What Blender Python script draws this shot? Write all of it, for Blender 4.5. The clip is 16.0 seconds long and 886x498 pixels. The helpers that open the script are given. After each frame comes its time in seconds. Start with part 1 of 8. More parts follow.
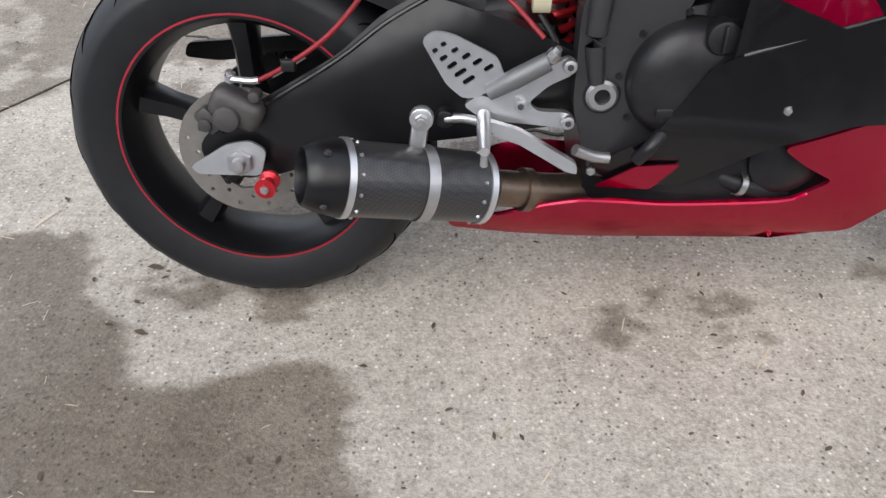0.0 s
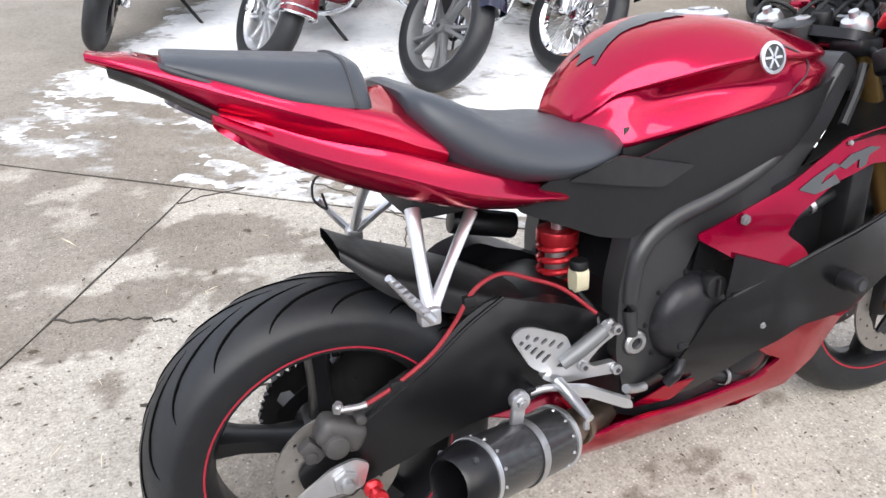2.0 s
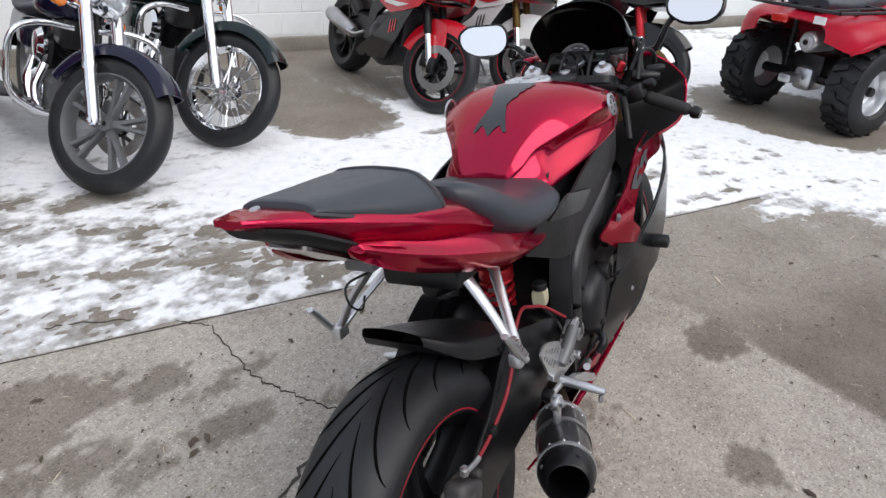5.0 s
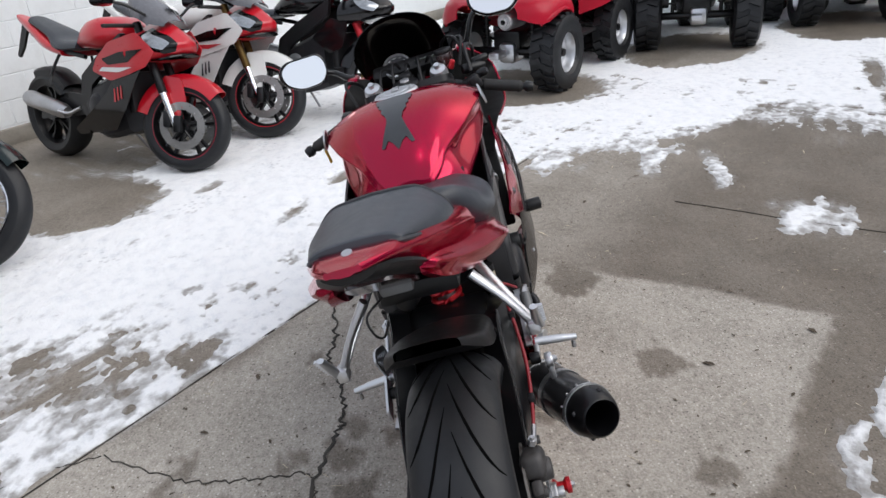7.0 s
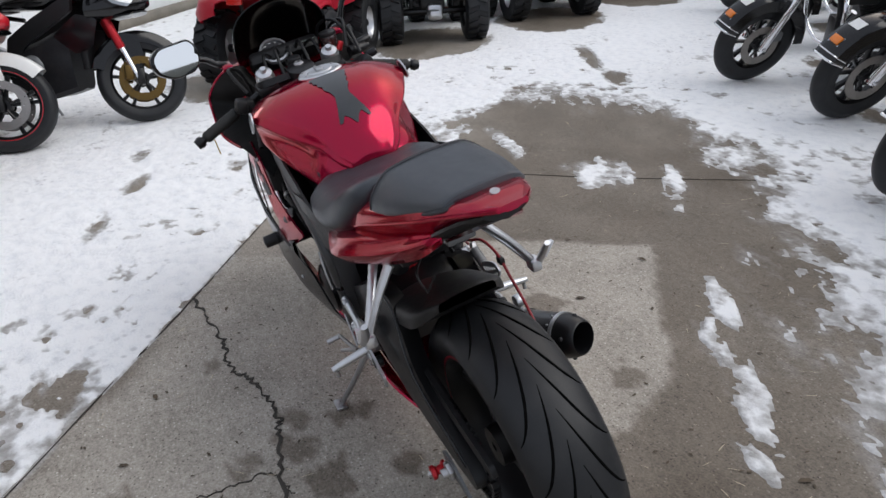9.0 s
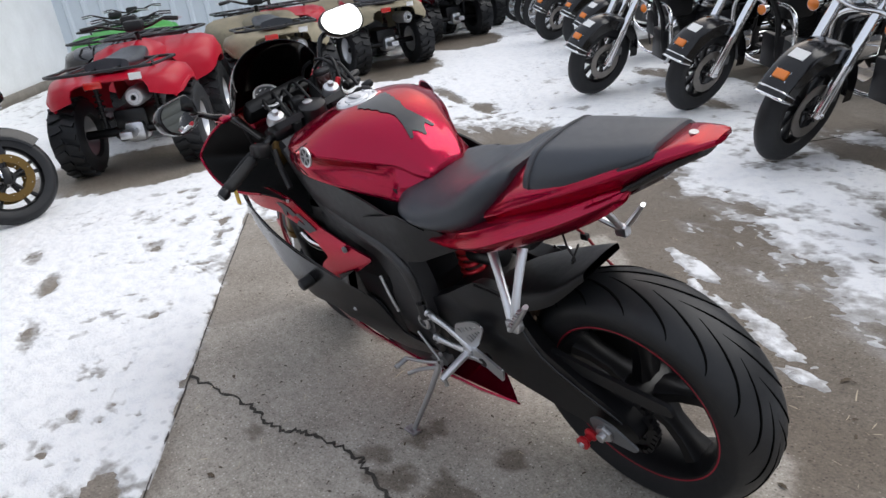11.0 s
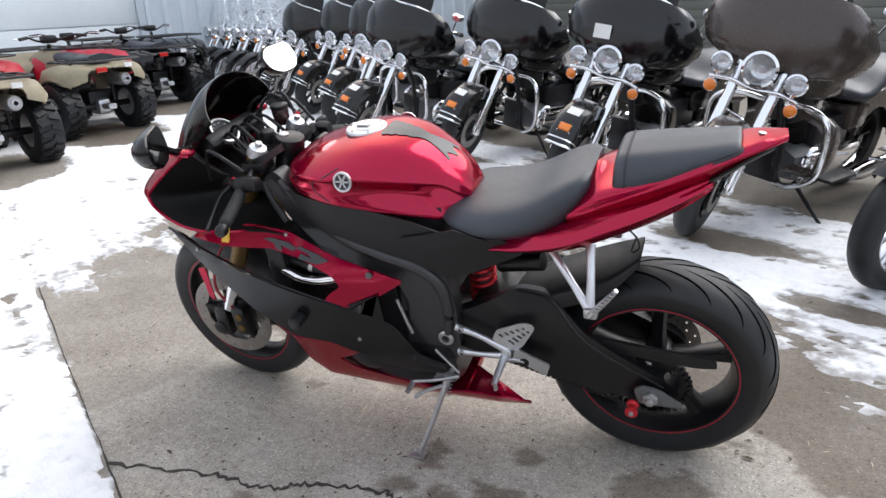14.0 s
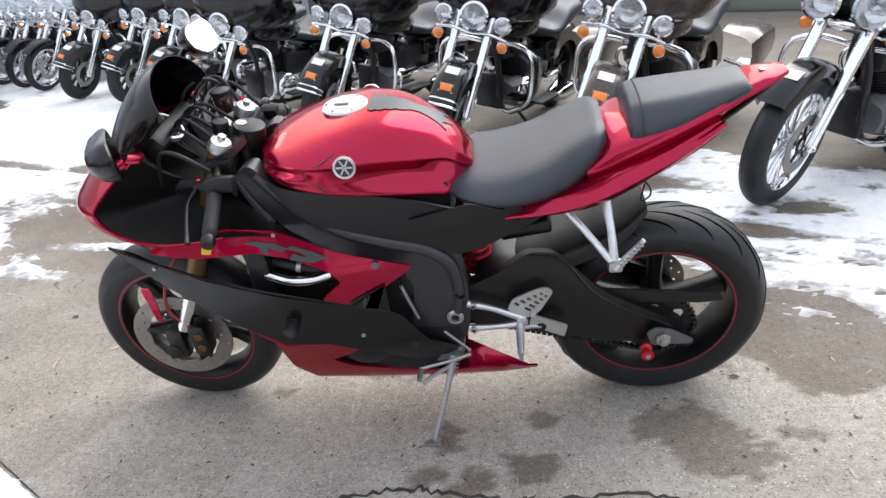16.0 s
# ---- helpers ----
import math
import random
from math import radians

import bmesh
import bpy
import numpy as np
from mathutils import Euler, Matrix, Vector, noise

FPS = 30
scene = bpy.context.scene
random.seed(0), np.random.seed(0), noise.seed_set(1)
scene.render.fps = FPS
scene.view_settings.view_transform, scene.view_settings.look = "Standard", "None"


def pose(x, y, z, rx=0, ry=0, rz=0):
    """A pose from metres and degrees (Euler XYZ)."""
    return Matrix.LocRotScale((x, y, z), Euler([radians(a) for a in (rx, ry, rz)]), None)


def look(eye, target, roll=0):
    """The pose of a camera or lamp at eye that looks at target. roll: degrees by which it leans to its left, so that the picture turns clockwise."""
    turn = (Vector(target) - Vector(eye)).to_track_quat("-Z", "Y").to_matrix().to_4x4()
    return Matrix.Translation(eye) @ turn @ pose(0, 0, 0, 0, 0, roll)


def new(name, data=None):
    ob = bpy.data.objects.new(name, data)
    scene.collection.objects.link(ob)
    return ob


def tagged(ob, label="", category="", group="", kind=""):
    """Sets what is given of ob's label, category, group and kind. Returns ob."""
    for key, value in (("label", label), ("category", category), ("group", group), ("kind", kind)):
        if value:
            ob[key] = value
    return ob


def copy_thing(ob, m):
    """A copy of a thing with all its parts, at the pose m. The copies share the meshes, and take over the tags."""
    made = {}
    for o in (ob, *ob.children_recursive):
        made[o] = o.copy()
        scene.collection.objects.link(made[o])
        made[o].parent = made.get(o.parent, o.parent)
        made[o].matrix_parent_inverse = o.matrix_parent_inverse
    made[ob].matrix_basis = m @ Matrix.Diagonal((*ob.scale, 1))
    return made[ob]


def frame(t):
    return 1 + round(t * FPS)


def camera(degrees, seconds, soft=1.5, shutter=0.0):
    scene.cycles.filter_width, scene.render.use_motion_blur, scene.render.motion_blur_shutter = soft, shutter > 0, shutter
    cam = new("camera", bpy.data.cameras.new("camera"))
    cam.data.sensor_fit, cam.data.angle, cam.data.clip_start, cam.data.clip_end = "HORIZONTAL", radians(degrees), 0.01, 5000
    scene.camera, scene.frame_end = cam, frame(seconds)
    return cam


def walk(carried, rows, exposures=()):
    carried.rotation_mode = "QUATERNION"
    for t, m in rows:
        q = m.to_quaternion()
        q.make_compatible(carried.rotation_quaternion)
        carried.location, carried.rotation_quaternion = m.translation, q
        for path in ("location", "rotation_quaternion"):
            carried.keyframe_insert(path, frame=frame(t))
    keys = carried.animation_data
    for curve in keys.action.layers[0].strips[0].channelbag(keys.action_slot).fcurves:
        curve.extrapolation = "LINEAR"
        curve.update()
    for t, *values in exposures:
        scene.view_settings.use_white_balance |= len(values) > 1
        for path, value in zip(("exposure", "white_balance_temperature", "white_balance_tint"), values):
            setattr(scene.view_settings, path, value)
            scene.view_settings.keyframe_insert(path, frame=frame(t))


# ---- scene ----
cam = camera(65.0, 16.0)
PATH = [
    (0, (0.366, -0.989, 1.019), (0.305, 0.453, -0.365), -0.8),
    (0.5, (0.245, -0.891, 1.006), (0.301, 0.519, -0.411), 1.0),
    (1, (0.141, -0.721, 1.007), (0.192, 0.704, -0.396), -3.9),
    (1.5, (0.014, -0.739, 1.138), (0.304, 0.807, -0.097), 1.1),
    (2, (-0.185, -0.848, 1.304), (0.514, 0.684, 0.226), 2.2),
    (2.5, (-0.269, -0.833, 1.402), (0.756, 0.573, 0.416), 5.1),
    (3, (-0.378, -0.79, 1.398), (0.684, 0.578, 0.396), 6.3),
    (3.2, (-0.478, -0.769, 1.399), (0.656, 0.546, 0.407), 6.7),
    (5.3, (-0.972, -0.353, 1.394), (0.667, 0.351, 0.491), 1.4),
    (5.5, (-1.052, -0.319, 1.402), (0.617, 0.319, 0.503), 0.3),
    (6, (-1.074, -0.222, 1.401), (0.662, 0.227, 0.514), -1.9),
    (6.5, (-0.981, -0.087, 1.382), (0.787, 0.205, 0.496), -5.1),
    (7, (-1.038, 0.037, 1.395), (0.766, 0.117, 0.534), -5.9),
    (7.5, (-1.201, 0.204, 1.399), (0.613, -0.006, 0.583), -4.6),
    (8, (-1.202, 0.335, 1.388), (0.598, -0.016, 0.589), -2.4),
    (8.5, (-1.079, 0.491, 1.358), (0.673, -0.038, 0.55), -3.0),
    (9, (-1.038, 0.641, 1.39), (0.606, -0.048, 0.482), -2.8),
    (9.2, (-1.07, 0.725, 1.403), (0.541, -0.05, 0.507), -2.7),
    (11.3, (-0.788, 1.362, 1.331), (0.613, 0.159, 0.561), -8.5),
    (11.5, (-0.793, 1.454, 1.354), (0.572, 0.195, 0.61), -8.7),
    (12, (-0.752, 1.57, 1.365), (0.516, 0.168, 0.713), -7.8),
    (12.5, (-0.584, 1.619, 1.352), (0.599, 0.144, 0.701), -8.0),
    (13, (-0.386, 1.661, 1.333), (0.751, 0.151, 0.679), -7.8),
    (13.5, (-0.244, 1.815, 1.317), (0.687, 0.173, 0.655), -4.3),
    (14, (-0.119, 1.906, 1.316), (0.601, 0.169, 0.635), -2.5),
    (14.5, (0.085, 1.82, 1.298), (0.683, 0.051, 0.582), -7.5),
    (15, (0.184, 1.822, 1.296), (0.768, 0.074, 0.518), -9.8),
    (15.5, (0.319, 1.917, 1.316), (0.737, 0.124, 0.535), -7.0),
    (16, (0.38, 1.915, 1.334), (0.602, 0.096, 0.532), -5.5),
]
walk(cam, [(t, look(eye, target, roll)) for t, eye, target, roll in PATH],
     [(0, 0.62), (1, 0.66), (1.5, 0.85), (2, 1.12), (2.5, 1.08), (3, 1.02), (5.5, 0.15), (6.5, 0.18), (7, 0.10), (8, 0.0), (9, -0.12), (11.5, 0.20), (12.5, 0.25), (14, 0.62), (16, 0.82)])

# ---- daylight: a bright overcast winter sky ----
world = bpy.data.worlds.new("world")
scene.world = world
world.use_nodes = True
wn, wl = world.node_tree.nodes, world.node_tree.links
sky = wn.new("ShaderNodeTexSky")
sky.sky_type, sky.sun_disc = "NISHITA", False
sky.sun_elevation, sky.sun_rotation = radians(42), radians(150)
sky.dust_density, sky.air_density = 4.0, 1.0
cloud = wn.new("ShaderNodeMix")
cloud.data_type = "RGBA"
cloud.inputs[0].default_value = 0.72
cloud.inputs[7].default_value = (6.15, 6.5, 7.3, 1)
wl.new(sky.outputs[0], cloud.inputs[6])
wl.new(cloud.outputs[2], wn["Background"].inputs[0])
wn["Background"].inputs[1].default_value = 0.14
sun_data = bpy.data.lights.new("sun", "SUN")
sun_data.energy, sun_data.angle, sun_data.color = 1.6, radians(48), (1.0, 0.97, 0.93)
sun = new("sun", sun_data)
sun.matrix_world = look((-2.8, -4.0, 5), (0, 0, 0))

# ---- materials ----
def nodes_of(name):
    m = bpy.data.materials.new(name)
    m.use_nodes = True
    nt = m.node_tree
    return m, nt, nt.nodes["Principled BSDF"]


def ramp(nt, fac, stops):
    r = nt.nodes.new("ShaderNodeValToRGB")
    while len(r.color_ramp.elements) < len(stops):
        r.color_ramp.elements.new(0.5)
    for e, (p, c) in zip(r.color_ramp.elements, stops):
        e.position, e.color = p, (*c, 1) if len(c) == 3 else c
    nt.links.new(fac, r.inputs[0])
    return r.outputs[0]


def noise_tex(nt, scale, detail=4, rough=0.55, co=None):
    n = nt.nodes.new("ShaderNodeTexNoise")
    n.inputs["Scale"].default_value, n.inputs["Detail"].default_value, n.inputs["Roughness"].default_value = scale, detail, rough
    if co is None:
        co = nt.nodes.new("ShaderNodeTexCoord").outputs["Object"]
    nt.links.new(co, n.inputs["Vector"])
    return n.outputs["Fac"]


def mixc(nt, fac, a, b, mode="MIX"):
    m = nt.nodes.new("ShaderNodeMix")
    m.data_type, m.blend_type = "RGBA", mode
    for v, sock in ((fac, m.inputs[0]), (a, m.inputs[6]), (b, m.inputs[7])):
        if isinstance(v, (int, float)):
            sock.default_value = v
        elif isinstance(v, tuple):
            sock.default_value = (*v, 1) if len(v) == 3 else v
        else:
            nt.links.new(v, sock)
    return m.outputs[2]


def bump(nt, p, height, strength=0.2, dist=0.01):
    b = nt.nodes.new("ShaderNodeBump")
    b.inputs["Strength"].default_value, b.inputs["Distance"].default_value = strength, dist
    nt.links.new(height, b.inputs["Height"])
    nt.links.new(b.outputs[0], p.inputs["Normal"])


def surface(name, col, rough=0.5, metal=0.0, coat=0.0, vary=0.12, scale=18.0, relief=0.0, relief_scale=160.0, spec=0.5, dirt=0.0):
    """A worn surface: colour that drifts at two scales, uneven gloss, fine relief, a film of road dust."""
    m, nt, p = nodes_of(name)
    big, small = noise_tex(nt, scale * 0.25, 3), noise_tex(nt, scale * 3, 5)
    lo, hi = tuple(c * (1 - vary) for c in col), tuple(min(1, c * (1 + vary)) for c in col)
    c = mixc(nt, 0.35, ramp(nt, big, [(0.3, lo), (0.7, hi)]), ramp(nt, small, [(0.3, lo), (0.7, hi)]))
    if dirt:
        c = mixc(nt, ramp(nt, noise_tex(nt, scale * 0.8, 6, 0.7), [(0.45, (0, 0, 0)), (0.75, (dirt, dirt, dirt))]), c, (0.20, 0.18, 0.155))
    nt.links.new(c, p.inputs["Base Color"])
    r = ramp(nt, small, [(0.25, (max(0.02, rough * 0.88),) * 3), (0.8, (min(1, rough * 1.14),) * 3)])
    nt.links.new(r, p.inputs["Roughness"])
    p.inputs["Metallic"].default_value, p.inputs["Coat Weight"].default_value = metal, coat
    p.inputs["Coat Roughness"].default_value = 0.06
    p.inputs["Specular IOR Level"].default_value = spec
    if relief:
        bump(nt, p, noise_tex(nt, relief_scale, 3), relief, 0.002)
    return m


def candy(name, col):
    """Deep metallic red lacquer with fine flakes under a clear coat."""
    m, nt, p = nodes_of(name)
    fine = noise_tex(nt, 900, 2)
    dust = noise_tex(nt, 9, 6, 0.65)
    c = ramp(nt, fine, [(0.3, tuple(v * 0.8 for v in col)), (0.7, tuple(min(1, v * 1.15) for v in col))])
    c = mixc(nt, ramp(nt, dust, [(0.5, (0, 0, 0)), (0.8, (0.02, 0.02, 0.02))]), c, (0.30, 0.24, 0.21))
    nt.links.new(c, p.inputs["Base Color"])
    p.inputs["Metallic"].default_value, p.inputs["Roughness"].default_value = 0.74, 0.21
    p.inputs["Coat Weight"].default_value, p.inputs["Coat Roughness"].default_value = 0.55, 0.03
    p.inputs["Specular Tint"].default_value = (0.70, 0.02, 0.09, 1)
    p.inputs["Specular IOR Level"].default_value = 0.12
    return m


RED = candy("candy_red_paint", (0.37, 0.0020, 0.036))
SPORT_RED = surface("bright_red_paint", (0.50, 0.005, 0.016), 0.3, coat=0.5, vary=0.06)
ATV_RED = surface("red_moulded_plastic", (0.42, 0.004, 0.022), 0.34, vary=0.08, dirt=0.05, spec=0.3)
MAROON = surface("maroon_paint", (0.13, 0.005, 0.013), 0.25, coat=0.3, spec=0.3, vary=0.05)
BROWN = surface("bronze_brown_paint", (0.060, 0.046, 0.040), 0.26, metal=0.3, coat=0.35, spec=0.35, vary=0.08)
BLACK = surface("gloss_black_paint", (0.003, 0.003, 0.004), 0.17, coat=0.3, spec=0.35, vary=0.1, dirt=0.006)
NAVY = surface("navy_paint", (0.004, 0.005, 0.022), 0.2, coat=0.25, spec=0.35, vary=0.1)
GREEN = surface("dark_green_paint", (0.003, 0.012, 0.012), 0.2, coat=0.25, spec=0.35, vary=0.1)
LIME = surface("lime_green_plastic", (0.05, 0.32, 0.05), 0.4, vary=0.1)
WHITE = surface("white_paint", (0.74, 0.74, 0.72), 0.3, coat=0.5, vary=0.04)
TAN = surface("tan_camouflage_plastic", (0.27, 0.235, 0.155), 0.6, vary=0.3, scale=10, dirt=0.25)
SATIN = surface("satin_black_frame", (0.004, 0.004, 0.005), 0.36, vary=0.2, dirt=0.006, relief=0.05, spec=0.42)
FRAME = surface("frame_paint", (0.022, 0.022, 0.024), 0.40, vary=0.15, dirt=0.01, relief=0.05, spec=0.6)
MATTE = surface("matt_black_plastic", (0.006, 0.006, 0.007), 0.48, vary=0.2, dirt=0.008, relief=0.12, relief_scale=400, spec=0.42)
FAIR_BLACK = surface("black_fairing_paint", (0.004, 0.004, 0.005), 0.24, coat=0.15, vary=0.15, dirt=0.004, spec=0.35)
RUBBER = surface("tyre_rubber", (0.008, 0.009, 0.011), 0.50, vary=0.3, spec=0.42, dirt=0.035, relief=0.15, relief_scale=300)
GRIP = surface("grip_rubber", (0.014, 0.014, 0.014), 0.7, vary=0.2, relief=0.3, relief_scale=500)
SEAT = surface("seat_vinyl", (0.030, 0.035, 0.044), 0.40, vary=0.15, relief=0.25, relief_scale=700, dirt=0.02, spec=0.5)
CHROME = surface("chrome", (0.78, 0.79, 0.81), 0.07, metal=1.0, vary=0.04)
ALLOY = surface("cast_aluminium", (0.62, 0.63, 0.65), 0.34, metal=0.9, vary=0.1, relief=0.08)
STEEL = surface("brushed_steel", (0.46, 0.46, 0.47), 0.38, metal=0.9, vary=0.2, scale=30)
DISC = surface("brake_disc_steel", (0.30, 0.28, 0.26), 0.42, metal=0.8, vary=0.25, scale=30)
ENGINE = surface("engine_casting", (0.020, 0.020, 0.023), 0.34, metal=0.4, spec=0.35, vary=0.2, relief=0.15, dirt=0.06)
DARKCAST = surface("dusty_dark_casting", (0.055, 0.052, 0.052), 0.55, metal=0.3, vary=0.4, scale=35, relief=0.15, dirt=0.1)
GREYMETAL = surface("grey_casting", (0.16, 0.165, 0.17), 0.5, metal=0.5, vary=0.2, relief=0.1)
TITAN = surface("heat_browned_steel", (0.20, 0.15, 0.115), 0.38, metal=0.9, vary=0.35, scale=25)
GOLD = surface("gold_anodised", (0.13, 0.08, 0.024), 0.4, metal=0.8, vary=0.1)
REDALU = surface("red_anodised", (0.52, 0.02, 0.03), 0.3, metal=0.5, vary=0.1)
REDHOSE = surface("red_braided_hose", (0.24, 0.008, 0.016), 0.45, vary=0.2, relief=0.3, relief_scale=900)
CLEARRED = surface("red_rim_stripe", (0.27, 0.008, 0.024), 0.5, vary=0.08)
AMBER = surface("amber_lens", (0.75, 0.20, 0.02), 0.2, coat=0.5, vary=0.1)
REDLENS = surface("red_lens", (0.55, 0.02, 0.015), 0.2, coat=0.5, vary=0.1)
PAPER = surface("white_paper_tag", (0.80, 0.80, 0.78), 0.7, vary=0.04)
DECAL = surface("grey_decal_vinyl", (0.045, 0.05, 0.055), 0.5, vary=0.12)
PAD = surface("worn_tank_pad", (0.026, 0.029, 0.033), 0.36, vary=0.3, scale=40, spec=0.6)
INNER = surface("cockpit_black", (0.004, 0.004, 0.004), 0.5, vary=0.1, spec=0.2)
YELLOW = surface("yellow_tag", (0.62, 0.40, 0.03), 0.6, vary=0.08)
INK = surface("dark_print", (0.03, 0.03, 0.035), 0.6, vary=0.1)
AMBERFLUID = surface("fluid_reservoir_plastic", (0.50, 0.46, 0.32), 0.4, vary=0.08)
# black plastic with sky sheen put into its greyer base
SHEEN_GREY = surface("sheen_grey_plastic", (0.012, 0.012, 0.013), 0.36, vary=0.3, dirt=0.06, spec=0.5, relief=0.06)
TINT = surface("dark_tinted_screen", (0.003, 0.003, 0.003), 0.12, coat=0.1, vary=0.05, spec=0.3)
SMOKE = surface("smoked_lens", (0.03, 0.012, 0.012), 0.12, coat=0.5, vary=0.1)
LENS, ntl, pl = nodes_of("clear_headlight_glass")
pl.inputs["Base Color"].default_value = (0.93, 0.95, 0.97, 1)
pl.inputs["Roughness"].default_value, pl.inputs["Transmission Weight"].default_value, pl.inputs["IOR"].default_value = 0.05, 0.85, 1.3
MIRROR, ntm, pm = nodes_of("mirror_glass")
pm.inputs["Base Color"].default_value = (0.93, 0.94, 0.95, 1)
pm.inputs["Metallic"].default_value, pm.inputs["Roughness"].default_value = 1.0, 0.02

# carbon weave of the silencer sleeve
CARBON, ntc, pc = nodes_of("carbon_weave")
chk = ntc.nodes.new("ShaderNodeTexChecker")
chk.inputs["Scale"].default_value = 260
chk.inputs[1].default_value, chk.inputs[2].default_value = (0.012, 0.012, 0.013, 1), (0.026, 0.026, 0.028, 1)
ntc.links.new(ntc.nodes.new("ShaderNodeTexCoord").outputs["Object"], chk.inputs[0])
ntc.links.new(chk.outputs[0], pc.inputs["Base Color"])
pc.inputs["Roughness"].default_value, pc.inputs["Coat Weight"].default_value = 0.4, 0.5

# ---- mesh helpers ----
def part(name, bm, mat, parent=None, label="", sharp=38):
    me = bpy.data.meshes.new(name)
    bmesh.ops.recalc_face_normals(bm, faces=bm.faces)
    for fc in bm.faces:
        fc.smooth = True
    bm.to_mesh(me)
    bm.free()
    me.set_sharp_from_angle(angle=radians(sharp))
    for mt in mat if isinstance(mat, (list, tuple)) else (mat,):
        me.materials.append(mt)
    ob = new(name, me)
    ob.parent = parent
    return tagged(ob, label) if label else ob


def again(name, ob, parent, m, label=""):
    """One more part on the mesh of ob, set by the matrix m within its parent."""
    o = new(name, ob.data)
    o.parent, o.matrix_basis = parent, m
    return tagged(o, label) if label else o


def empty(name, m, label, category, group=""):
    ob = new(name)
    ob.empty_display_size = 0.1
    ob.matrix_world = m
    return tagged(ob, label, category, group)


def V(*a):
    return Vector(a)


def box(c, s, bev=0.0, m=None, bm=None, seg=2):
    bm2 = bmesh.new()
    bmesh.ops.create_cube(bm2, size=1)
    bmesh.ops.transform(bm2, matrix=Matrix.Translation(c) @ Matrix.Diagonal((*s, 1)), verts=bm2.verts)
    if bev:
        bmesh.ops.bevel(bm2, geom=list(bm2.edges), offset=bev, segments=seg, profile=0.5, affect="EDGES")
    if m:
        bmesh.ops.transform(bm2, matrix=m, verts=bm2.verts)
    return join(bm, bm2)


def join(bm, other):
    if bm is None:
        return other
    me = bpy.data.meshes.new("tmp")
    other.to_mesh(me)
    other.free()
    bm.from_mesh(me)
    bpy.data.meshes.remove(me)
    return bm


def frame_to(d):
    return Vector(d).to_track_quat("Z", "Y").to_matrix().to_4x4()


def cyl(p0, p1, r0, r1=None, seg=20, bev=0.0, bm=None):
    p0, p1 = Vector(p0), Vector(p1)
    bm2 = bmesh.new()
    bmesh.ops.create_cone(bm2, cap_ends=True, segments=seg, radius1=r0, radius2=r0 if r1 is None else r1, depth=(p1 - p0).length)
    if bev:
        rim = [e for e in bm2.edges if abs(e.verts[0].co.z - e.verts[1].co.z) < 1e-6]
        bmesh.ops.bevel(bm2, geom=rim, offset=bev, segments=2, profile=0.5, affect="EDGES")
    bmesh.ops.transform(bm2, matrix=Matrix.Translation((p0 + p1) / 2) @ frame_to(p1 - p0), verts=bm2.verts)
    return join(bm, bm2)


def skin(rings, closed=True, caps=True, bm=None):
    """A mesh over rings of equally many points."""
    b = bmesh.new()
    vs = [[b.verts.new(p) for p in r] for r in rings]
    n = len(rings[0])
    for a, c in zip(vs, vs[1:]):
        for i in range(n if closed else n - 1):
            j = (i + 1) % n
            try:
                b.faces.new((a[i], a[j], c[j], c[i]))
            except ValueError:
                pass
    if caps and closed:
        b.faces.new(vs[0][::-1])
        b.faces.new(vs[-1])
    bmesh.ops.remove_doubles(b, verts=b.verts, dist=1e-5)
    return join(bm, b)


def lathe(profile, centre=(0, 0, 0), axis=(0, 1, 0), seg=48, bm=None, closed=True):
    """A ring turned from a profile of (radius, offset along the axis)."""
    m = Matrix.Translation(centre) @ frame_to(axis)
    rings = []
    for k in range(seg):
        a = 2 * math.pi * k / seg
        rings.append([m @ Vector((r * math.cos(a), r * math.sin(a), o)) for r, o in profile])
    return skin(rings + [rings[0]], closed, False, bm)


def spline(pts, n=6):
    """Catmull-Rom through the points."""
    p = [Vector(q) for q in pts]
    p = [2 * p[0] - p[1]] + p + [2 * p[-1] - p[-2]]
    out = []
    for a, b, c, d in zip(p, p[1:], p[2:], p[3:]):
        for k in range(n):
            t = k / n
            out.append(0.5 * (2 * b + (c - a) * t + (2 * a - 5 * b + 4 * c - d) * t * t + (3 * b - a - 3 * c + d) * t ** 3))
    return out + [p[-2]]


def tube(pts, r, n=6, seg=10, bm=None, smooth=True, flat=1.0):
    """A bent pipe; r is one radius or one for each point."""
    path = spline(pts, n) if smooth else [Vector(p) for p in pts]
    rs = [r] * len(path) if isinstance(r, (int, float)) else [float(np.interp(i / (len(path) - 1), np.linspace(0, 1, len(r)), r)) for i in range(len(path))]
    up = Vector((0, 0, 1)) if abs((path[-1] - path[0]).normalized().z) < 0.9 else Vector((0, 1, 0))
    rings = []
    for i, q in enumerate(path):
        d = (path[min(i + 1, len(path) - 1)] - path[max(i - 1, 0)]).normalized()
        s = d.cross(up)
        s = s.normalized() if s.length > 1e-4 else Vector((1, 0, 0))
        u = s.cross(d).normalized()
        rings.append([q + rs[i] * (math.cos(2 * math.pi * k / seg) * s * flat + math.sin(2 * math.pi * k / seg) * u) for k in range(seg)])
    return skin(rings, True, True, bm)


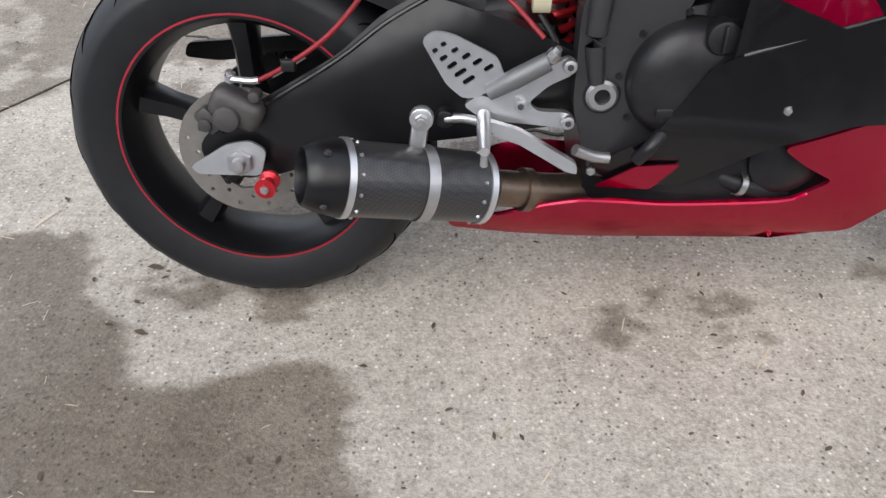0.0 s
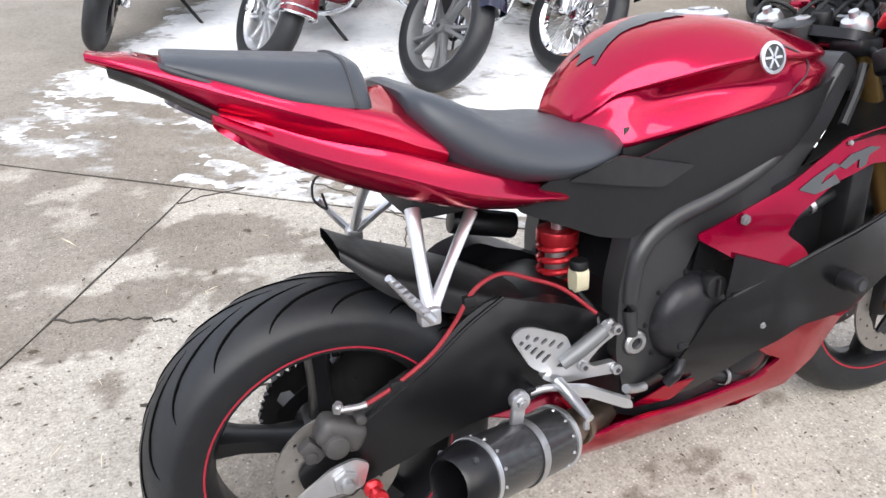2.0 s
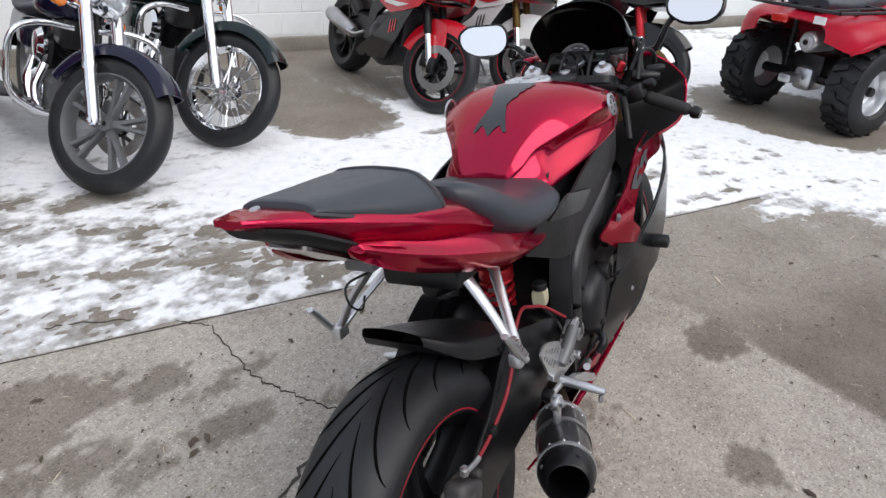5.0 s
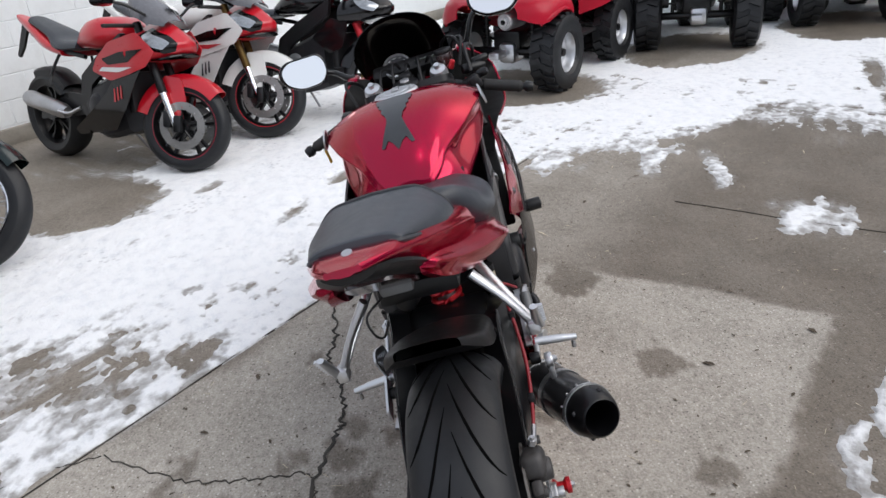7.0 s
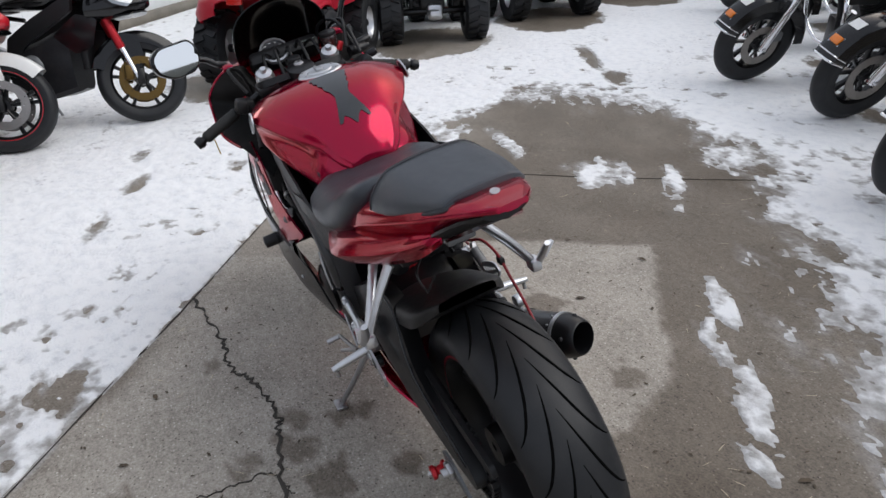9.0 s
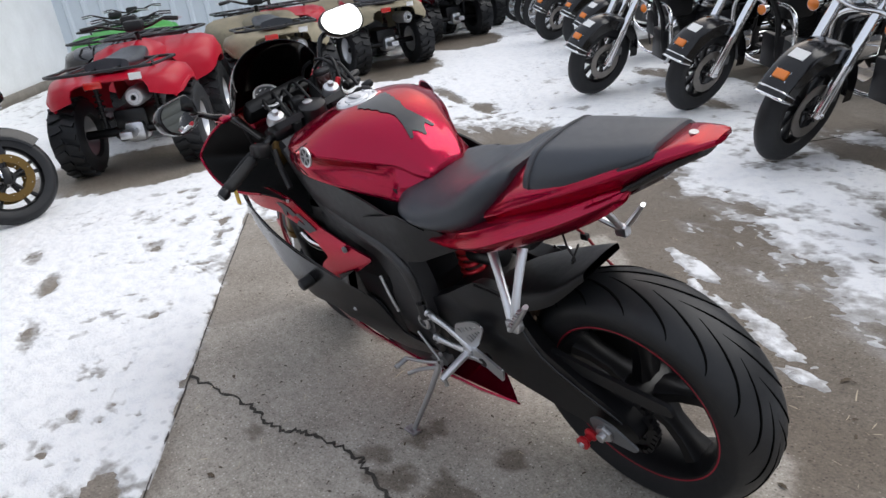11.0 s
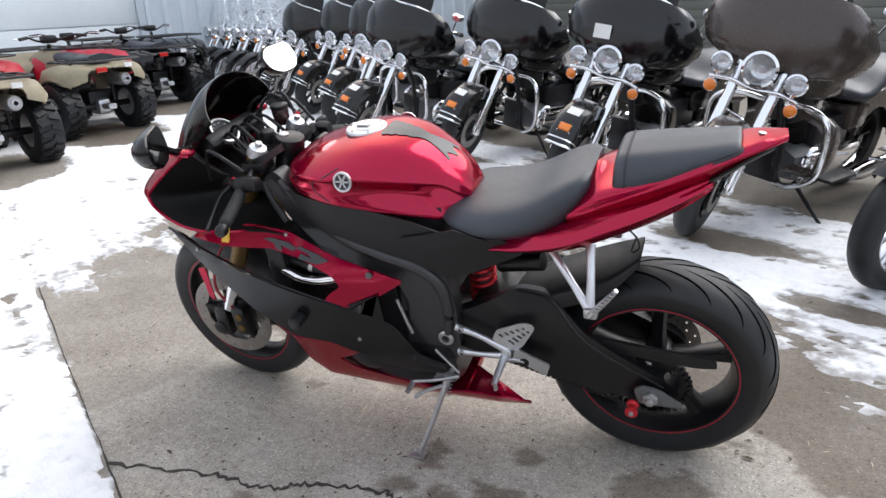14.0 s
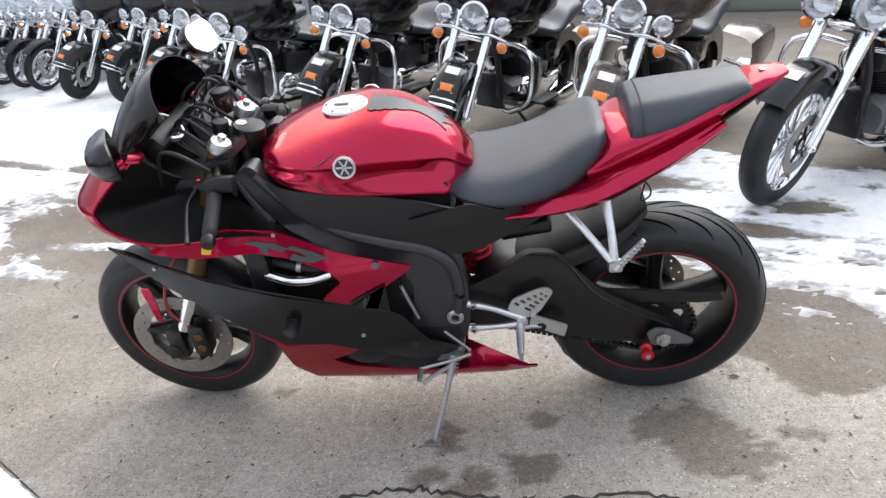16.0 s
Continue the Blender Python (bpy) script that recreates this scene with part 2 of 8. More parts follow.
def rounded(outline, r=0.02, n=3):
    """Corners of a closed 2D outline, cut round."""
    out, m = [], len(outline)
    for i in range(m):
        a, b, c = (Vector(outline[(i + k) % m]) for k in (-1, 0, 1))
        d0, d1 = (a - b), (c - b)
        q = min(r, d0.length * 0.45, d1.length * 0.45)
        p0, p1 = b + d0.normalized() * q, b + d1.normalized() * q
        for k in range(n + 1):
            t = k / n
            out.append((1 - t) ** 2 * p0 + 2 * t * (1 - t) * b + t * t * p1)
    return out


def panel(outline, place, thick=0.004, r=0.012, cell=0.03, holes=(), bm=None):
    """A shaped shell: a 2D outline (with holes) laid out by place(u, v) -> point, and given a thickness."""
    from mathutils.geometry import delaunay_2d_cdt, intersect_point_line
    loops = [rounded(outline, r)] + [rounded(h, r * 0.6, 2) for h in holes]
    verts, edges = [], []
    for lp in loops:
        dense = []
        for i, p in enumerate(lp):
            q = lp[(i + 1) % len(lp)]
            k = max(1, int((q - p).length / cell))
            dense += [p + (q - p) * j / k for j in range(k)]
        s = len(verts)
        verts += dense
        edges += [(s + i, s + (i + 1) % len(dense)) for i in range(len(dense))]

    def inside(p, lp):
        c = False
        for i in range(len(lp)):
            a, b = lp[i], lp[i - 1]
            if (a.y > p.y) != (b.y > p.y) and p.x < (b.x - a.x) * (p.y - a.y) / (b.y - a.y) + a.x:
                c = not c
        return c

    xs, ys = [p.x for p in loops[0]], [p.y for p in loops[0]]
    nb = len(verts)
    y = min(ys) + cell * 0.5
    row = 0
    while y < max(ys):
        x = min(xs) + cell * (0.5 if row % 2 else 0.9)
        while x < max(xs):
            p = Vector((x, y))
            if inside(p, loops[0]) and not any(inside(p, h) for h in loops[1:]) and min((q - p).length for q in verts[:nb]) > cell * 0.45:
                verts.append(p)
            x += cell
        y += cell * 0.87
        row += 1
    vo, eo, fo, *_ = delaunay_2d_cdt([Vector((p.x, p.y)) for p in verts], edges, [], 0, 1e-6)
    b = bmesh.new()
    front = [b.verts.new(place(p.x, p.y)) for p in vo]
    for fc in fo:
        c = sum((vo[i] for i in fc), Vector((0, 0))) / len(fc)
        if inside(c, loops[0]) and not any(inside(c, h) for h in loops[1:]):
            try:
                b.faces.new([front[i] for i in fc])
            except ValueError:
                pass
    bmesh.ops.delete(b, geom=[v for v in b.verts if not v.link_faces], context="VERTS")
    bmesh.ops.recalc_face_normals(b, faces=b.faces)
    if thick:
        bmesh.ops.solidify(b, geom=list(b.faces), thickness=thick)
    return join(bm, b)


def side(y, sgn=1):
    """Places (x, z) of a side view at the half-width y, a number or a function of x and z."""
    return lambda x, z: Vector((x, sgn * (y(x, z) if callable(y) else y), z))


def oval(x, hw, z0, z1, p=2.4, n=20, top=None):
    """A cross-section at x: superellipse of half-width hw between z0 and z1; top: exponent of the upper half."""
    out = []
    zc, hz = (z0 + z1) / 2, (z1 - z0) / 2
    for k in range(n):
        a = 2 * math.pi * (k + 0.5) / n
        c, s = math.cos(a), math.sin(a)
        e = 2 / ((top or p) if s > 0 else p)
        out.append(Vector((x, hw * math.copysign(abs(c) ** e, c), zc + hz * math.copysign(abs(s) ** e, s))))
    return out


def bolt(p, d, r=0.008, h=0.006, bm=None):
    p, d = Vector(p), Vector(d).normalized()
    bm = cyl(p, p + d * h, r, r * 0.9, 6, 0, bm)
    return cyl(p + d * h, p + d * h * 1.5, r * 0.55, r * 0.5, 8, 0, bm)


# lot axes: E1 towards the metal building, E2 towards the white wall
E1, E2 = Vector((0.83, -0.558, 0)), Vector((0.558, 0.83, 0))


def lot(a, b, z=0.0):
    return E1 * a + E2 * b + Vector((0, 0, z))
from mathutils.bvhtree import BVHTree


def body(sections, along=4, around=3, caps=True, bm=None, mirror=True):
    """A smooth hull: sections of (x, half profile from the bottom to the crown as (y, z)), the same count in each."""
    prof = [spline([(x, y, z) for y, z in half], around) for x, half in sections]
    cols = [spline([p[i] for p in prof], along) for i in range(len(prof[0]))]
    rings = []
    for k in range(len(cols[0])):
        half = [c[k] for c in cols]
        if mirror:
            other = [Vector((p.x, -p.y, p.z)) for p in reversed(half)]
            if abs(half[-1].y) < 1e-4:
                other = other[1:]
            if abs(half[0].y) < 1e-4:
                other = other[:-1]
            half = half + other
        rings.append(half)
    return skin(rings, mirror, caps and mirror, bm)


def tree_of(ob):
    b = bmesh.new()
    b.from_mesh(ob.data)
    t = BVHTree.FromBMesh(b)
    b.free()
    return t


def onto(tree, start, way, lift=0.0015):
    """The point where a ray meets a skin, lifted off it a little."""
    p, n, _, _ = tree.ray_cast(Vector(start), Vector(way))
    return p - Vector(way).normalized() * lift if p else Vector(start)


def wheel_parts(parent, R, rim_r, half, spokes, mats, at=(0, 0, 0), twin=True, hub=0.04, rim_half=None, name="wheel", spoke_w=0.016, stripe=None, wire=0, crown=0.5, grooves=0):
    """A wheel under parent: tyre, rim, hub and spokes; the axle lies along y."""
    tyre_m, rim_m = mats
    rim_half = rim_half or half * 0.8
    w = empty_part(name, parent, at)
    sh = R - rim_r
    prof = []
    for k in range(13):
        a = math.pi * k / 12
        y = half * math.cos(a)
        r = rim_r + sh * (0.45 + 0.55 * math.sin(a) ** (2 * (1 - crown) + 0.35))
        prof.append((min(R, r), y))
    prof = [(rim_r - 0.004, rim_half)] + prof + [(rim_r - 0.004, -rim_half)]
    part("tyre", lathe(prof, seg=72), tyre_m, w)
    rh, d = rim_half, 0.016
    rim = lathe([(rim_r + 0.006, rh), (rim_r + 0.006, rh - 0.008), (rim_r - d, rh * 0.55), (rim_r - d, -rh * 0.55), (rim_r + 0.006, -rh + 0.008), (rim_r + 0.006, -rh),
                 (rim_r - 0.010, -rh), (rim_r - d - 0.010, -rh * 0.5), (rim_r - d - 0.010, rh * 0.5), (rim_r - 0.010, rh)], seg=64)
    part("rim", rim, rim_m, w)
    part("hub", lathe([(0.012, rh * 0.9), (hub, rh * 0.9), (hub * 1.15, 0), (hub, -rh * 0.9), (0.012, -rh * 0.9)], seg=28), rim_m, w)
    if wire:
        b = None
        for k in range(wire):
            s = 1 if k % 2 else -1
            a0 = 2 * math.pi * k / wire
            a1 = a0 + (0.45 if (k // 2) % 2 else -0.45)
            b = cyl((hub * math.cos(a0), s * rh * 0.8, hub * math.sin(a0)), ((rim_r - d) * math.cos(a1), 0, (rim_r - d) * math.sin(a1)), 0.0022, None, 5, 0, b)
        tagged(part("wire_spokes", b, CHROME, w), kind="stuff")
    else:
        first = None
        for k in range(spokes):
            turn = Matrix.Rotation(2 * math.pi * k / spokes, 4, "Y")
            if first is None:
                rr = rim_r - d - 0.004
                b = None
                for off in ((0.0,) if not twin else (-0.022, 0.022)):
                    rings = []
                    for f in (0, 0.35, 0.7, 1):
                        r = hub * 0.9 + (rr - hub * 0.9) * f
                        ww, tt = spoke_w * (1.15 - 0.35 * math.sin(math.pi * f) * 0.8), rh * (0.55 - 0.2 * math.sin(math.pi * f))
                        x = off * (1.6 * f + 0.1)
                        rings.append([Vector((x + ww * c, tt * s, r)) for c, s in ((-0.6, -1), (0.6, -1), (1, -0.5), (1, 0.5), (0.6, 1), (-0.6, 1), (-1, 0.5), (-1, -0.5))])
                    b = skin(rings, True, True, b)
                first = part("spoke", b, rim_m, w)
            else:
                again("spoke", first, w, turn)
    if stripe:
        for s in (1, -1):
            part("rim_stripe", lathe([(rim_r + 0.0075, s * (rh + 0.001)), (rim_r + 0.0075, s * (rh - 0.002)), (rim_r - 0.005, s * (rh - 0.002)), (rim_r - 0.005, s * (rh + 0.001))], seg=64), stripe, w)
    return w


def empty_part(name, parent, at):
    o = new(name)
    o.empty_display_size = 0.05
    o.parent = parent
    o.matrix_basis = Matrix.Translation(at)
    return o


def brake_disc(parent, at, r, r_in, mat=None, name="brake_disc", holes=24):
    """A drilled disc in the plane across y."""
    def place(u, v):
        return Vector((at[0] + u, at[1], at[2] + v))
    circ = [(r * math.cos(2 * math.pi * k / 40), r * math.sin(2 * math.pi * k / 40)) for k in range(40)]
    inner = [(r_in * (1 + 0.06 * (k % 2)) * math.cos(2 * math.pi * k / 24), r_in * (1 + 0.06 * (k % 2)) * math.sin(2 * math.pi * k / 24)) for k in range(24)]
    hs = [inner]
    for k in range(holes):
        rr = r_in + (r - r_in) * (0.35 + 0.35 * (k % 2))
        a = 2 * math.pi * k / holes
        hs.append([(rr * math.cos(a) + 0.0042 * math.cos(q), rr * math.sin(a) + 0.0042 * math.sin(q)) for q in (0, 1.05, 2.1, 3.14, 4.19, 5.24)])
    ob = part(name, panel(circ, place, 0.005, 0.002, 0.03, hs), mat or DISC, parent)
    b = lathe([(0.028, -0.004), (0.045, -0.004), (0.045, 0.004), (0.028, 0.004)], at, (0, 1, 0), 24)
    for k in range(5):
        a = 2 * math.pi * k / 5 + 0.3
        b = tube([(at[0] + 0.036 * math.cos(a), at[1], at[2] + 0.036 * math.sin(a)), (at[0] + r_in * 1.05 * math.cos(a), at[1], at[2] + r_in * 1.05 * math.sin(a))], 0.007, 1, 6, b, False)
    part("disc_carrier", b, SATIN, ob)
    return ob


def oriented_disc(p, n, r, h, seg=28, bm=None, bev=0.002):
    p, n = Vector(p), Vector(n).normalized()
    return cyl(p - n * h * 0.5, p + n * h * 0.5, r, None, seg, bev, bm)

# ---- the lot: concrete slabs, wet stains, melting snow ----
LATTICES = {}


def lattice(seed, n=256):
    if seed not in LATTICES:
        LATTICES[seed] = np.random.RandomState(seed).rand(n, n)
    return LATTICES[seed]


def value_noise(x, y, seed):
    g = lattice(seed)
    xi, yi = np.floor(x).astype(int), np.floor(y).astype(int)
    fx, fy = x - xi, y - yi
    fx, fy = fx * fx * (3 - 2 * fx), fy * fy * (3 - 2 * fy)
    a, b = g[xi % 256, yi % 256], g[(xi + 1) % 256, yi % 256]
    c, d = g[xi % 256, (yi + 1) % 256], g[(xi + 1) % 256, (yi + 1) % 256]
    return (a * (1 - fx) + b * fx) * (1 - fy) + (c * (1 - fx) + d * fx) * fy


def fbm(x, y, freq, octaves=5, seed=1, gain=0.55):
    out, amp, tot = 0, 1.0, 0.0
    for k in range(octaves):
        out = out + amp * value_noise(x * freq + 17.3 * k, y * freq - 9.1 * k, seed + k)
        tot, amp, freq = tot + amp, amp * gain, freq * 2.1
    return out / tot * 2 - 1


def sstep(x, lo, hi):
    t = np.clip((x - lo) / (hi - lo), 0, 1)
    return t * t * (3 - 2 * t)


def blob(a, b, ca, cb, ra, rb=None, turn=0.0):
    rb = rb or ra
    da, db = a - ca, b - cb
    c, s = math.cos(turn), math.sin(turn)
    return 1 - np.sqrt(((da * c + db * s) / ra) ** 2 + ((db * c - da * s) / rb) ** 2)


SPOTS = [(1.04, 0.03, 0.09), (1.45, 0.53, 0.13), (0.65, -0.27, 0.07), (0.70, 0.39, 0.055), (0.77, 0.44, 0.06), (0.85, 0.39, 0.05), (0.62, 0.27, 0.05), (-0.10, -0.15, 0.08), (0.06, -0.05, 0.06),
         (0.33, -0.12, 0.025), (0.96, 0.68, 0.05), (-0.22, 0.16, 0.15), (-0.33, 0.24, 0.10), (-0.47, 0.03, 0.07), (0.09, 0.55, 0.085), (0.32, 0.76, 0.06), (0.20, 0.69, 0.08), (0.38, 0.53, 0.04),
         (0.35, 0.59, 0.05), (0.18, 0.35, 0.03), (0.29, 0.71, 0.07), (0.11, 0.82, 0.08), (0.28, 1.27, 0.04), (-0.08, 1.07, 0.07), (-0.19, 0.82, 0.11), (-0.23, 1.0, 0.08), (-0.6, 0.81, 0.12),
         (-0.46, 0.76, 0.10), (-0.38, 1.1, 0.10), (-0.72, 0.34, 0.07), (-0.59, 1.11, 0.12), (1.39, 0.51, 0.10), (-0.41, -0.25, 0.10), (0.52, 1.12, 0.04), (-0.95, 0.55, 0.2), (-1.1, 1.0, 0.15), (-0.78, 1.08, 0.24), (-0.85, 0.72, 0.16)]


def wetness(a, b):
    n1, n2 = fbm(a, b, 2.2, 5, 3), fbm(a, b, 9.0, 3, 9)
    edge = 0.10 * n1 + 0.045 * n2 + 0.03 * fbm(a, b, 22.0, 3, 61)
    line = np.interp(a, (-0.9, -0.62, -0.52, -0.36, -0.27, -0.12, -0.04, 0.06, 0.12, 0.22, 0.31, 0.38, 0.46, 0.6, 0.8), (-0.42, -0.34, -0.23, -0.21, -0.27, -0.30, -0.36, -0.33, -0.22, -0.11, -0.13, -0.24, -0.29, -0.37, -0.40))
    w = sstep(line - b + 0.45 * edge, -0.010, 0.016)
    # damp beyond the slab, paled towards +b in place of reflected sky
    w = np.maximum(w, sstep(a - 1.56 + 0.05 * n1 + 0.25 * sstep(b, 0.5, 1.2), -0.012, 0.02) * (1 - 0.55 * sstep(b + 0.2 * n1, 0.3, 0.9)))
    w = np.maximum(w, 0.75 * sstep(b - 1.36 + edge, 0, 0.1))
    w = np.maximum(w, 0.85 * sstep(-a - 1.03 + 0.12 * n1, -0.02, 0.03) * (1 - 0.8 * sstep(n2 + 0.6 * n1, 0.12, 0.3)))
    s = np.full_like(a, -1.0)
    for ca, cb, r in SPOTS:
        s = np.maximum(s, blob(a, b, ca, cb, r * 1.15, r * 0.85, 0.5) * r / 0.08)
    n3 = fbm(a, b, 13.0, 5, 51, 0.7)
    w = np.maximum(w, 0.86 * sstep(s - 0.18 + 0.35 * n1 + 1.2 * n3, -0.01, 0.02))
    w = np.clip(w * (0.86 + 0.25 * n1), 0, 1)
    # evenly damp far out, where the sheet is coarse
    return np.where((a > -2.4) & (b > -2.5) & (a < 12) & (b < 7), w, 0.6)


VEHICLE_PADS = [(4.4, 2.5, 0.75, 1.0), (6.2, 1.45, 0.95, 0.7), (7.6, 0.25, 0.95, 0.7), (9.3, -0.9, 1.0, 0.7)]


def snow_depth(a, b):
    """Above 0 snow lies; about 1 it lies deep."""
    n1, n2, n3 = fbm(a, b, 1.5, 5, 21), fbm(a * 0.6, b * 1.6, 5.0, 4, 31), fbm(a, b, 24.0, 3, 41)
    left = sstep(b - 1.385 + 0.03 * n1, -0.02, 0.05) * 1.5 - 0.95
    left = left - 0.42 * sstep(-a + 0.75 - 0.5 * (b - 1.4), 0, 0.6) * sstep(2.9 - b, 0, 0.6)
    left = left - 0.33 * sstep(-a - 0.55, 0, 0.7) * sstep(2.3 - b, 0, 0.5)
    left = left - 1.1 * np.clip(blob(a, b, 1.05, 3.75, 0.55, 0.75, 0.2) * 3, 0, 1) - 0.8 * np.clip(blob(a, b, 1.9, 4.6, 2.4, 0.85) * 3, 0, 1)
    for ca, cb, r in ((-1.1, 2.68, 0.4), (-1.72, 2.6, 0.3), (-0.36, 2.72, 0.2), (2.1, 2.35, 0.13), (3.0, 2.1, 0.14), (1.5, 2.2, 0.10), (2.4, 1.9, 0.10), (2.55, 2.6, 0.12), (1.62, 3.05, 0.14)):
        left = left - 0.65 * np.clip(blob(a, b, ca, cb, r * 1.7, r * 0.8, 0.3) * 1.4, 0, 1)
    left = left - 1.2 * sstep(b - 4.75 + 0.2 * n1, 0, 0.3)
    reach = np.interp(b, (-1.2, -0.9, -0.7, 0, 0.45, 0.6, 1.1, 1.5), (2.6, 3.1, 3.7, 4.05, 4.1, 3.25, 2.85, 2.45))
    far = np.clip((a - reach) * 1.1, -0.8, 0.55)
    lim = np.interp(a, (-3, -0.9, -0.5, -0.2, 0.2, 0.6, 1.1, 1.7, 2.4, 3.0), (-0.2, -0.35, -0.60, -0.85, -1.08, -0.98, -1.0, -0.98, -1.0, -0.9))
    right = np.clip((lim - b) * 1.3, -0.8, 0.42)
    core = np.maximum(far, right)
    for ca, cb, ra, rb, tn in ((2.40, -0.26, 0.23, 0.15, 0.4), (2.22, -0.57, 0.30, 0.07, -0.15), (1.12, -0.62, 0.16, 0.045, 0.0), (0.84, -0.575, 0.17, 0.050, 0.1), (0.57, -0.625, 0.22, 0.060, 0.0),
                               (0.28, -0.59, 0.10, 0.04, 0.3), (2.95, 0.35, 0.3, 0.06, 0.4), (2.75, 1.28, 0.22, 0.16, 0.2), (3.1, 0.75, 0.35, 0.08, 0.3)):
        core = np.maximum(core, np.clip(blob(a, b, ca, cb, ra, rb, tn) * 0.7, -0.8, 0.3) + 0.02)
    for ca, cb, ra, rb in ((0.95, -1.75, 0.55, 0.16), (0.1, -1.35, 0.3, 0.10), (1.9, -2.1, 0.7, 0.18), (2.7, -2.35, 0.6, 0.2), (3.8, -1.9, 0.6, 0.12), (-0.05, -1.72, 0.20, 0.13), (4.6, -0.4, 0.25, 0.10), (5.4, -0.2, 0.5, 0.08), (5.0, -2.1, 0.35, 0.15)):
        core = core - 0.8 * np.clip(blob(a, b, ca, cb, ra * 1.3, rb * 1.3, 0.15) * 1.6, 0, 1)
    s = np.where(b > 1.375, np.maximum(left, far - 0.2), core)
    for ca, cb, ra, rb in VEHICLE_PADS:
        s = s - 1.1 * np.clip(blob(a, b, ca, cb, ra, rb) * 4, 0, 1)
    s = s - 1.1 * sstep(-b - 2.35 + 0.25 * n1, 0, 0.35) * (a < 7)
    n4 = fbm(a * 0.75, b * 1.5, 9.0, 5, 91, 0.68)
    n5 = fbm(a * 1.2, b, 6.5, 5, 131, 0.68)
    s = s - 0.55 * sstep(n5, 0.16, 0.42) * sstep(s, 0.0, 0.3) * np.where(b > 1.4, np.interp(b, (1.4, 1.9, 2.5), (1.0, 0.7, 0.2)), 0.6) * (a < 5)
    s = s - 1.5 * sstep(-a - 2.2 + 0.4 * n1, 0, 0.6)
    slush = 1 - sstep(np.abs(s - 0.05), 0.30, 0.75)
    return s + 0.30 * n1 + (0.10 + 0.20 * slush) * n2 + (0.12 + 0.42 * slush) * n4 + 0.10 * n3


def sheet(name, av, bv, zfun, attrs, mats):
    A, B = np.meshgrid(av, bv, indexing="ij")
    na, nb = A.shape
    Z = zfun(A, B)
    co = np.empty((na * nb, 3), np.float32)
    co[:, 0] = (A * E1.x + B * E2.x).ravel()
    co[:, 1] = (A * E1.y + B * E2.y).ravel()
    co[:, 2] = Z.ravel()
    i = np.arange(na * nb).reshape(na, nb)
    f = np.stack([i[:-1, :-1], i[1:, :-1], i[1:, 1:], i[:-1, 1:]], -1).reshape(-1, 4)
    me = bpy.data.meshes.new(name)
    me.vertices.add(len(co))
    me.vertices.foreach_set("co", co.ravel())
    me.loops.add(f.size)
    me.loops.foreach_set("vertex_index", f.ravel())
    me.polygons.add(len(f))
    me.polygons.foreach_set("loop_start", np.arange(0, f.size, 4))
    me.update(calc_edges=True)
    me.polygons.foreach_set("use_smooth", np.ones(len(f), bool))
    for key, fun in attrs.items():
        at = me.attributes.new(key, "FLOAT", "POINT")
        at.data.foreach_set("value", fun(A, B).astype(np.float32).ravel())
    for m in mats:
        me.materials.append(m)
    return new(name, me)


def attr(nt, name):
    n = nt.nodes.new("ShaderNodeAttribute")
    n.attribute_name = name
    return n.outputs["Fac"]


def slush_film(a, b):
    """A thin, streaky film of ice and slush round the lying snow."""
    d = snow_depth(a, b)
    st = fbm(a * 0.7 + 0.3 * b, b * 1.8 - 0.3 * a, 6.0, 5, 171, 0.66)
    return np.clip(sstep(d, -0.36, 0.05) * sstep(st + 0.25 * fbm(a, b, 17.0, 4, 191, 0.7), 0.02, 0.20), 0, 1) * np.where(b > 1.36, 1.0, np.where(a > 2.4, 0.6, np.where(b < -0.75, 0.5, 0.2))) * ((a > -2.4) & (b > -2.5) & (a < 12) & (b < 7))


CONCRETE, nt, p = nodes_of("weathered_concrete")
co = nt.nodes.new("ShaderNodeTexCoord").outputs["Object"]
grit, mid, broad = noise_tex(nt, 125, 2, 0.7, co), noise_tex(nt, 38, 5, 0.7, co), noise_tex(nt, 3.0, 6, 0.65, co)
vor = nt.nodes.new("ShaderNodeTexVoronoi")
vor.inputs["Scale"].default_value = 85
nt.links.new(co, vor.inputs["Vector"])
dry = mixc(nt, 0.52, ramp(nt, grit, [(0.36, (0.11, 0.095, 0.08)), (0.46, (0.33, 0.30, 0.26)), (0.58, (0.47, 0.435, 0.385)), (0.68, (0.72, 0.68, 0.62))]), ramp(nt, mid, [(0.36, (0.20, 0.18, 0.155)), (0.5, (0.40, 0.37, 0.33)), (0.66, (0.58, 0.545, 0.49))]))
dry = mixc(nt, 0.36, dry, ramp(nt, broad, [(0.34, (0.22, 0.20, 0.175)), (0.66, (0.54, 0.505, 0.46))]))
# dark and pale aggregate showing through the worn surface
dry = mixc(nt, ramp(nt, vor.outputs["Distance"], [(0.16, (0.8, 0.8, 0.8)), (0.30, (0, 0, 0))]), dry, ramp(nt, vor.outputs["Color"], [(0.22, (0.07, 0.06, 0.05)), (0.4, (0.28, 0.25, 0.215)), (0.62, (0.42, 0.39, 0.345)), (0.8, (0.76, 0.73, 0.68))]))
dry = mixc(nt, 1.0, dry, (0.95, 0.94, 0.92), "MULTIPLY")
wet = mixc(nt, 1.0, dry, (0.37, 0.33, 0.29), "MULTIPLY")
wfac = attr(nt, "wet")
film_c = ramp(nt, mid, [(0.35, (0.30, 0.295, 0.29)), (0.65, (0.66, 0.67, 0.68))])
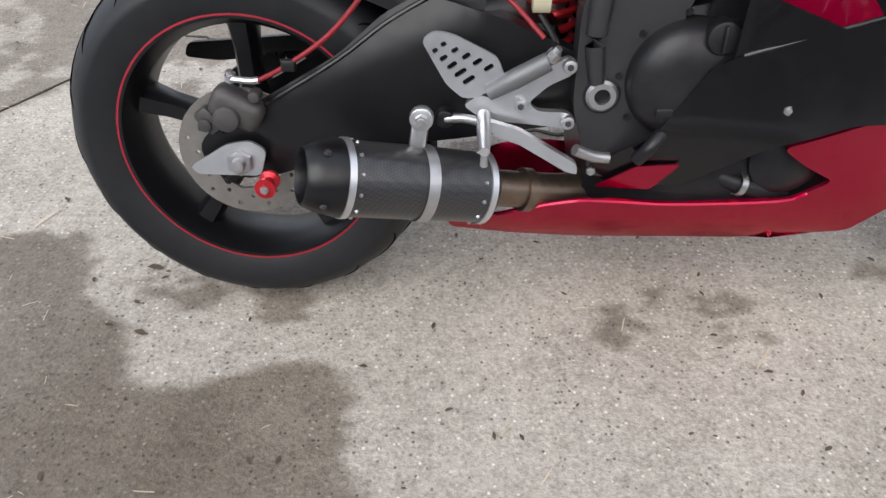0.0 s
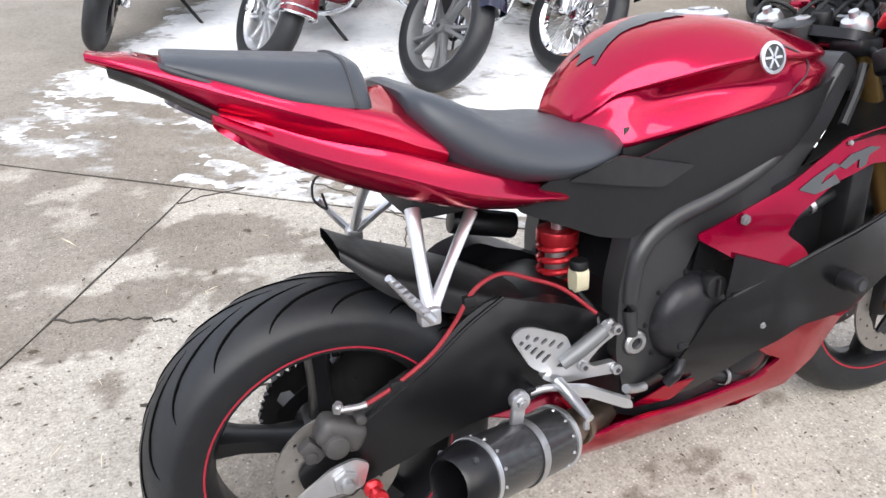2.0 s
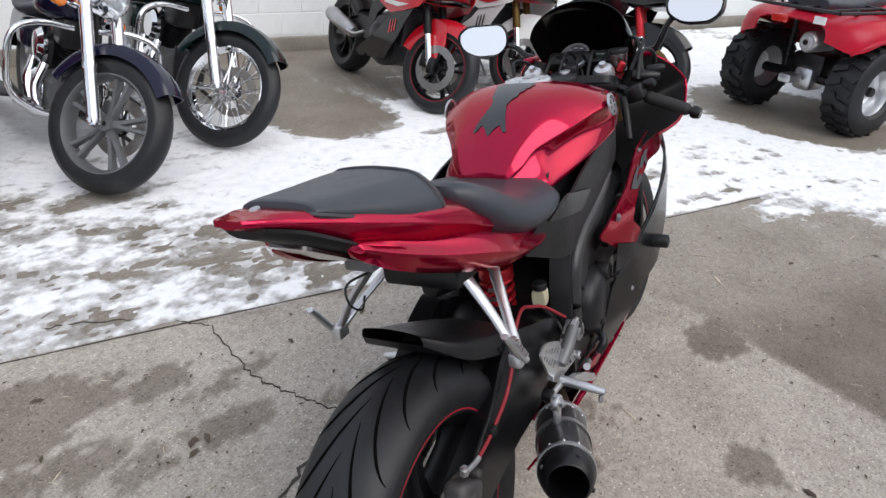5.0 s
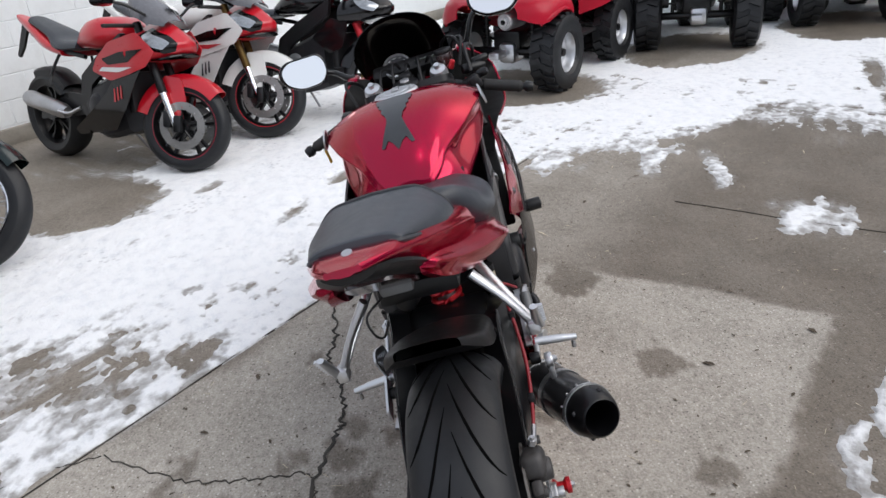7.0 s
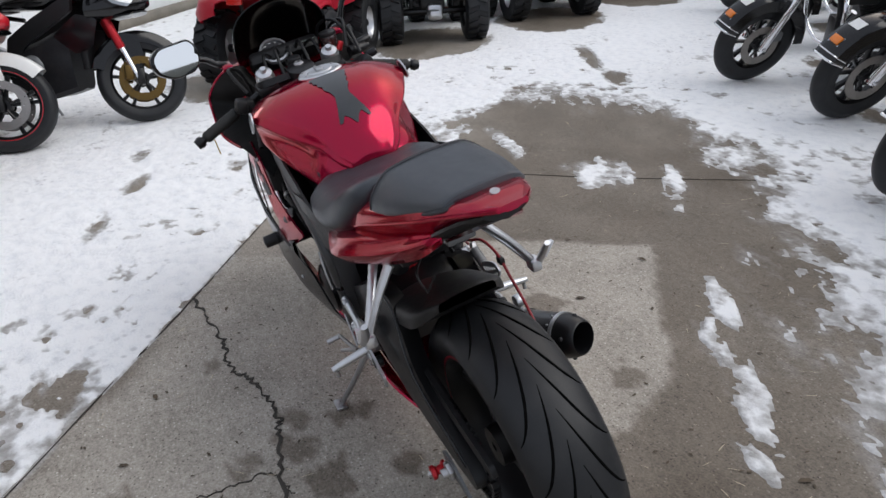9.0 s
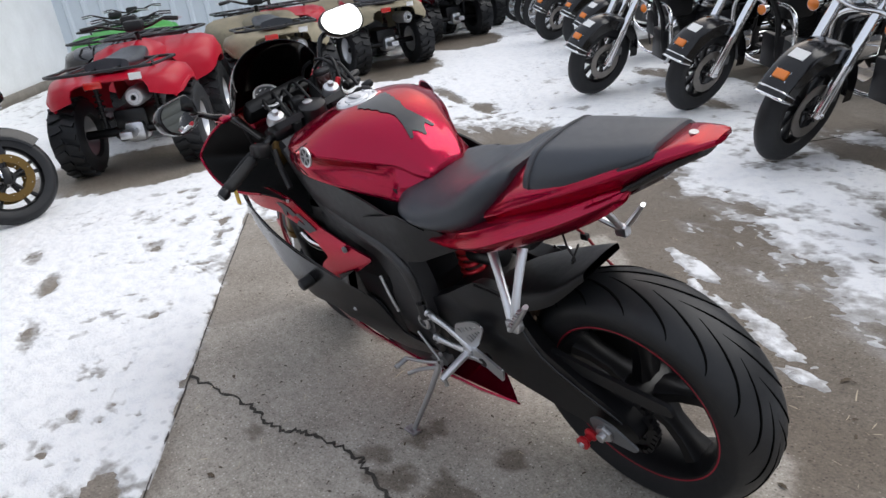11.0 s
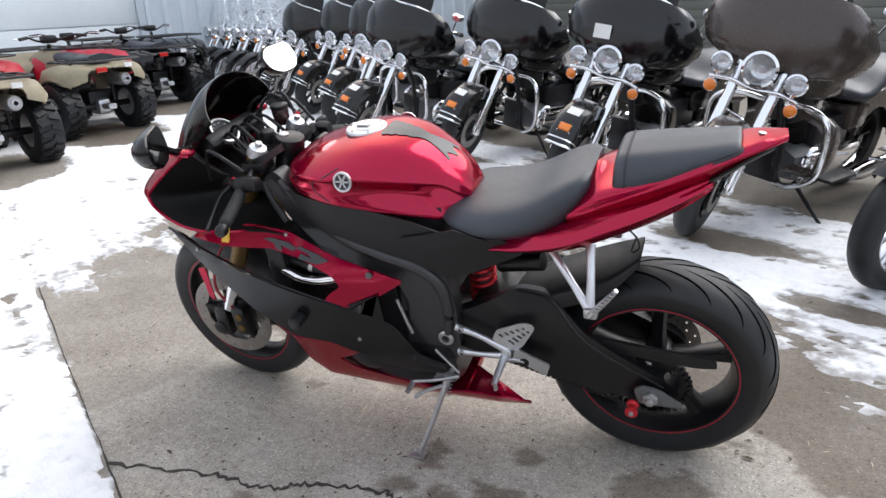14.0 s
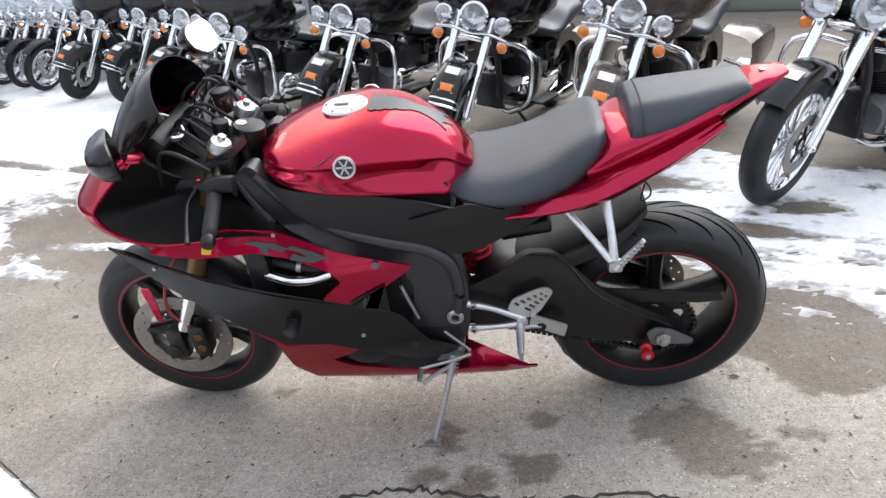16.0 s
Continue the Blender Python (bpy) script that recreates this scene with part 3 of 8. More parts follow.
nt.links.new(mixc(nt, mixc(nt, 0.6, (0, 0, 0), attr(nt, "film")), mixc(nt, wfac, dry, wet), film_c), p.inputs["Base Color"])
rr = nt.nodes.new("ShaderNodeMapRange")
nt.links.new(wfac, rr.inputs[0])
rr.inputs[3].default_value, rr.inputs[4].default_value = 0.9, 0.46
nt.links.new(rr.outputs[0], p.inputs["Roughness"])
bump(nt, p, mixc(nt, 0.35, grit, mid), 0.8, 0.006)
p.inputs["Specular IOR Level"].default_value = 0.3

SNOW, nt, p = nodes_of("melting_snow")
co = nt.nodes.new("ShaderNodeTexCoord").outputs["Object"]
grain, lump = noise_tex(nt, 140, 4, 0.6, co), noise_tex(nt, 14, 5, 0.6, co)
thick = attr(nt, "thick")
slush_c = ramp(nt, lump, [(0.35, (0.33, 0.315, 0.30)), (0.65, (0.66, 0.665, 0.67))])
# lump hollows are greyed: relief shade put into the colour, besides thin slush
white_c = ramp(nt, mixc(nt, 0.6, grain, lump), [(0.34, (0.77, 0.79, 0.82)), (0.52, (0.92, 0.93, 0.94))])
nt.links.new(mixc(nt, ramp(nt, mixc(nt, 0.40, thick, lump), [(0.26, (0, 0, 0)), (0.40, (1, 1, 1))]), slush_c, white_c), p.inputs["Base Color"])
p.inputs["Roughness"].default_value = 0.75
# small pits and tread marks where the snow was trodden, their shade painted grey
pit = nt.nodes.new("ShaderNodeTexVoronoi")
pit.inputs["Scale"].default_value = 24
nt.links.new(co, pit.inputs["Vector"])
trod = ramp(nt, noise_tex(nt, 1.7, 4, 0.6, co), [(0.52, (0, 0, 0)), (0.62, (1, 1, 1))])
dent_shade = mixc(nt, 1.0, ramp(nt, pit.outputs["Distance"], [(0.14, (0.55, 0.55, 0.55)), (0.36, (0, 0, 0))]), trod, "MULTIPLY")
whole = p.inputs["Base Color"].links[0].from_socket
nt.links.new(mixc(nt, dent_shade, whole, (0.47, 0.48, 0.50)), p.inputs["Base Color"])
p.inputs["Subsurface Weight"].default_value, p.inputs["Subsurface Radius"].default_value, p.inputs["Subsurface Scale"].default_value = 0.15, (1, 1, 1), 0.01
bump(nt, p, mixc(nt, 0.75, grain, lump), 0.9, 0.03)

far_a = [-300, -80, -30, -12, -6]
av = np.array(far_a + list(np.arange(-2.5, 3.2, 0.022)) + list(np.arange(3.25, 12.5, 0.12)) + [14, 20, 40, 100, 300])
bv = np.array([-300, -80, -30, -12, -6] + list(np.arange(-2.6, 3.0, 0.022)) + list(np.arange(3.05, 7.5, 0.12)) + [9, 20, 40, 100, 300])
ground = sheet("ground", av, bv, lambda a, b: 0.0015 * fbm(a, b, 2.0, 3, 5) * (np.abs(a) < 10), {"wet": wetness, "film": slush_film}, [CONCRETE])
tagged(ground, "weathered concrete parking lot with wet stains", "ground", kind="structure")

sa = np.concatenate([np.arange(-3.0, 4.8, 0.019), np.arange(4.82, 13.0, 0.06)])
sb = np.concatenate([np.arange(-4.5, -2.6, 0.06), np.arange(-2.55, 3.6, 0.019), np.arange(3.62, 5.7, 0.06)])


def snow_z(a, b):
    d = snow_depth(a, b)
    return np.where(d > 0, 0.0022 + 0.013 * np.clip(d, 0, 1.0) ** 0.8 + 0.011 * fbm(a, b, 9, 5, 77, 0.7) * np.clip(d * 2, 0, 1), np.maximum(-0.02, d * 0.06 - 0.003))


snow = sheet("snow", sa, sb, snow_z, {"thick": lambda a, b: np.clip(snow_depth(a, b), 0, 1)}, [SNOW])
tagged(snow, "thin melting snow trodden to grey slush", "snow", kind="stuff")

# joints sawn between the slabs, and the wandering crack: open grooves filled with dark grit
GROOVE = surface("dark_joint_grit", (0.045, 0.040, 0.034), 0.95, vary=0.4, scale=40)


def groove(name, pts, width, wander=0.0, seed=1, z=0.0035):
    rnd = random.Random(seed)
    path = spline([lot(a, b) for a, b in pts], 14)
    left, right = [], []
    for i, q in enumerate(path):
        d = (path[min(i + 1, len(path) - 1)] - path[max(i - 1, 0)]).normalized()
        n = Vector((-d.y, d.x, 0))
        o = wander * (rnd.random() - 0.5)
        w = width * (0.35 + 1.1 * rnd.random())
        left.append(q + n * (o + w / 2) + Vector((0, 0, z)))
        right.append(q + n * (o - w / 2) + Vector((0, 0, z)))
    ob = part(name, skin([[l, (l + r) / 2 + Vector((0, 0, 0.0008)), r, (l + r) / 2 - Vector((0, 0, 0.01))] for l, r in zip(left, right)], True, True), GROOVE, ground)
    return ob


groove("joint", [(-3, 1.405), (0, 1.405), (0.9, 1.40), (1.8, 1.41), (3.6, 1.42)], 0.005, 0.006, 2)
groove("joint", [(2.40, -2.4), (2.36, -0.4), (2.38, 0.1), (2.39, 0.4)], 0.004, 0.006, 3)
groove("joint", [(-1.10, -1.0), (-1.05, 0.4), (-1.05, 1.4)], 0.006, 0.005, 4)
groove("crack", [(0.94, 1.405), (0.69, 1.16), (0.53, 1.05), (0.46, 0.93), (0.30, 0.78), (0.26, 0.77), (0.0, 0.64), (-0.23, 0.46), (-0.45, 0.42), (-0.62, 0.30)], 0.010, 0.022, 5)
groove("crack", [(-0.17, 1.35), (-0.11, 1.02), (0.0, 0.84), (0.08, 0.72), (0.02, 0.63)], 0.004, 0.018, 6)
groove("crack", [(-1.05, 1.28), (-0.74, 1.55), (-0.4, 1.50), (-0.17, 1.36)], 0.004, 0.018, 8)
groove("crack", [(-0.70, 0.63), (-0.80, 0.62), (-1.05, 0.55)], 0.008, 0.02, 7)

# dead leaves and grit scattered on the concrete
LEAF = surface("dead_leaf", (0.075, 0.055, 0.035), 0.8, vary=0.5, scale=60)
STRAW = surface("dry_straw", (0.52, 0.45, 0.33), 0.8, vary=0.3, scale=60)
rnd = random.Random(12)
lf = None
crumbs = [bmesh.new(), bmesh.new()]
for k in range(1500):
    a, b = rnd.uniform(-1.6, 3.6), rnd.uniform(-1.6, 1.35)
    if float(snow_depth(np.array([a]), np.array([b]))[0]) > -0.1:
        continue
    s = rnd.uniform(0.003, 0.009) * (2.2 if k % 23 == 0 else 1)
    m = Matrix.Translation(lot(a, b, 0.003)) @ Matrix.Rotation(rnd.uniform(0, 6.3), 4, "Z")
    pts = [(-1, 0, 0), (-0.3, 0.5, 0.15), (0.7, 0.35, 0.2), (1.3, -0.1, 0.05), (0.2, -0.45, 0.25)] if k % 3 else [(-2.2, 0, 0), (-2, 0.15, 0.1), (2, 0.25, 0.12), (2.2, 0.05, 0.05), (0, -0.1, 0.2)]
    bmx = crumbs[0 if k % 3 else 1]
    vs = [bmx.verts.new(m @ (Vector(q) * s)) for q in pts]
    bmx.faces.new(vs)
for bmx, mt, nm, lb in ((crumbs[0], LEAF, "leaf_litter", "dark crumbs of dead leaves on the concrete"), (crumbs[1], STRAW, "straw_litter", "pale bits of straw on the concrete")):
    tagged(part(nm, bmx, mt, None, lb), category="litter", kind="stuff")

# ---- the red and black sport motorcycle ----
LEAN = radians(11.5)
hero = empty("sport_motorcycle", Matrix.Translation((0, 0, 0.002)) @ Matrix.Rotation(-LEAN, 4, "X"),
             "candy red and black sport motorcycle leaning on its kickstand", "motorcycle")

# wheels: red-striped black cast rims
for nm, x, R, hf in (("rear_wheel", 0.0, 0.316, 0.092), ("front_wheel", 1.437, 0.303, 0.06)):
    w = wheel_parts(hero, R, 0.222 if x else 0.224, hf, 5, (RUBBER, SATIN), (x, 0, R), False, 0.045, hf * 0.80, nm, 0.021, CLEARRED, crown=0.62)
    w.matrix_basis = Matrix.Translation((x, -0.022, R)) @ Matrix.Rotation(radians(-5 if x else 0), 4, "Z") @ Matrix.Rotation(0.6 if x else 0.0, 4, "Y")
    if x == 0:
        # slanting tread grooves of the rear tyre: near-black tubes paint their shade
        gm = surface("tread_groove_shade", (0.002, 0.002, 0.002), 1.0, vary=0.1, spec=0.05)
        first = None
        for k in range(36):
            s = 1 if k % 2 else -1
            a = 2 * math.pi * (k // 2) / 18 + (0.17 if s > 0 else 0)
            if k < 2:
                pts = []
                for q in np.linspace(0, 1, 11):
                    y = s * (0.004 + 0.076 * q)
                    rr = 0.224 + 0.092 * (0.45 + 0.55 * (1 - (y / 0.092) ** 2) ** 0.555) - 0.0012
                    an = -1.05 * q + 0.42 * q * q
                    pts.append(Vector((rr * math.sin(an), y, rr * math.cos(an))))
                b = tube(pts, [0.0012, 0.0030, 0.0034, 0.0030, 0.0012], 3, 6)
                ob = part("tread_groove_shade", b, gm, w)
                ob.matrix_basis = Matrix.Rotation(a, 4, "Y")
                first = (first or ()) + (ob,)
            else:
                again("tread_groove_shade", first[k % 2], w, Matrix.Rotation(a, 4, "Y"))

# brakes, chain and rear sprocket
brake_disc(hero, (1.437, 0.060, 0.303), 0.155, 0.105)
brake_disc(hero, (1.437, -0.098, 0.303), 0.155, 0.105)
brake_disc(hero, (0, -0.116, 0.316), 0.112, 0.065)
teeth = []
for k in range(84):
    a, r = 2 * math.pi * k / 84, 0.098 + (0.006 if k % 2 else -0.002)
    teeth.append((r * math.cos(a), r * math.sin(a)))
part("sprocket", panel(teeth, lambda u, v: Vector((u, 0.090, 0.316 + v)), 0.006, 0.001, 0.04,
                       [[(0.06 * math.cos(a) + 0.018 * math.cos(q), 0.06 * math.sin(a) + 0.018 * math.sin(q)) for q in np.linspace(0, 5.2, 6)] for a in np.linspace(0, 5.02, 5)]), SATIN, hero)
links = None
run = [(0.60, 0.455), (0.0, 0.416), (-0.07, 0.387), (-0.1, 0.316), (-0.07, 0.245), (0.0, 0.216), (0.60, 0.375)]
for (xa, za), (xb, zb) in zip(run, run[1:]):
    k = max(2, int(math.hypot(xb - xa, zb - za) / 0.016))
    for i in range(k):
        f = (i + 0.5) / k
        m = Matrix.Translation((xa + (xb - xa) * f, 0.093, za + (zb - za) * f)) @ Matrix.Rotation(-math.atan2(zb - za, xb - xa), 4, "Y")
        links = box((0, 0, 0), (0.013, 0.016, 0.011), 0, m, links)
tagged(part("chain", links, SATIN, hero, "oily black drive chain"), kind="stuff")
part("chain_guard", panel([(0.27, 0.47), (0.25, 0.43), (-0.10, 0.405), (-0.16, 0.412), (-0.15, 0.438), (-0.05, 0.445)], side(0.11), 0.012, 0.01), MATTE, hero)

# swingarm: a beam on each side, joined ahead of the wheel
LA = [(0.56, 0.50), (0.36, 0.61), (0.28, 0.595), (0.17, 0.475), (-0.05, 0.345), (-0.075, 0.315), (-0.06, 0.288), (0.02, 0.275), (0.15, 0.30), (0.33, 0.345), (0.56, 0.38)]
RA = [(0.56, 0.48), (0.42, 0.545), (0.30, 0.575), (0.24, 0.545), (0.17, 0.485), (-0.05, 0.36), (-0.075, 0.33), (-0.06, 0.288), (0.03, 0.275), (0.24, 0.345), (0.56, 0.38)]


def arm_y(x, z):
    return 0.125 + 0.022 * min(1, max(0, x / 0.35)) - 0.35 * max(0, abs(z - (0.30 + 0.42 * max(0, x))) - 0.085)


arm = empty_part("swingarm", hero, (0, 0, 0))
part("left_beam", panel(LA, side(arm_y), 0.045, 0.025, 0.03), SATIN, arm)
part("right_beam", panel(RA, side(arm_y, -1), 0.045, 0.025, 0.03), SATIN, arm)
part("cross_beam", box((0.44, 0, 0.47), (0.14, 0.22, 0.13), 0.03), SATIN, arm)
for s, pts in ((1, [(0.36, 0.600), (0.27, 0.572), (0.17, 0.455), (-0.03, 0.335)]), (-1, [(0.315, 0.572), (0.245, 0.532), (0.17, 0.478), (0.07, 0.418), (-0.03, 0.357)])):
    part("edge_rib", tube([(x, s * (arm_y(x, z) - 0.0015), z) for x, z in pts], 0.0042, 4, 8), FAIR_BLACK, arm)
for s in (1, -1):
    y = 0.150 * s
    ap = part("axle_plate", panel([(0.045, 0.335), (0.03, 0.29), (-0.075, 0.292), (-0.085, 0.305), (-0.02, 0.345), (0.02, 0.352)], side(y), 0.006, 0.01, 0.03), ALLOY if s < 0 else GREYMETAL, arm, "alloy chain adjuster plate")
    b = cyl((0, y, 0.316), (0, y + 0.012 * s, 0.316), 0.022, None, 6, 0.002)
    b = cyl((0, y, 0.316), (0, y + 0.025 * s, 0.316), 0.012, 0.011, 16, 0.001, b)
    part("axle_nut", b, STEEL, ap)
    kx, kz = 0.045, 0.285
    b = lathe([(0.006, 0), (0.017, 0), (0.017, 0.006), (0.010, 0.011), (0.010, 0.022), (0.017, 0.028), (0.017, 0.036), (0.006, 0.038)], (kx, s * 0.152, kz), (0, s, 0), 20)
    part("spool", b, REDALU, arm, "red anodised paddock stand spool")
    part("spool_bolt", bolt((kx, s * 0.189, kz), (0, s, 0), 0.008, 0.005), STEEL, arm)

# rear caliper, braided red hose
b = box((0, 0, 0), (0.085, 0.05, 0.052), 0.016, Matrix.Translation((0.004, -0.132, 0.402)) @ Matrix.Rotation(0.5, 4, "Y"), None, 3)
b = cyl((-0.008, -0.13, 0.392), (-0.008, -0.166, 0.392), 0.025, 0.021, 24, 0.005, b)
b = cyl((-0.05, -0.125, 0.375), (-0.05, -0.148, 0.375), 0.012, 0.011, 16, 0.002, b)
b = box((0, 0, 0), (0.045, 0.022, 0.03), 0.007, Matrix.Translation((-0.045, -0.132, 0.380)) @ Matrix.Rotation(0.9, 4, "Y"), b)
b = cyl((0.038, -0.13, 0.425), (0.038, -0.155, 0.425), 0.010, 0.009, 12, 0.002, b)
cal = part("rear_caliper", b, DARKCAST, hero, "dusty grey rear brake caliper")
part("banjo_bolt", bolt((0.004, -0.14, 0.448), (0, -0.3, 1), 0.010, 0.012), STEEL, cal)
part("hose_end", tube([(0.004, -0.145, 0.452), (0.035, -0.148, 0.45), (0.05, -0.15, 0.452)], 0.0055, 3, 8), STEEL, cal)
part("rear_brake_hose", tube([(0.05, -0.15, 0.452), (0.095, -0.158, 0.476), (0.16, -0.165, 0.52), (0.205, -0.163, 0.565), (0.245, -0.158, 0.615), (0.30, -0.15, 0.63),
                              (0.36, -0.145, 0.605), (0.42, -0.15, 0.575), (0.475, -0.175, 0.525)], 0.0038, 6, 8), REDHOSE, hero)
for q in ((0.10, -0.158, 0.478), (0.235, -0.16, 0.60)):
    part("hose_clip", box(q, (0.022, 0.014, 0.018), 0.003), MATTE, hero)

# shock absorber with its red spring
b = cyl((0.50, 0.0, 0.40), (0.505, 0, 0.70), 0.014, None, 14)
b = cyl((0.50, 0, 0.50), (0.503, 0, 0.60), 0.024, None, 18, 0.002, b)
part("shock_absorber", b, STEEL, hero)
pts = [(0.502 + 0.036 * math.cos(a), 0.036 * math.sin(a), 0.455 + 0.024 * a / 6.283 + 0.002) for a in np.arange(0, 6.283 * 6, 0.42)]
part("shock_spring", tube(pts, 0.0068, 1, 8, None, False), REDALU, hero, "red coil spring")
part("spring_collar", cyl((0.502, 0, 0.597), (0.503, 0, 0.625), 0.042, None, 24, 0.003), REDALU, hero)
part("shock_reservoir", cyl((0.43, 0.045, 0.63), (0.30, 0.06, 0.66), 0.026, None, 18, 0.004), SATIN, hero)
b = body([(0.460, [(0, 0.550), (0.013, 0.552), (0.014, 0.588), (0, 0.592)]), (0.486, [(0, 0.550), (0.013, 0.552), (0.014, 0.588), (0, 0.592)])], 2)
bmesh.ops.translate(b, vec=(0, -0.12, 0), verts=b.verts)
rv = part("brake_fluid_reservoir", b, AMBERFLUID, hero, "milky brake fluid reservoir")
part("reservoir_cap", cyl((0.473, -0.12, 0.590), (0.473, -0.12, 0.608), 0.017, None, 20, 0.003), MATTE, rv)
part("reservoir_hose", tube([(0.472, -0.12, 0.545), (0.50, -0.14, 0.50), (0.49, -0.165, 0.47), (0.455, -0.172, 0.485)], 0.0055, 5, 8), MATTE, rv)

# main frame spars
FR = [(1.03, 0.93), (0.93, 0.815), (0.83, 0.755), (0.70, 0.725), (0.62, 0.71), (0.55, 0.675), (0.525, 0.56), (0.525, 0.42), (0.565, 0.30), (0.68, 0.30), (0.69, 0.40),
      (0.665, 0.55), (0.70, 0.625), (0.82, 0.655), (0.93, 0.70), (1.02, 0.79), (1.08, 0.90)]


def frame_y(x, z):
    return 0.172 - 0.10 * max(0, x - 0.80) - 0.12 * max(0, 0.42 - z)


frm = empty_part("main_frame", hero, (0, 0, 0))
for s in (1, -1):
    part("spar", panel(FR, side(frame_y, s), 0.05, 0.02, 0.03), FRAME, frm)
    part("spar_edge", tube([(x, s * (frame_y(x, z) + 0.002), z) for x, z in ((1.02, 0.90), (0.93, 0.80), (0.83, 0.740), (0.72, 0.700), (0.62, 0.672), (0.562, 0.62), (0.548, 0.53), (0.556, 0.46))], [0.010, 0.016, 0.018, 0.018, 0.018, 0.016, 0.012], 5, 12), FRAME, frm)
    b = lathe([(0.012, 0), (0.024, 0), (0.024, 0.008), (0.020, 0.012), (0.012, 0.012)], (0.566, s * 0.168, 0.44), (0, s, 0), 26)
    part("pivot_nut", b, STEEL, frm)
    part("pivot_washer", cyl((0.566, s * 0.168, 0.44), (0.566, s * 0.173, 0.44), 0.029, 0.028, 24, 0.001), ENGINE, frm)
part("steering_head", cyl((1.10, 0, 0.80), (1.06, 0, 0.97), 0.045, 0.042, 24, 0.005), SATIN, frm)

# engine: block, clutch and generator covers, hoses
eng = empty_part("engine", hero, (0, 0, 0))
part("crankcase", body([(0.56, [(0, 0.24), (0.12, 0.25), (0.14, 0.40), (0.12, 0.52), (0, 0.53)]), (0.68, [(0, 0.20), (0.15, 0.22), (0.165, 0.38), (0.14, 0.56), (0, 0.58)]),
                        (0.82, [(0, 0.20), (0.15, 0.22), (0.165, 0.36), (0.14, 0.58), (0, 0.60)]), (0.95, [(0, 0.24), (0.14, 0.26), (0.15, 0.40), (0.14, 0.56), (0, 0.58)])]), ENGINE, eng)
part("cylinder_head", box((0.86, 0, 0.63), (0.20, 0.33, 0.16), 0.02, None), ENGINE, eng)
ck = (0.685, -0.16, 0.465)
b = lathe([(0.0, 0.050), (0.04, 0.049), (0.072, 0.042), (0.086, 0.026), (0.09, 0.0), (0.0, 0.0)], ck, (0, -1, 0), 48)
cc = part("clutch_cover", b, ENGINE, eng)
part("oil_filler_cap", box((0, 0, 0), (0.006, 0.010, 0.036), 0.002, Matrix.Translation((0.715, -0.214, 0.535)), cyl((0.715, -0.18, 0.535), (0.715, -0.212, 0.535), 0.024, 0.023, 24, 0.003)), MATTE, cc)
for k in range(9):
    a = 2 * math.pi * k / 9 + 0.3
    part("cover_bolt", bolt((ck[0] + 0.097 * math.cos(a), -0.168, ck[2] + 0.097 * math.sin(a)), (0, -1, 0), 0.0065, 0.006), ENGINE, cc)
for a in (-0.9, -2.3, 0.5):
    part("boss", box((ck[0] + 0.05 * math.cos(a), -0.203, ck[2] + 0.05 * math.sin(a)), (0.026, 0.016, 0.014), 0.004, None), ENGINE, cc)
b = lathe([(0.0, 0.045), (0.05, 0.043), (0.078, 0.03), (0.084, 0.0), (0.0, 0.0)], (0.83, 0.15, 0.36), (0, 1, 0), 40)
part("generator_cover", b, ENGINE, eng)
b = lathe([(0.0, 0.04), (0.03, 0.038), (0.055, 0.025), (0.06, 0.0), (0.0, 0.0)], (0.86, -0.15, 0.34), (0, -1, 0), 36)
part("pickup_cover", b, ENGINE, eng)
part("sprocket_cover", box((0.62, 0.145, 0.43), (0.16, 0.05, 0.17), 0.02), ENGINE, eng)
part("oil_pipe", tube([(0.665, -0.19, 0.40), (0.64, -0.21, 0.375), (0.625, -0.20, 0.35)], 0.011, 4, 12), ENGINE, eng)
part("coolant_hose", tube([(0.72, -0.13, 0.32), (0.80, -0.168, 0.295), (0.88, -0.15, 0.27)], 0.014, 4, 12), RUBBER, eng)
part("hose_clamp", lathe([(0.017, -0.005), (0.019, -0.005), (0.019, 0.005), (0.017, 0.005)], (0.80, -0.168, 0.295), (0.9, 0.1, -0.25), 20), STEEL, eng)
part("coolant_pipe", tube([(0.70, 0.18, 0.56), (0.68, 0.185, 0.50), (0.665, 0.185, 0.45)], 0.005, 4, 8), STEEL, eng)
part("chrome_air_pipe", tube([(1.09, 0.19, 0.648), (1.03, 0.20, 0.628), (0.985, 0.203, 0.612), (0.93, 0.203, 0.612), (0.87, 0.20, 0.626)], 0.0135, 5, 14), CHROME, hero)
for s in (1, -1):
    part("radiator_side", box((1.06, s * 0.11, 0.58), (0.06, 0.2, 0.28), 0.01, None), MATTE, hero)

# exhaust: link pipe and stubby carbon silencer
ex = empty_part("exhaust", hero, (0, 0, 0))
e0, e1 = Vector((0.166, -0.272, 0.350)), Vector((0.408, -0.170, 0.284))
ed = (e1 - e0).normalized()
part("link_pipe", tube([(0.66, -0.02, 0.24), (0.58, -0.08, 0.25), (0.53, -0.115, 0.252), tuple(e1 + ed * 0.06), tuple(e1 - ed * 0.02)], 0.030, 6, 20), TITAN, ex)
part("pipe_clamp", lathe([(0.031, -0.008), (0.036, -0.008), (0.036, 0.008), (0.031, 0.008)], e1 + ed * 0.062, ed, 28), TITAN, ex)
R0 = 0.057
part("silencer_sleeve", lathe([(R0, 0.02), (R0, 0.255), (R0 - 0.008, 0.262), (0.03, 0.268), (0.03, 0.26), (R0 - 0.004, 0.25), (R0 - 0.004, 0.02)], e0, ed, 48), CARBON, ex)
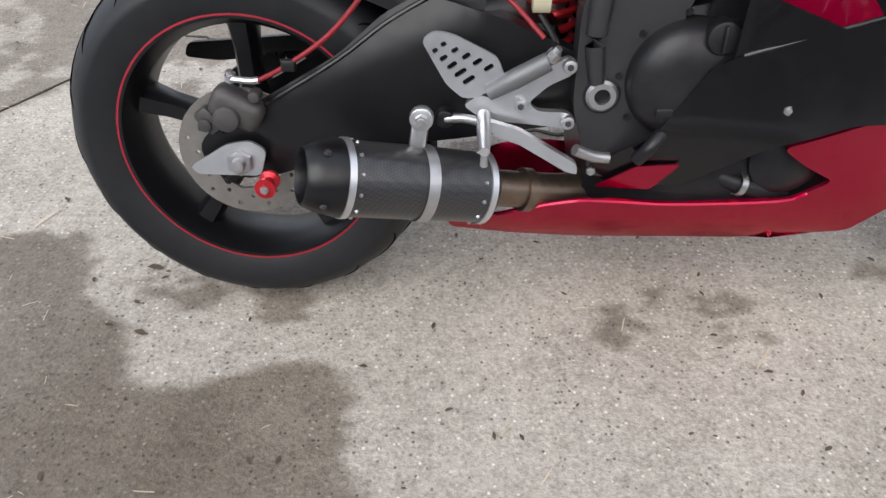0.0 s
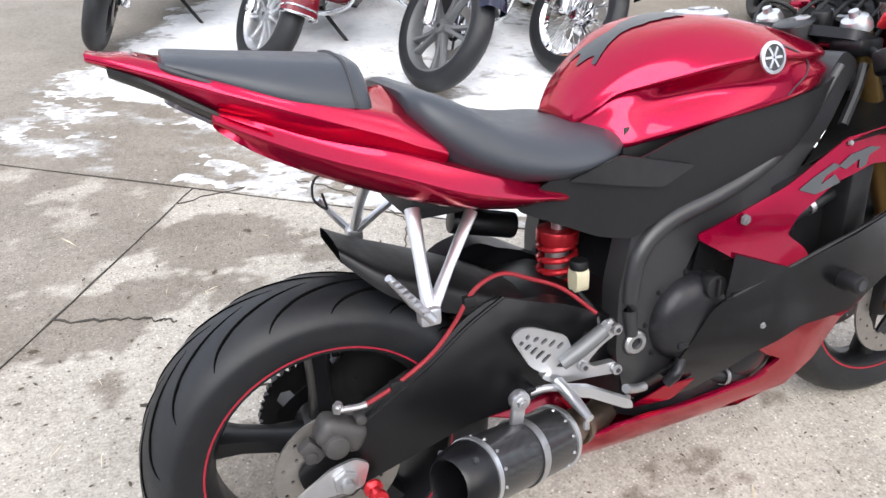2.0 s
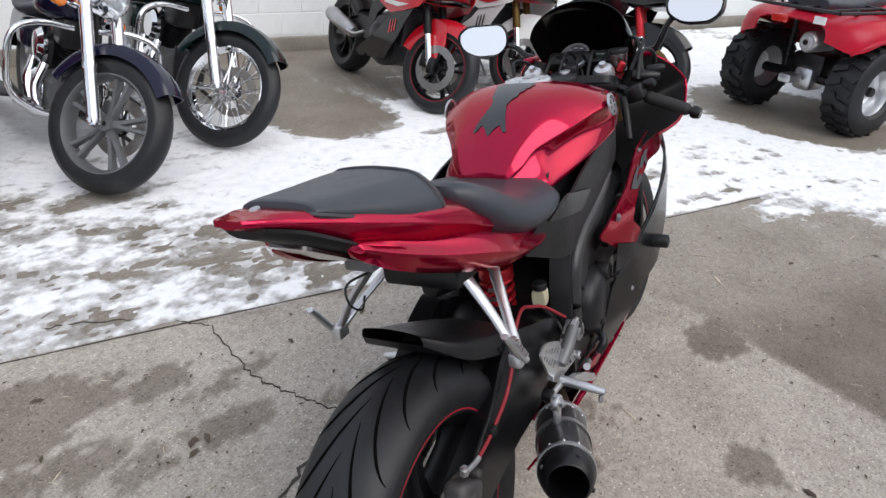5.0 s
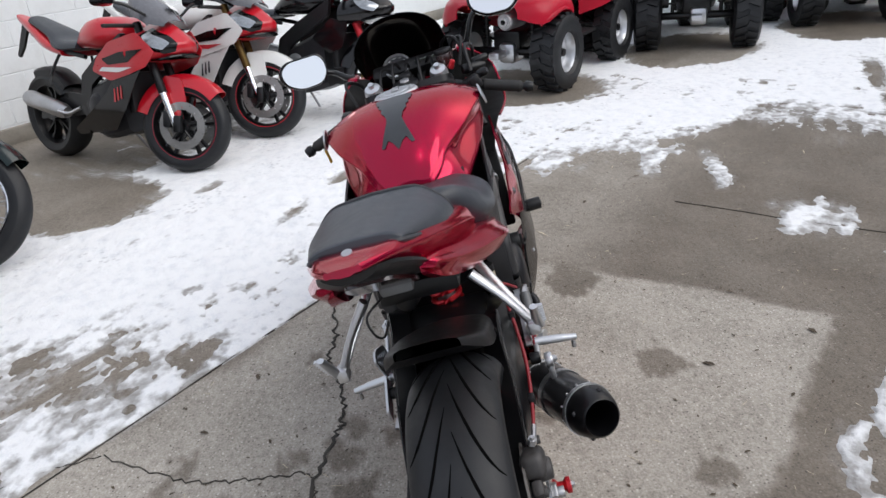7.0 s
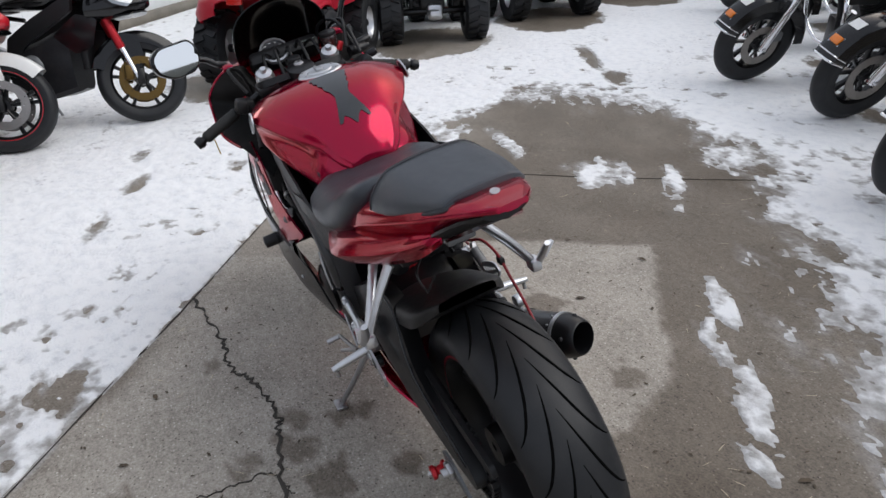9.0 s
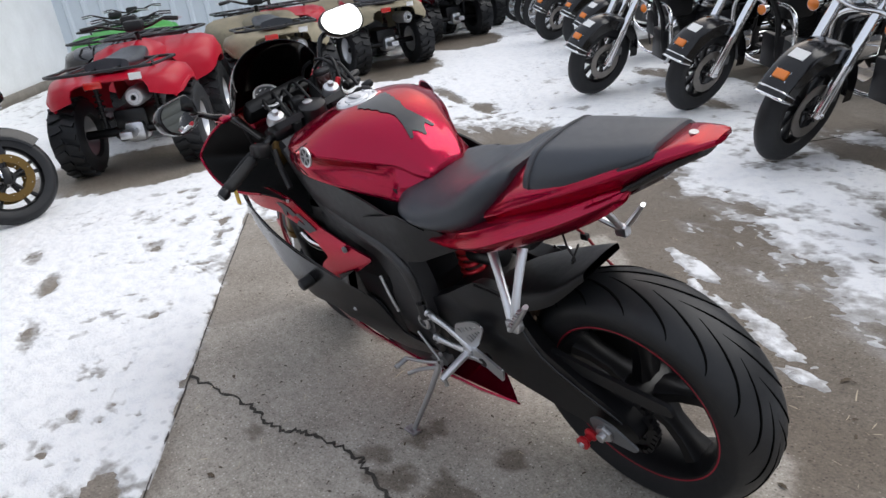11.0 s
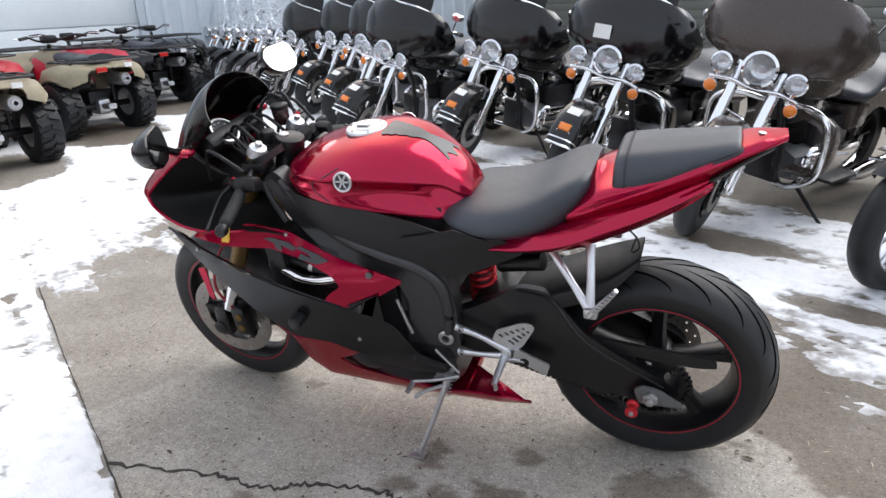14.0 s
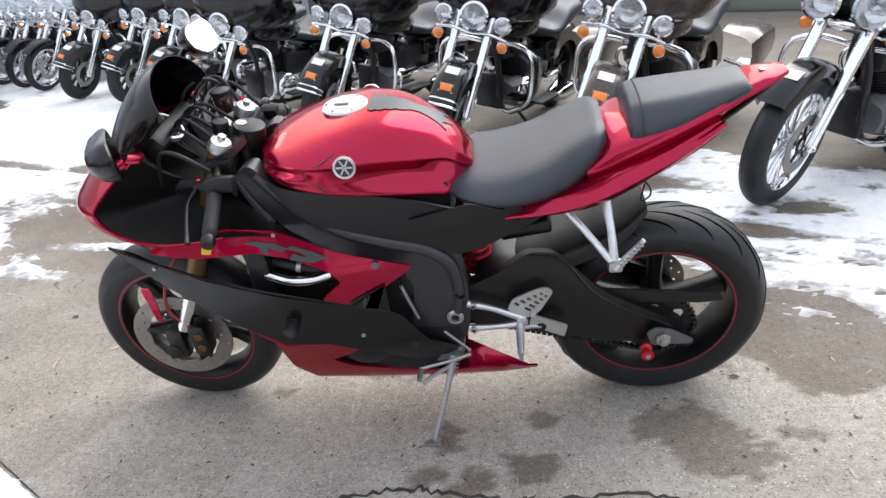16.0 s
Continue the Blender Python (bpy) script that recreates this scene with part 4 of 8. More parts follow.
part("end_cap", lathe([(R0 - 0.002, 0.03), (R0 + 0.001, 0.012), (R0 - 0.005, -0.016), (R0 - 0.013, -0.036), (R0 - 0.017, -0.039), (R0 - 0.020, -0.030), (0.033, 0.05), (0.034, 0.12), (0.030, 0.12)], e0, ed, 48, closed=False), SATIN, ex)
for k in range(4):
    d = (Matrix.Translation(e0) @ frame_to(ed)).to_3x3() @ Vector((math.cos(0.5 + 1.57 * k), math.sin(0.5 + 1.57 * k), 0))
    part("cap_screw", bolt(e0 - ed * 0.012 + d * (R0 - 0.004), d, 0.006, 0.003), INK, ex)
for o in (0.022, 0.247):
    part("sleeve_band", lathe([(R0, o - 0.005), (R0 + 0.003, o - 0.005), (R0 + 0.003, o + 0.005), (R0, o + 0.005)], e0, ed, 48), ALLOY, ex)
part("hanger_strap", lathe([(R0, 0.139), (R0 + 0.003, 0.137), (R0 + 0.003, 0.155), (R0, 0.153)], e0, ed, 48), STEEL, ex)
rivet = None
for k in range(12):
    m = Matrix.Translation(e0) @ frame_to(ed)
    a = 2 * math.pi * k / 12
    d = (m.to_3x3() @ Vector((math.cos(a), math.sin(a), 0)))
    for o in (0.036, 0.232):
        p = e0 + ed * o + d * R0
        rivet = cyl(p, p + d * 0.003, 0.0035, 0.002, 8, 0, rivet)
tagged(part("rivets", rivet, STEEL, ex), kind="stuff")
sp = e0 + ed * 0.146
part("strap_lug", box((0, 0, 0), (0.026, 0.014, 0.05), 0.006, Matrix.Translation(sp + Vector((0.0, 0.008, 0.078))) @ Matrix.Rotation(0.15, 4, "Y"), cyl(sp + Vector((0.004, 0.0, 0.102)), sp + Vector((0.004, 0.018, 0.102)), 0.018, None, 20, 0.003)), ALLOY, ex)
part("strap_bolt", bolt(sp + Vector((0.004, 0.0, 0.102)), (0, -1, 0), 0.010, 0.007), STEEL, ex)
for o, a, ln, hh, mt in ((0.172, 0.36, 0.016, 0.016, REDALU), (0.204, 0.44, 0.050, 0.0022, PAPER), (0.204, 0.36, 0.046, 0.009, STEEL), (0.204, 0.24, 0.050, 0.0030, PAPER), (0.174, 0.22, 0.010, 0.006, REDALU)):
    q = e0 + ed * o + Vector((0, -math.cos(a), math.sin(a))) * (R0 + 0.0008)
    w = Vector((0, math.sin(a), math.cos(a)))
    n = ed.cross(w).normalized()
    m = Matrix((ed, n, n.cross(ed))).transposed().to_4x4()
    part("maker_mark", box((0, 0, 0), (ln, 0.0016, hh), 0, Matrix.Translation(q) @ m), mt, ex)

# rearsets: hanger plate, heel guard, foot peg and lever on each side
for s in (1, -1):
    rs = empty_part("right_rearset" if s < 0 else "left_rearset", hero, (0, 0, 0))
    y = 0.178
    if s > 0:
        part("hanger_rod", tube([(0.530, s * y, 0.490), (0.46, s * y, 0.468), (0.385, s * y, 0.432)], [0.011, 0.0085, 0.011], 3, 10), ALLOY, rs)
        part("hanger_rod", tube([(0.530, s * y, 0.403), (0.46, s * y, 0.404), (0.385, s * y, 0.412)], [0.011, 0.0080, 0.011], 3, 10), ALLOY, rs)
        part("hanger_boss", cyl((0.385, s * (y - 0.01), 0.424), (0.385, s * (y + 0.012), 0.424), 0.018, 0.016, 20, 0.003), ALLOY, rs)
    else:
        part("hanger_plate", panel([(0.361, 0.425), (0.385, 0.443), (0.406, 0.434), (0.447, 0.457), (0.467, 0.476), (0.512, 0.499), (0.528, 0.489), (0.520, 0.473), (0.486, 0.456), (0.458, 0.430), (0.471, 0.417), (0.518, 0.415), (0.531, 0.403),
                                (0.520, 0.389), (0.463, 0.396), (0.392, 0.402)], side(y, s), 0.014, 0.008, 0.03), ALLOY, rs)
    slots = []
    for i in range(5):
        for px0, pz0, l in ((0.332 + 0.0163 * i, 0.517 - 0.0083 * i, 0.0045 + 0.0011 * min(i, 3)), (0.320 + 0.0122 * i, 0.508 - 0.0106 * i, 0.0045 + 0.0018 * min(i, 3))):
            slots.append([(px0 + l * 0.83 * a - 0.0036 * 0.56 * bb, pz0 + l * 0.56 * a + 0.0036 * 0.83 * bb) for a, bb in ((-1, -1), (1, -1), (1, 1), (-1, 1))])
    part("heel_guard", panel([(0.300, 0.523), (0.318, 0.537), (0.345, 0.532), (0.410, 0.500), (0.424, 0.465), (0.385, 0.440), (0.362, 0.436), (0.336, 0.458)], side(y + 0.004, s), 0.005, 0.010, 0.02, slots), ALLOY, rs)
    for q in ((0.514, 0.487), (0.518, 0.402), (0.446, 0.428))[:2 if s > 0 else 3]:
        part("hanger_bolt", cyl((q[0], s * y, q[1]), (q[0], s * (y + 0.012), q[1]), 0.011, 0.010, 20, 0.002), STEEL, rs)
        part("bolt_socket", cyl((q[0], s * (y + 0.011), q[1]), (q[0], s * (y + 0.0135), q[1]), 0.005, None, 6), INK, rs)
    part("peg_pivot", cyl((0.334, s * 0.165, 0.406), (0.334, s * 0.190, 0.406), 0.015, 0.014, 20, 0.003), SATIN, rs)
    part("pivot_link", tube([(0.334, s * 0.184, 0.406), (0.362, s * 0.186, 0.408), (0.388, s * 0.186, 0.402)], 0.007, 3, 10), STEEL, rs)
    pg = part("foot_peg", tube([(0.392, s * 0.185, 0.412), (0.392, s * 0.24, 0.405), (0.392, s * 0.285, 0.398)], [0.011, 0.0105, 0.0075], 3, 12), ALLOY, rs)
    part("peg_feeler", cyl((0.392, s * 0.275, 0.39), (0.392, s * 0.275, 0.372), 0.005, 0.006, 10), STEEL, pg)
    if s < 0:
        part("brake_pedal", panel([(0.392, 0.413), (0.444, 0.399), (0.531, 0.350), (0.535, 0.332), (0.517, 0.336), (0.446, 0.376), (0.408, 0.388)], side(lambda x, z: 0.205 + 0.10 * max(0, x - 0.40), -1), 0.013, 0.006, 0.03), ALLOY, rs, "bright alloy brake pedal")
        part("master_cylinder", tube([(0.398, -0.186, 0.448), (0.435, -0.190, 0.470), (0.482, -0.190, 0.496)], [0.012, 0.015, 0.014], 3, 14), GREYMETAL, rs)
        part("banjo", bolt((0.484, -0.190, 0.500), (0.5, -0.3, 0.8), 0.011, 0.014), STEEL, rs)
        part("brake_switch", tube([(0.53, -0.20, 0.365), (0.56, -0.19, 0.35), (0.585, -0.185, 0.345)], 0.009, 3, 10), STEEL, rs)
    else:
        part("shift_lever", tube([(0.533, 0.195, 0.320), (0.60, 0.205, 0.302), (0.679, 0.215, 0.288)], 0.0055, 3, 10), STEEL, rs)
        part("shift_toe_peg", tube([(0.675, 0.212, 0.286), (0.678, 0.255, 0.282)], 0.008, 2, 10), STEEL, rs)
        part("shift_rod", cyl((0.533, 0.19, 0.33), (0.60, 0.185, 0.40), 0.004, None, 10), STEEL, rs)
        part("hanger_tail", panel([(0.358, 0.450), (0.263, 0.408), (0.273, 0.369), (0.367, 0.413)], side(0.188), 0.006, 0.006, 0.03), ALLOY, rs, "bright bare aluminium bracket strip")

# kickstand
st = empty_part("kickstand", hero, (0, 0, 0))
part("stand_bracket", panel([(0.650, 0.300), (0.575, 0.300), (0.555, 0.285), (0.56, 0.258), (0.61, 0.252), (0.655, 0.268)], side(0.155), 0.026, 0.012, 0.03), GREYMETAL, st)
foot = Vector((0.655, 0.286, 0.066))
part("stand_leg", tube([(0.588, 0.15, 0.275), (0.615, 0.21, 0.18), tuple(foot)], [0.011, 0.0085, 0.0075], 4, 12), STEEL, st)
part("stand_foot", box((0, 0, 0), (0.05, 0.032, 0.009), 0.003, Matrix.Translation(foot + Vector((0.005, 0.004, -0.004))) @ Matrix.Rotation(LEAN, 4, "X")), STEEL, st)
part("stand_tang", tube([(0.60, 0.17, 0.25), (0.645, 0.20, 0.245), (0.675, 0.225, 0.235)], 0.006, 3, 8), STEEL, st)
part("stand_spring", tube([(0.57 + 0.02 * i / 24 + 0.006 * math.cos(i * 1.6), 0.165 + 0.006 * math.sin(i * 1.6), 0.29 - 0.09 * i / 24) for i in range(25)], 0.0018, 1, 6, None, False), STEEL, st)

# fuel tank, cap, badges, pad
def tank_half(yb, zb, yr, zr, ys, zs, yt, zt, zc):
    """Half a tank section: lower flank, knee recess, sharp shoulder, crown."""
    return [(yb - 0.022, zb - 0.010), (yb, zb), ((yb + yr) / 2 + 0.001, (zb + zr) / 2), (yr, zr), (ys - 0.008, zs - 0.011), (ys, zs - 0.002), (ys - 0.006, zs + 0.008),
            ((ys + yt) / 2 + 0.003, (zs + zt) / 2 + 0.006), (yt, zt), (yt * 0.5, zt + (zc - zt) * 0.8), (0, zc)]


tank = part("fuel_tank", body([(x, tank_half(*h)) for x, *h in (
    (0.490, 0.060, 0.815, 0.062, 0.830, 0.058, 0.842, 0.034, 0.853, 0.857),
    (0.515, 0.098, 0.803, 0.092, 0.835, 0.084, 0.864, 0.048, 0.893, 0.905),
    (0.550, 0.136, 0.808, 0.116, 0.854, 0.104, 0.892, 0.064, 0.925, 0.940),
    (0.590, 0.150, 0.817, 0.122, 0.870, 0.128, 0.906, 0.080, 0.954, 0.968),
    (0.640, 0.166, 0.828, 0.134, 0.882, 0.162, 0.922, 0.098, 0.978, 0.990),
    (0.700, 0.182, 0.841, 0.156, 0.892, 0.190, 0.936, 0.112, 0.992, 1.003),
    (0.770, 0.195, 0.853, 0.186, 0.898, 0.212, 0.944, 0.122, 0.994, 1.006),
    (0.850, 0.202, 0.866, 0.204, 0.902, 0.210, 0.938, 0.122, 0.982, 0.993),
    (0.930, 0.182, 0.877, 0.190, 0.904, 0.184, 0.931, 0.106, 0.962, 0.972),
    (0.990, 0.136, 0.889, 0.143, 0.907, 0.134, 0.925, 0.075, 0.944, 0.950),
    (1.020, 0.070, 0.900, 0.075, 0.908, 0.068, 0.918, 0.040, 0.926, 0.930))], 5, 4), RED, hero, "candy red fuel tank with a dark tank pad", 60)
tt = tree_of(tank)
n_cap = Vector((0.02, 0, 1)).normalized()
pc0 = onto(tt, (0.80, 0, 1.3), (0, 0, -1), 0)
b = lathe([(0.0, 0.006), (0.03, 0.007), (0.034, 0.004), (0.040, 0.006), (0.055, 0.005), (0.060, 0.0), (0.060, -0.006), (0, -0.006)], pc0, n_cap, 40)
fc = part("filler_cap", b, ALLOY, tank, "bright alloy filler cap")
part("key_flap", box(pc0 + Vector((0.008, 0, 0.009)), (0.038, 0.02, 0.005), 0.002), STEEL, fc)
for k in range(6):
    a = 2 * math.pi * k / 6
    part("cap_bolt", bolt(pc0 + Vector((0.048 * math.cos(a), 0.048 * math.sin(a), 0.004)), (0, 0, 1), 0.0045, 0.003), STEEL, fc)
for s in (1, -1):
    p = onto(tt, (0.775, s * 0.5, 0.942), (0, -s, 0), 0.002)
    n = Vector((0.02, s, 0.22)).normalized()
    bd = part("tank_badge", lathe([(0, 0.004), (0.022, 0.004), (0.022, 0.001), (0, 0.001)], p, n, 32), INK, tank, "round silver tank badge on a dark ground")
    part("badge_ring", lathe([(0.0215, 0.001), (0.0215, 0.006), (0.027, 0.005), (0.027, 0.001)], p, n, 36), ALLOY, bd)
    m = Matrix.Translation(p + n * 0.0045) @ frame_to(n)
    for k in range(6):
        part("badge_bar", box((0.0105, 0, 0), (0.017, 0.0042, 0.0016), 0, m @ Matrix.Rotation(math.pi * k / 3, 4, "Z")), ALLOY, bd)
    # seam of the front tank cover
    pts = [onto(tt, (x, s * 0.5, z), (0, -s, 0), 0.0005) for x, z in ((0.80, 0.965), (0.84, 0.945), (0.88, 0.925), (0.875, 0.905), (0.85, 0.885), (0.835, 0.872))]
    part("tank_seam", tube(pts, 0.0016, 3, 6), INK, tank)
pad = [(0.738, 0.048), (0.728, 0.060), (0.716, 0.051), (0.704, 0.054), (0.694, 0.043), (0.682, 0.047), (0.668, 0.036), (0.654, 0.039), (0.636, 0.027), (0.615, 0.022), (0.600, 0.027), (0.584, 0.032), (0.566, 0.040), (0.548, 0.048),
       (0.546, 0.038), (0.560, 0.026), (0.552, 0.014), (0.534, 0.0)]
pad = [(x, y * 0.86) for x, y in pad]
pad = pad + [(x, -y) for x, y in reversed(pad[:-1])]
part("tank_pad", panel(pad, lambda u, v: onto(tt, (u, v, 1.3), (0, 0, -1), 0.0025), 0.0, 0.003, 0.012), PAD, tank, "worn dark grey tank pad")

# black side covers below the tank
CV = [(0.955, 0.872), (0.75, 0.848), (0.62, 0.822), (0.55, 0.800), (0.50, 0.788), (0.40, 0.79), (0.325, 0.752), (0.33, 0.735), (0.47, 0.672), (0.54, 0.655), (0.62, 0.69), (0.72, 0.708), (0.83, 0.735), (0.935, 0.80), (1.0, 0.875), (1.0, 0.885)]
for s in (1, -1):
    part("side_cover", panel(CV, side(lambda x, z: 0.187 - 0.25 * max(0, x - 0.9) - 0.16 * max(0, 0.5 - x) - 0.05 * max(0, 0.8 - z), s), 0.006, 0.012, 0.03), MATTE, hero)
# overlay on each side cover; the right one paints a reflected sheen in grey
for s in (1, -1):
    part("cover_overlay", panel([(0.409, 0.779), (0.498, 0.812), (0.655, 0.773), (0.588, 0.744)], side(lambda x, z: 0.194 - 0.16 * max(0, 0.5 - x), s), 0.004, 0.008, 0.03), MATTE if s > 0 else SHEEN_GREY, hero)
part("air_box", box((0.75, 0, 0.79), (0.42, 0.28, 0.12), 0.03), MATTE, hero)

# seats
part("rider_seat", body([
    (0.556, [(0.110, 0.800), (0.124, 0.812), (0.09, 0.832), (0, 0.838)]),
    (0.50, [(0.160, 0.790), (0.173, 0.810), (0.125, 0.838), (0, 0.846)]),
    (0.42, [(0.172, 0.781), (0.187, 0.805), (0.138, 0.843), (0, 0.852)]),
    (0.33, [(0.165, 0.788), (0.185, 0.818), (0.140, 0.866), (0, 0.874)]),
    (0.25, [(0.150, 0.812), (0.169, 0.852), (0.132, 0.908), (0, 0.914)]),
    (0.195, [(0.118, 0.850), (0.142, 0.890), (0.114, 0.932), (0, 0.934)]),
    (0.168, [(0.09, 0.885), (0.108, 0.910), (0.088, 0.932), (0, 0.935)])], 5, 4), SEAT, hero, "black vinyl rider seat", 70)
ps = part("pillion_seat", body([
    (0.114, [(0.080, 0.900), (0.108, 0.906), (0.112, 0.916), (0.102, 0.940), (0.074, 0.966), (0.045, 0.972), (0, 0.975)]),
    (0.104, [(0.088, 0.900), (0.117, 0.906), (0.122, 0.920), (0.112, 0.948), (0.080, 0.978), (0.048, 0.985), (0, 0.988)]),
    (0.07, [(0.09, 0.908), (0.121, 0.914), (0.126, 0.928), (0.116, 0.954), (0.084, 0.984), (0.05, 0.991), (0, 0.994)]),
    (0.0, [(0.085, 0.932), (0.112, 0.938), (0.117, 0.950), (0.108, 0.970), (0.078, 0.993), (0.046, 0.999), (0, 1.001)]),
    (-0.08, [(0.065, 0.963), (0.090, 0.968), (0.094, 0.977), (0.087, 0.990), (0.064, 1.004), (0.036, 1.008), (0, 1.010)]),
    (-0.148, [(0.050, 0.992), (0.070, 0.996), (0.073, 1.001), (0.066, 1.008), (0.050, 1.014), (0.03, 1.016), (0, 1.017)]),
    (-0.158, [(0.046, 0.996), (0.064, 0.999), (0.066, 1.002), (0.060, 1.006), (0.046, 1.010), (0.028, 1.012), (0, 1.013)])], 4, 3), SEAT, hero, "black vinyl pillion pad with a piped front edge", 50)
for s in (1, -1):
    part("seat_piping", tube([(0.092, s * 0.120, 0.908), (0.088, s * 0.125, 0.926), (0.086, s * 0.115, 0.952), (0.086, s * 0.083, 0.982), (0.086, s * 0.05, 0.990), (0.086, 0, 0.993)], 0.0030, 4, 6), INK, ps)
    part("seat_welt", tube([(0.10, s * 0.119, 0.905), (0.0, s * 0.114, 0.937), (-0.08, s * 0.092, 0.967), (-0.15, s * 0.072, 0.996), (-0.163, s * 0.052, 1.003)], 0.0042, 4, 6), INK, ps)

# tail cowl
def band_half(hw, zc, zt, zb, zm):
    """Half a section of the seat tray: under edge, creased flank, flat top."""
    return [(hw - 0.045 if hw > 0.06 else hw * 0.3, zb - 0.003), (hw - 0.018 if hw > 0.04 else hw * 0.6, zb), (hw - 0.002, zc - 0.005), (hw, zc), (hw - 0.003, zc + 0.006), (hw - 0.014 if hw > 0.04 else hw * 0.7, zt), (hw * 0.5, zt + (zm - zt) * 0.6), (0, zm)]


tail = part("tail_cowl", body([(x, band_half(*h)) for x, *h in (
    (0.215, 0.150, 0.846, 0.862, 0.820, 0.900), (0.165, 0.151, 0.866, 0.892, 0.832, 0.935), (0.130, 0.147, 0.882, 0.912, 0.846, 0.930), (0.030, 0.130, 0.919, 0.942, 0.884, 0.942), (-0.080, 0.102, 0.959, 0.977, 0.930, 0.978),
    (-0.120, 0.088, 0.974, 0.991, 0.948, 0.993), (-0.190, 0.062, 0.999, 1.013, 0.984, 1.016), (-0.225, 0.045, 1.010, 1.018, 1.000, 1.019), (-0.252, 0.026, 1.017, 1.021, 1.012, 1.022))], 5, 3), RED, hero, "pointed candy red tail cowl under the pillion pad", 45)
for s in (1, -1):
    wing = []
    for x, yi, yo, zb, zc, zt in ((0.432, 0.130, 0.168, 0.735, 0.747, 0.757), (0.33, 0.115, 0.190, 0.742, 0.766, 0.790), (0.22, 0.110, 0.204, 0.765, 0.798, 0.832), (0.13, 0.105, 0.191, 0.795, 0.832, 0.866), (0.03, 0.09, 0.156, 0.834, 0.866, 0.892),
                                  (-0.05, 0.075, 0.126, 0.874, 0.900, 0.922), (-0.098, 0.070, 0.102, 0.908, 0.924, 0.938), (-0.108, 0.070, 0.092, 0.918, 0.927, 0.936)):
        wing.append([(x, s * y, z) for y, z in ((yi, zb), ((yi + yo) / 2, zb - 0.003), (yo - 0.022, zb + 0.008), (yo - 0.003, zc - 0.006), (yo, zc), (yo - 0.006, zc + 0.007), (yo - 0.018, (zc + zt) / 2), (yo - 0.022, zt - 0.003), (yo - 0.032, zt), (yi, zt))])
    cols = [spline([r[k] for r in wing], 4) for k in range(len(wing[0]))]
    part("tail_wing", skin([[c[k] for c in cols] for k in range(len(cols[0]))], True, True), RED, hero, "candy red lower wing of the tail", 50)
part("undertail", body([(0.34, [(0, 0.745), (0.08, 0.748), (0.10, 0.758), (0, 0.765)]), (0.10, [(0, 0.825), (0.075, 0.828), (0.095, 0.842), (0, 0.85)]),
                        (-0.03, [(0, 0.878), (0.062, 0.880), (0.080, 0.892), (0, 0.90)]), (-0.11, [(0, 0.922), (0.060, 0.925), (0.082, 0.942), (0, 0.948)]),
                        (-0.18, [(0, 0.962), (0.044, 0.966), (0.062, 0.984), (0, 0.990)]), (-0.228, [(0, 0.986), (0.022, 0.989), (0.040, 1.004), (0, 1.006)])], 4, 3), MATTE, hero)
part("tail_light", panel([(-0.035, 0.055), (-0.10, 0.052), (-0.16, 0.036), (-0.16, -0.036), (-0.10, -0.052), (-0.035, -0.055)], lambda u, v: Vector((u, v, 0.868 - 0.60 * (u + 0.02))), 0.006, 0.015, 0.03), SMOKE, hero)
part("plate_lamp", box((0.02, 0, 0.848), (0.05, 0.06, 0.022), 0.006), GREYMETAL, hero)
part("tail_badge", lathe([(0, 0.001), (0.008, 0.001), (0.008, -0.004), (0, -0.004)], onto(tree_of(tail), (-0.20, 0, 1.3), (0, 0, -1)), (-0.2, 0, 1), 20), STEEL, tail)
part("subframe", box((0.32, 0, 0.745), (0.30, 0.17, 0.045), 0.012), MATTE, hero)
# passenger pegs on their brackets
for s in (1, -1):
    pb = empty_part("passenger_peg_bracket", hero, (0, 0, 0))
    part("front_strut", tube([(0.265, s * 0.115, 0.735), (0.20, s * 0.165, 0.67), (0.155, s * 0.200, 0.622)], [0.009, 0.0075, 0.009], 3, 10, flat=1.3), ALLOY, pb)
    part("rear_strut", tube([(0.165, s * 0.110, 0.755), (0.155, s * 0.160, 0.69), (0.150, s * 0.200, 0.622)], [0.010, 0.008, 0.009], 3, 10, flat=1.3), ALLOY, pb)
    part("peg_clevis", box((0.148, s * 0.202, 0.615), (0.035, 0.026, 0.03), 0.006), ALLOY, pb)
    pg = part("passenger_peg", tube([(0.15, s * 0.215, 0.612), (0.12, s * 0.212, 0.648), (0.085, s * 0.212, 0.695)], [0.008, 0.0085, 0.006], 3, 10, flat=1.25), ALLOY, pb)
    b = None
    for k in range(7):
        b = box((0.135 - 0.007 * k, s * 0.224, 0.632 + 0.0095 * k), (0.010, 0.010, 0.004), 0, None, b)
    part("peg_tread", b, ALLOY, pg)
part("wiring", tube([(0.10, 0.05, 0.79), (0.06, 0.085, 0.775), (0.05, 0.08, 0.74), (0.07, 0.07, 0.72), (0.06, 0.05, 0.755)], 0.0025, 5, 6), MATTE, hero)

# hugger over the rear tyre
hg = body([(0.42, [(0.112, 0.44), (0.110, 0.47), (0.10, 0.50), (0.05, 0.515), (0, 0.52)]), (0.33, [(0.114, 0.515), (0.112, 0.535), (0.10, 0.555), (0.05, 0.568), (0, 0.572)]),
           (0.22, [(0.114, 0.560), (0.112, 0.585), (0.10, 0.606), (0.05, 0.617), (0, 0.620)]), (0.12, [(0.109, 0.612), (0.107, 0.630), (0.096, 0.648), (0.05, 0.656), (0, 0.658)]),
           (0.052, [(0.066, 0.672), (0.065, 0.684), (0.058, 0.692), (0.03, 0.696), (0, 0.697)])], 4, 3, False)
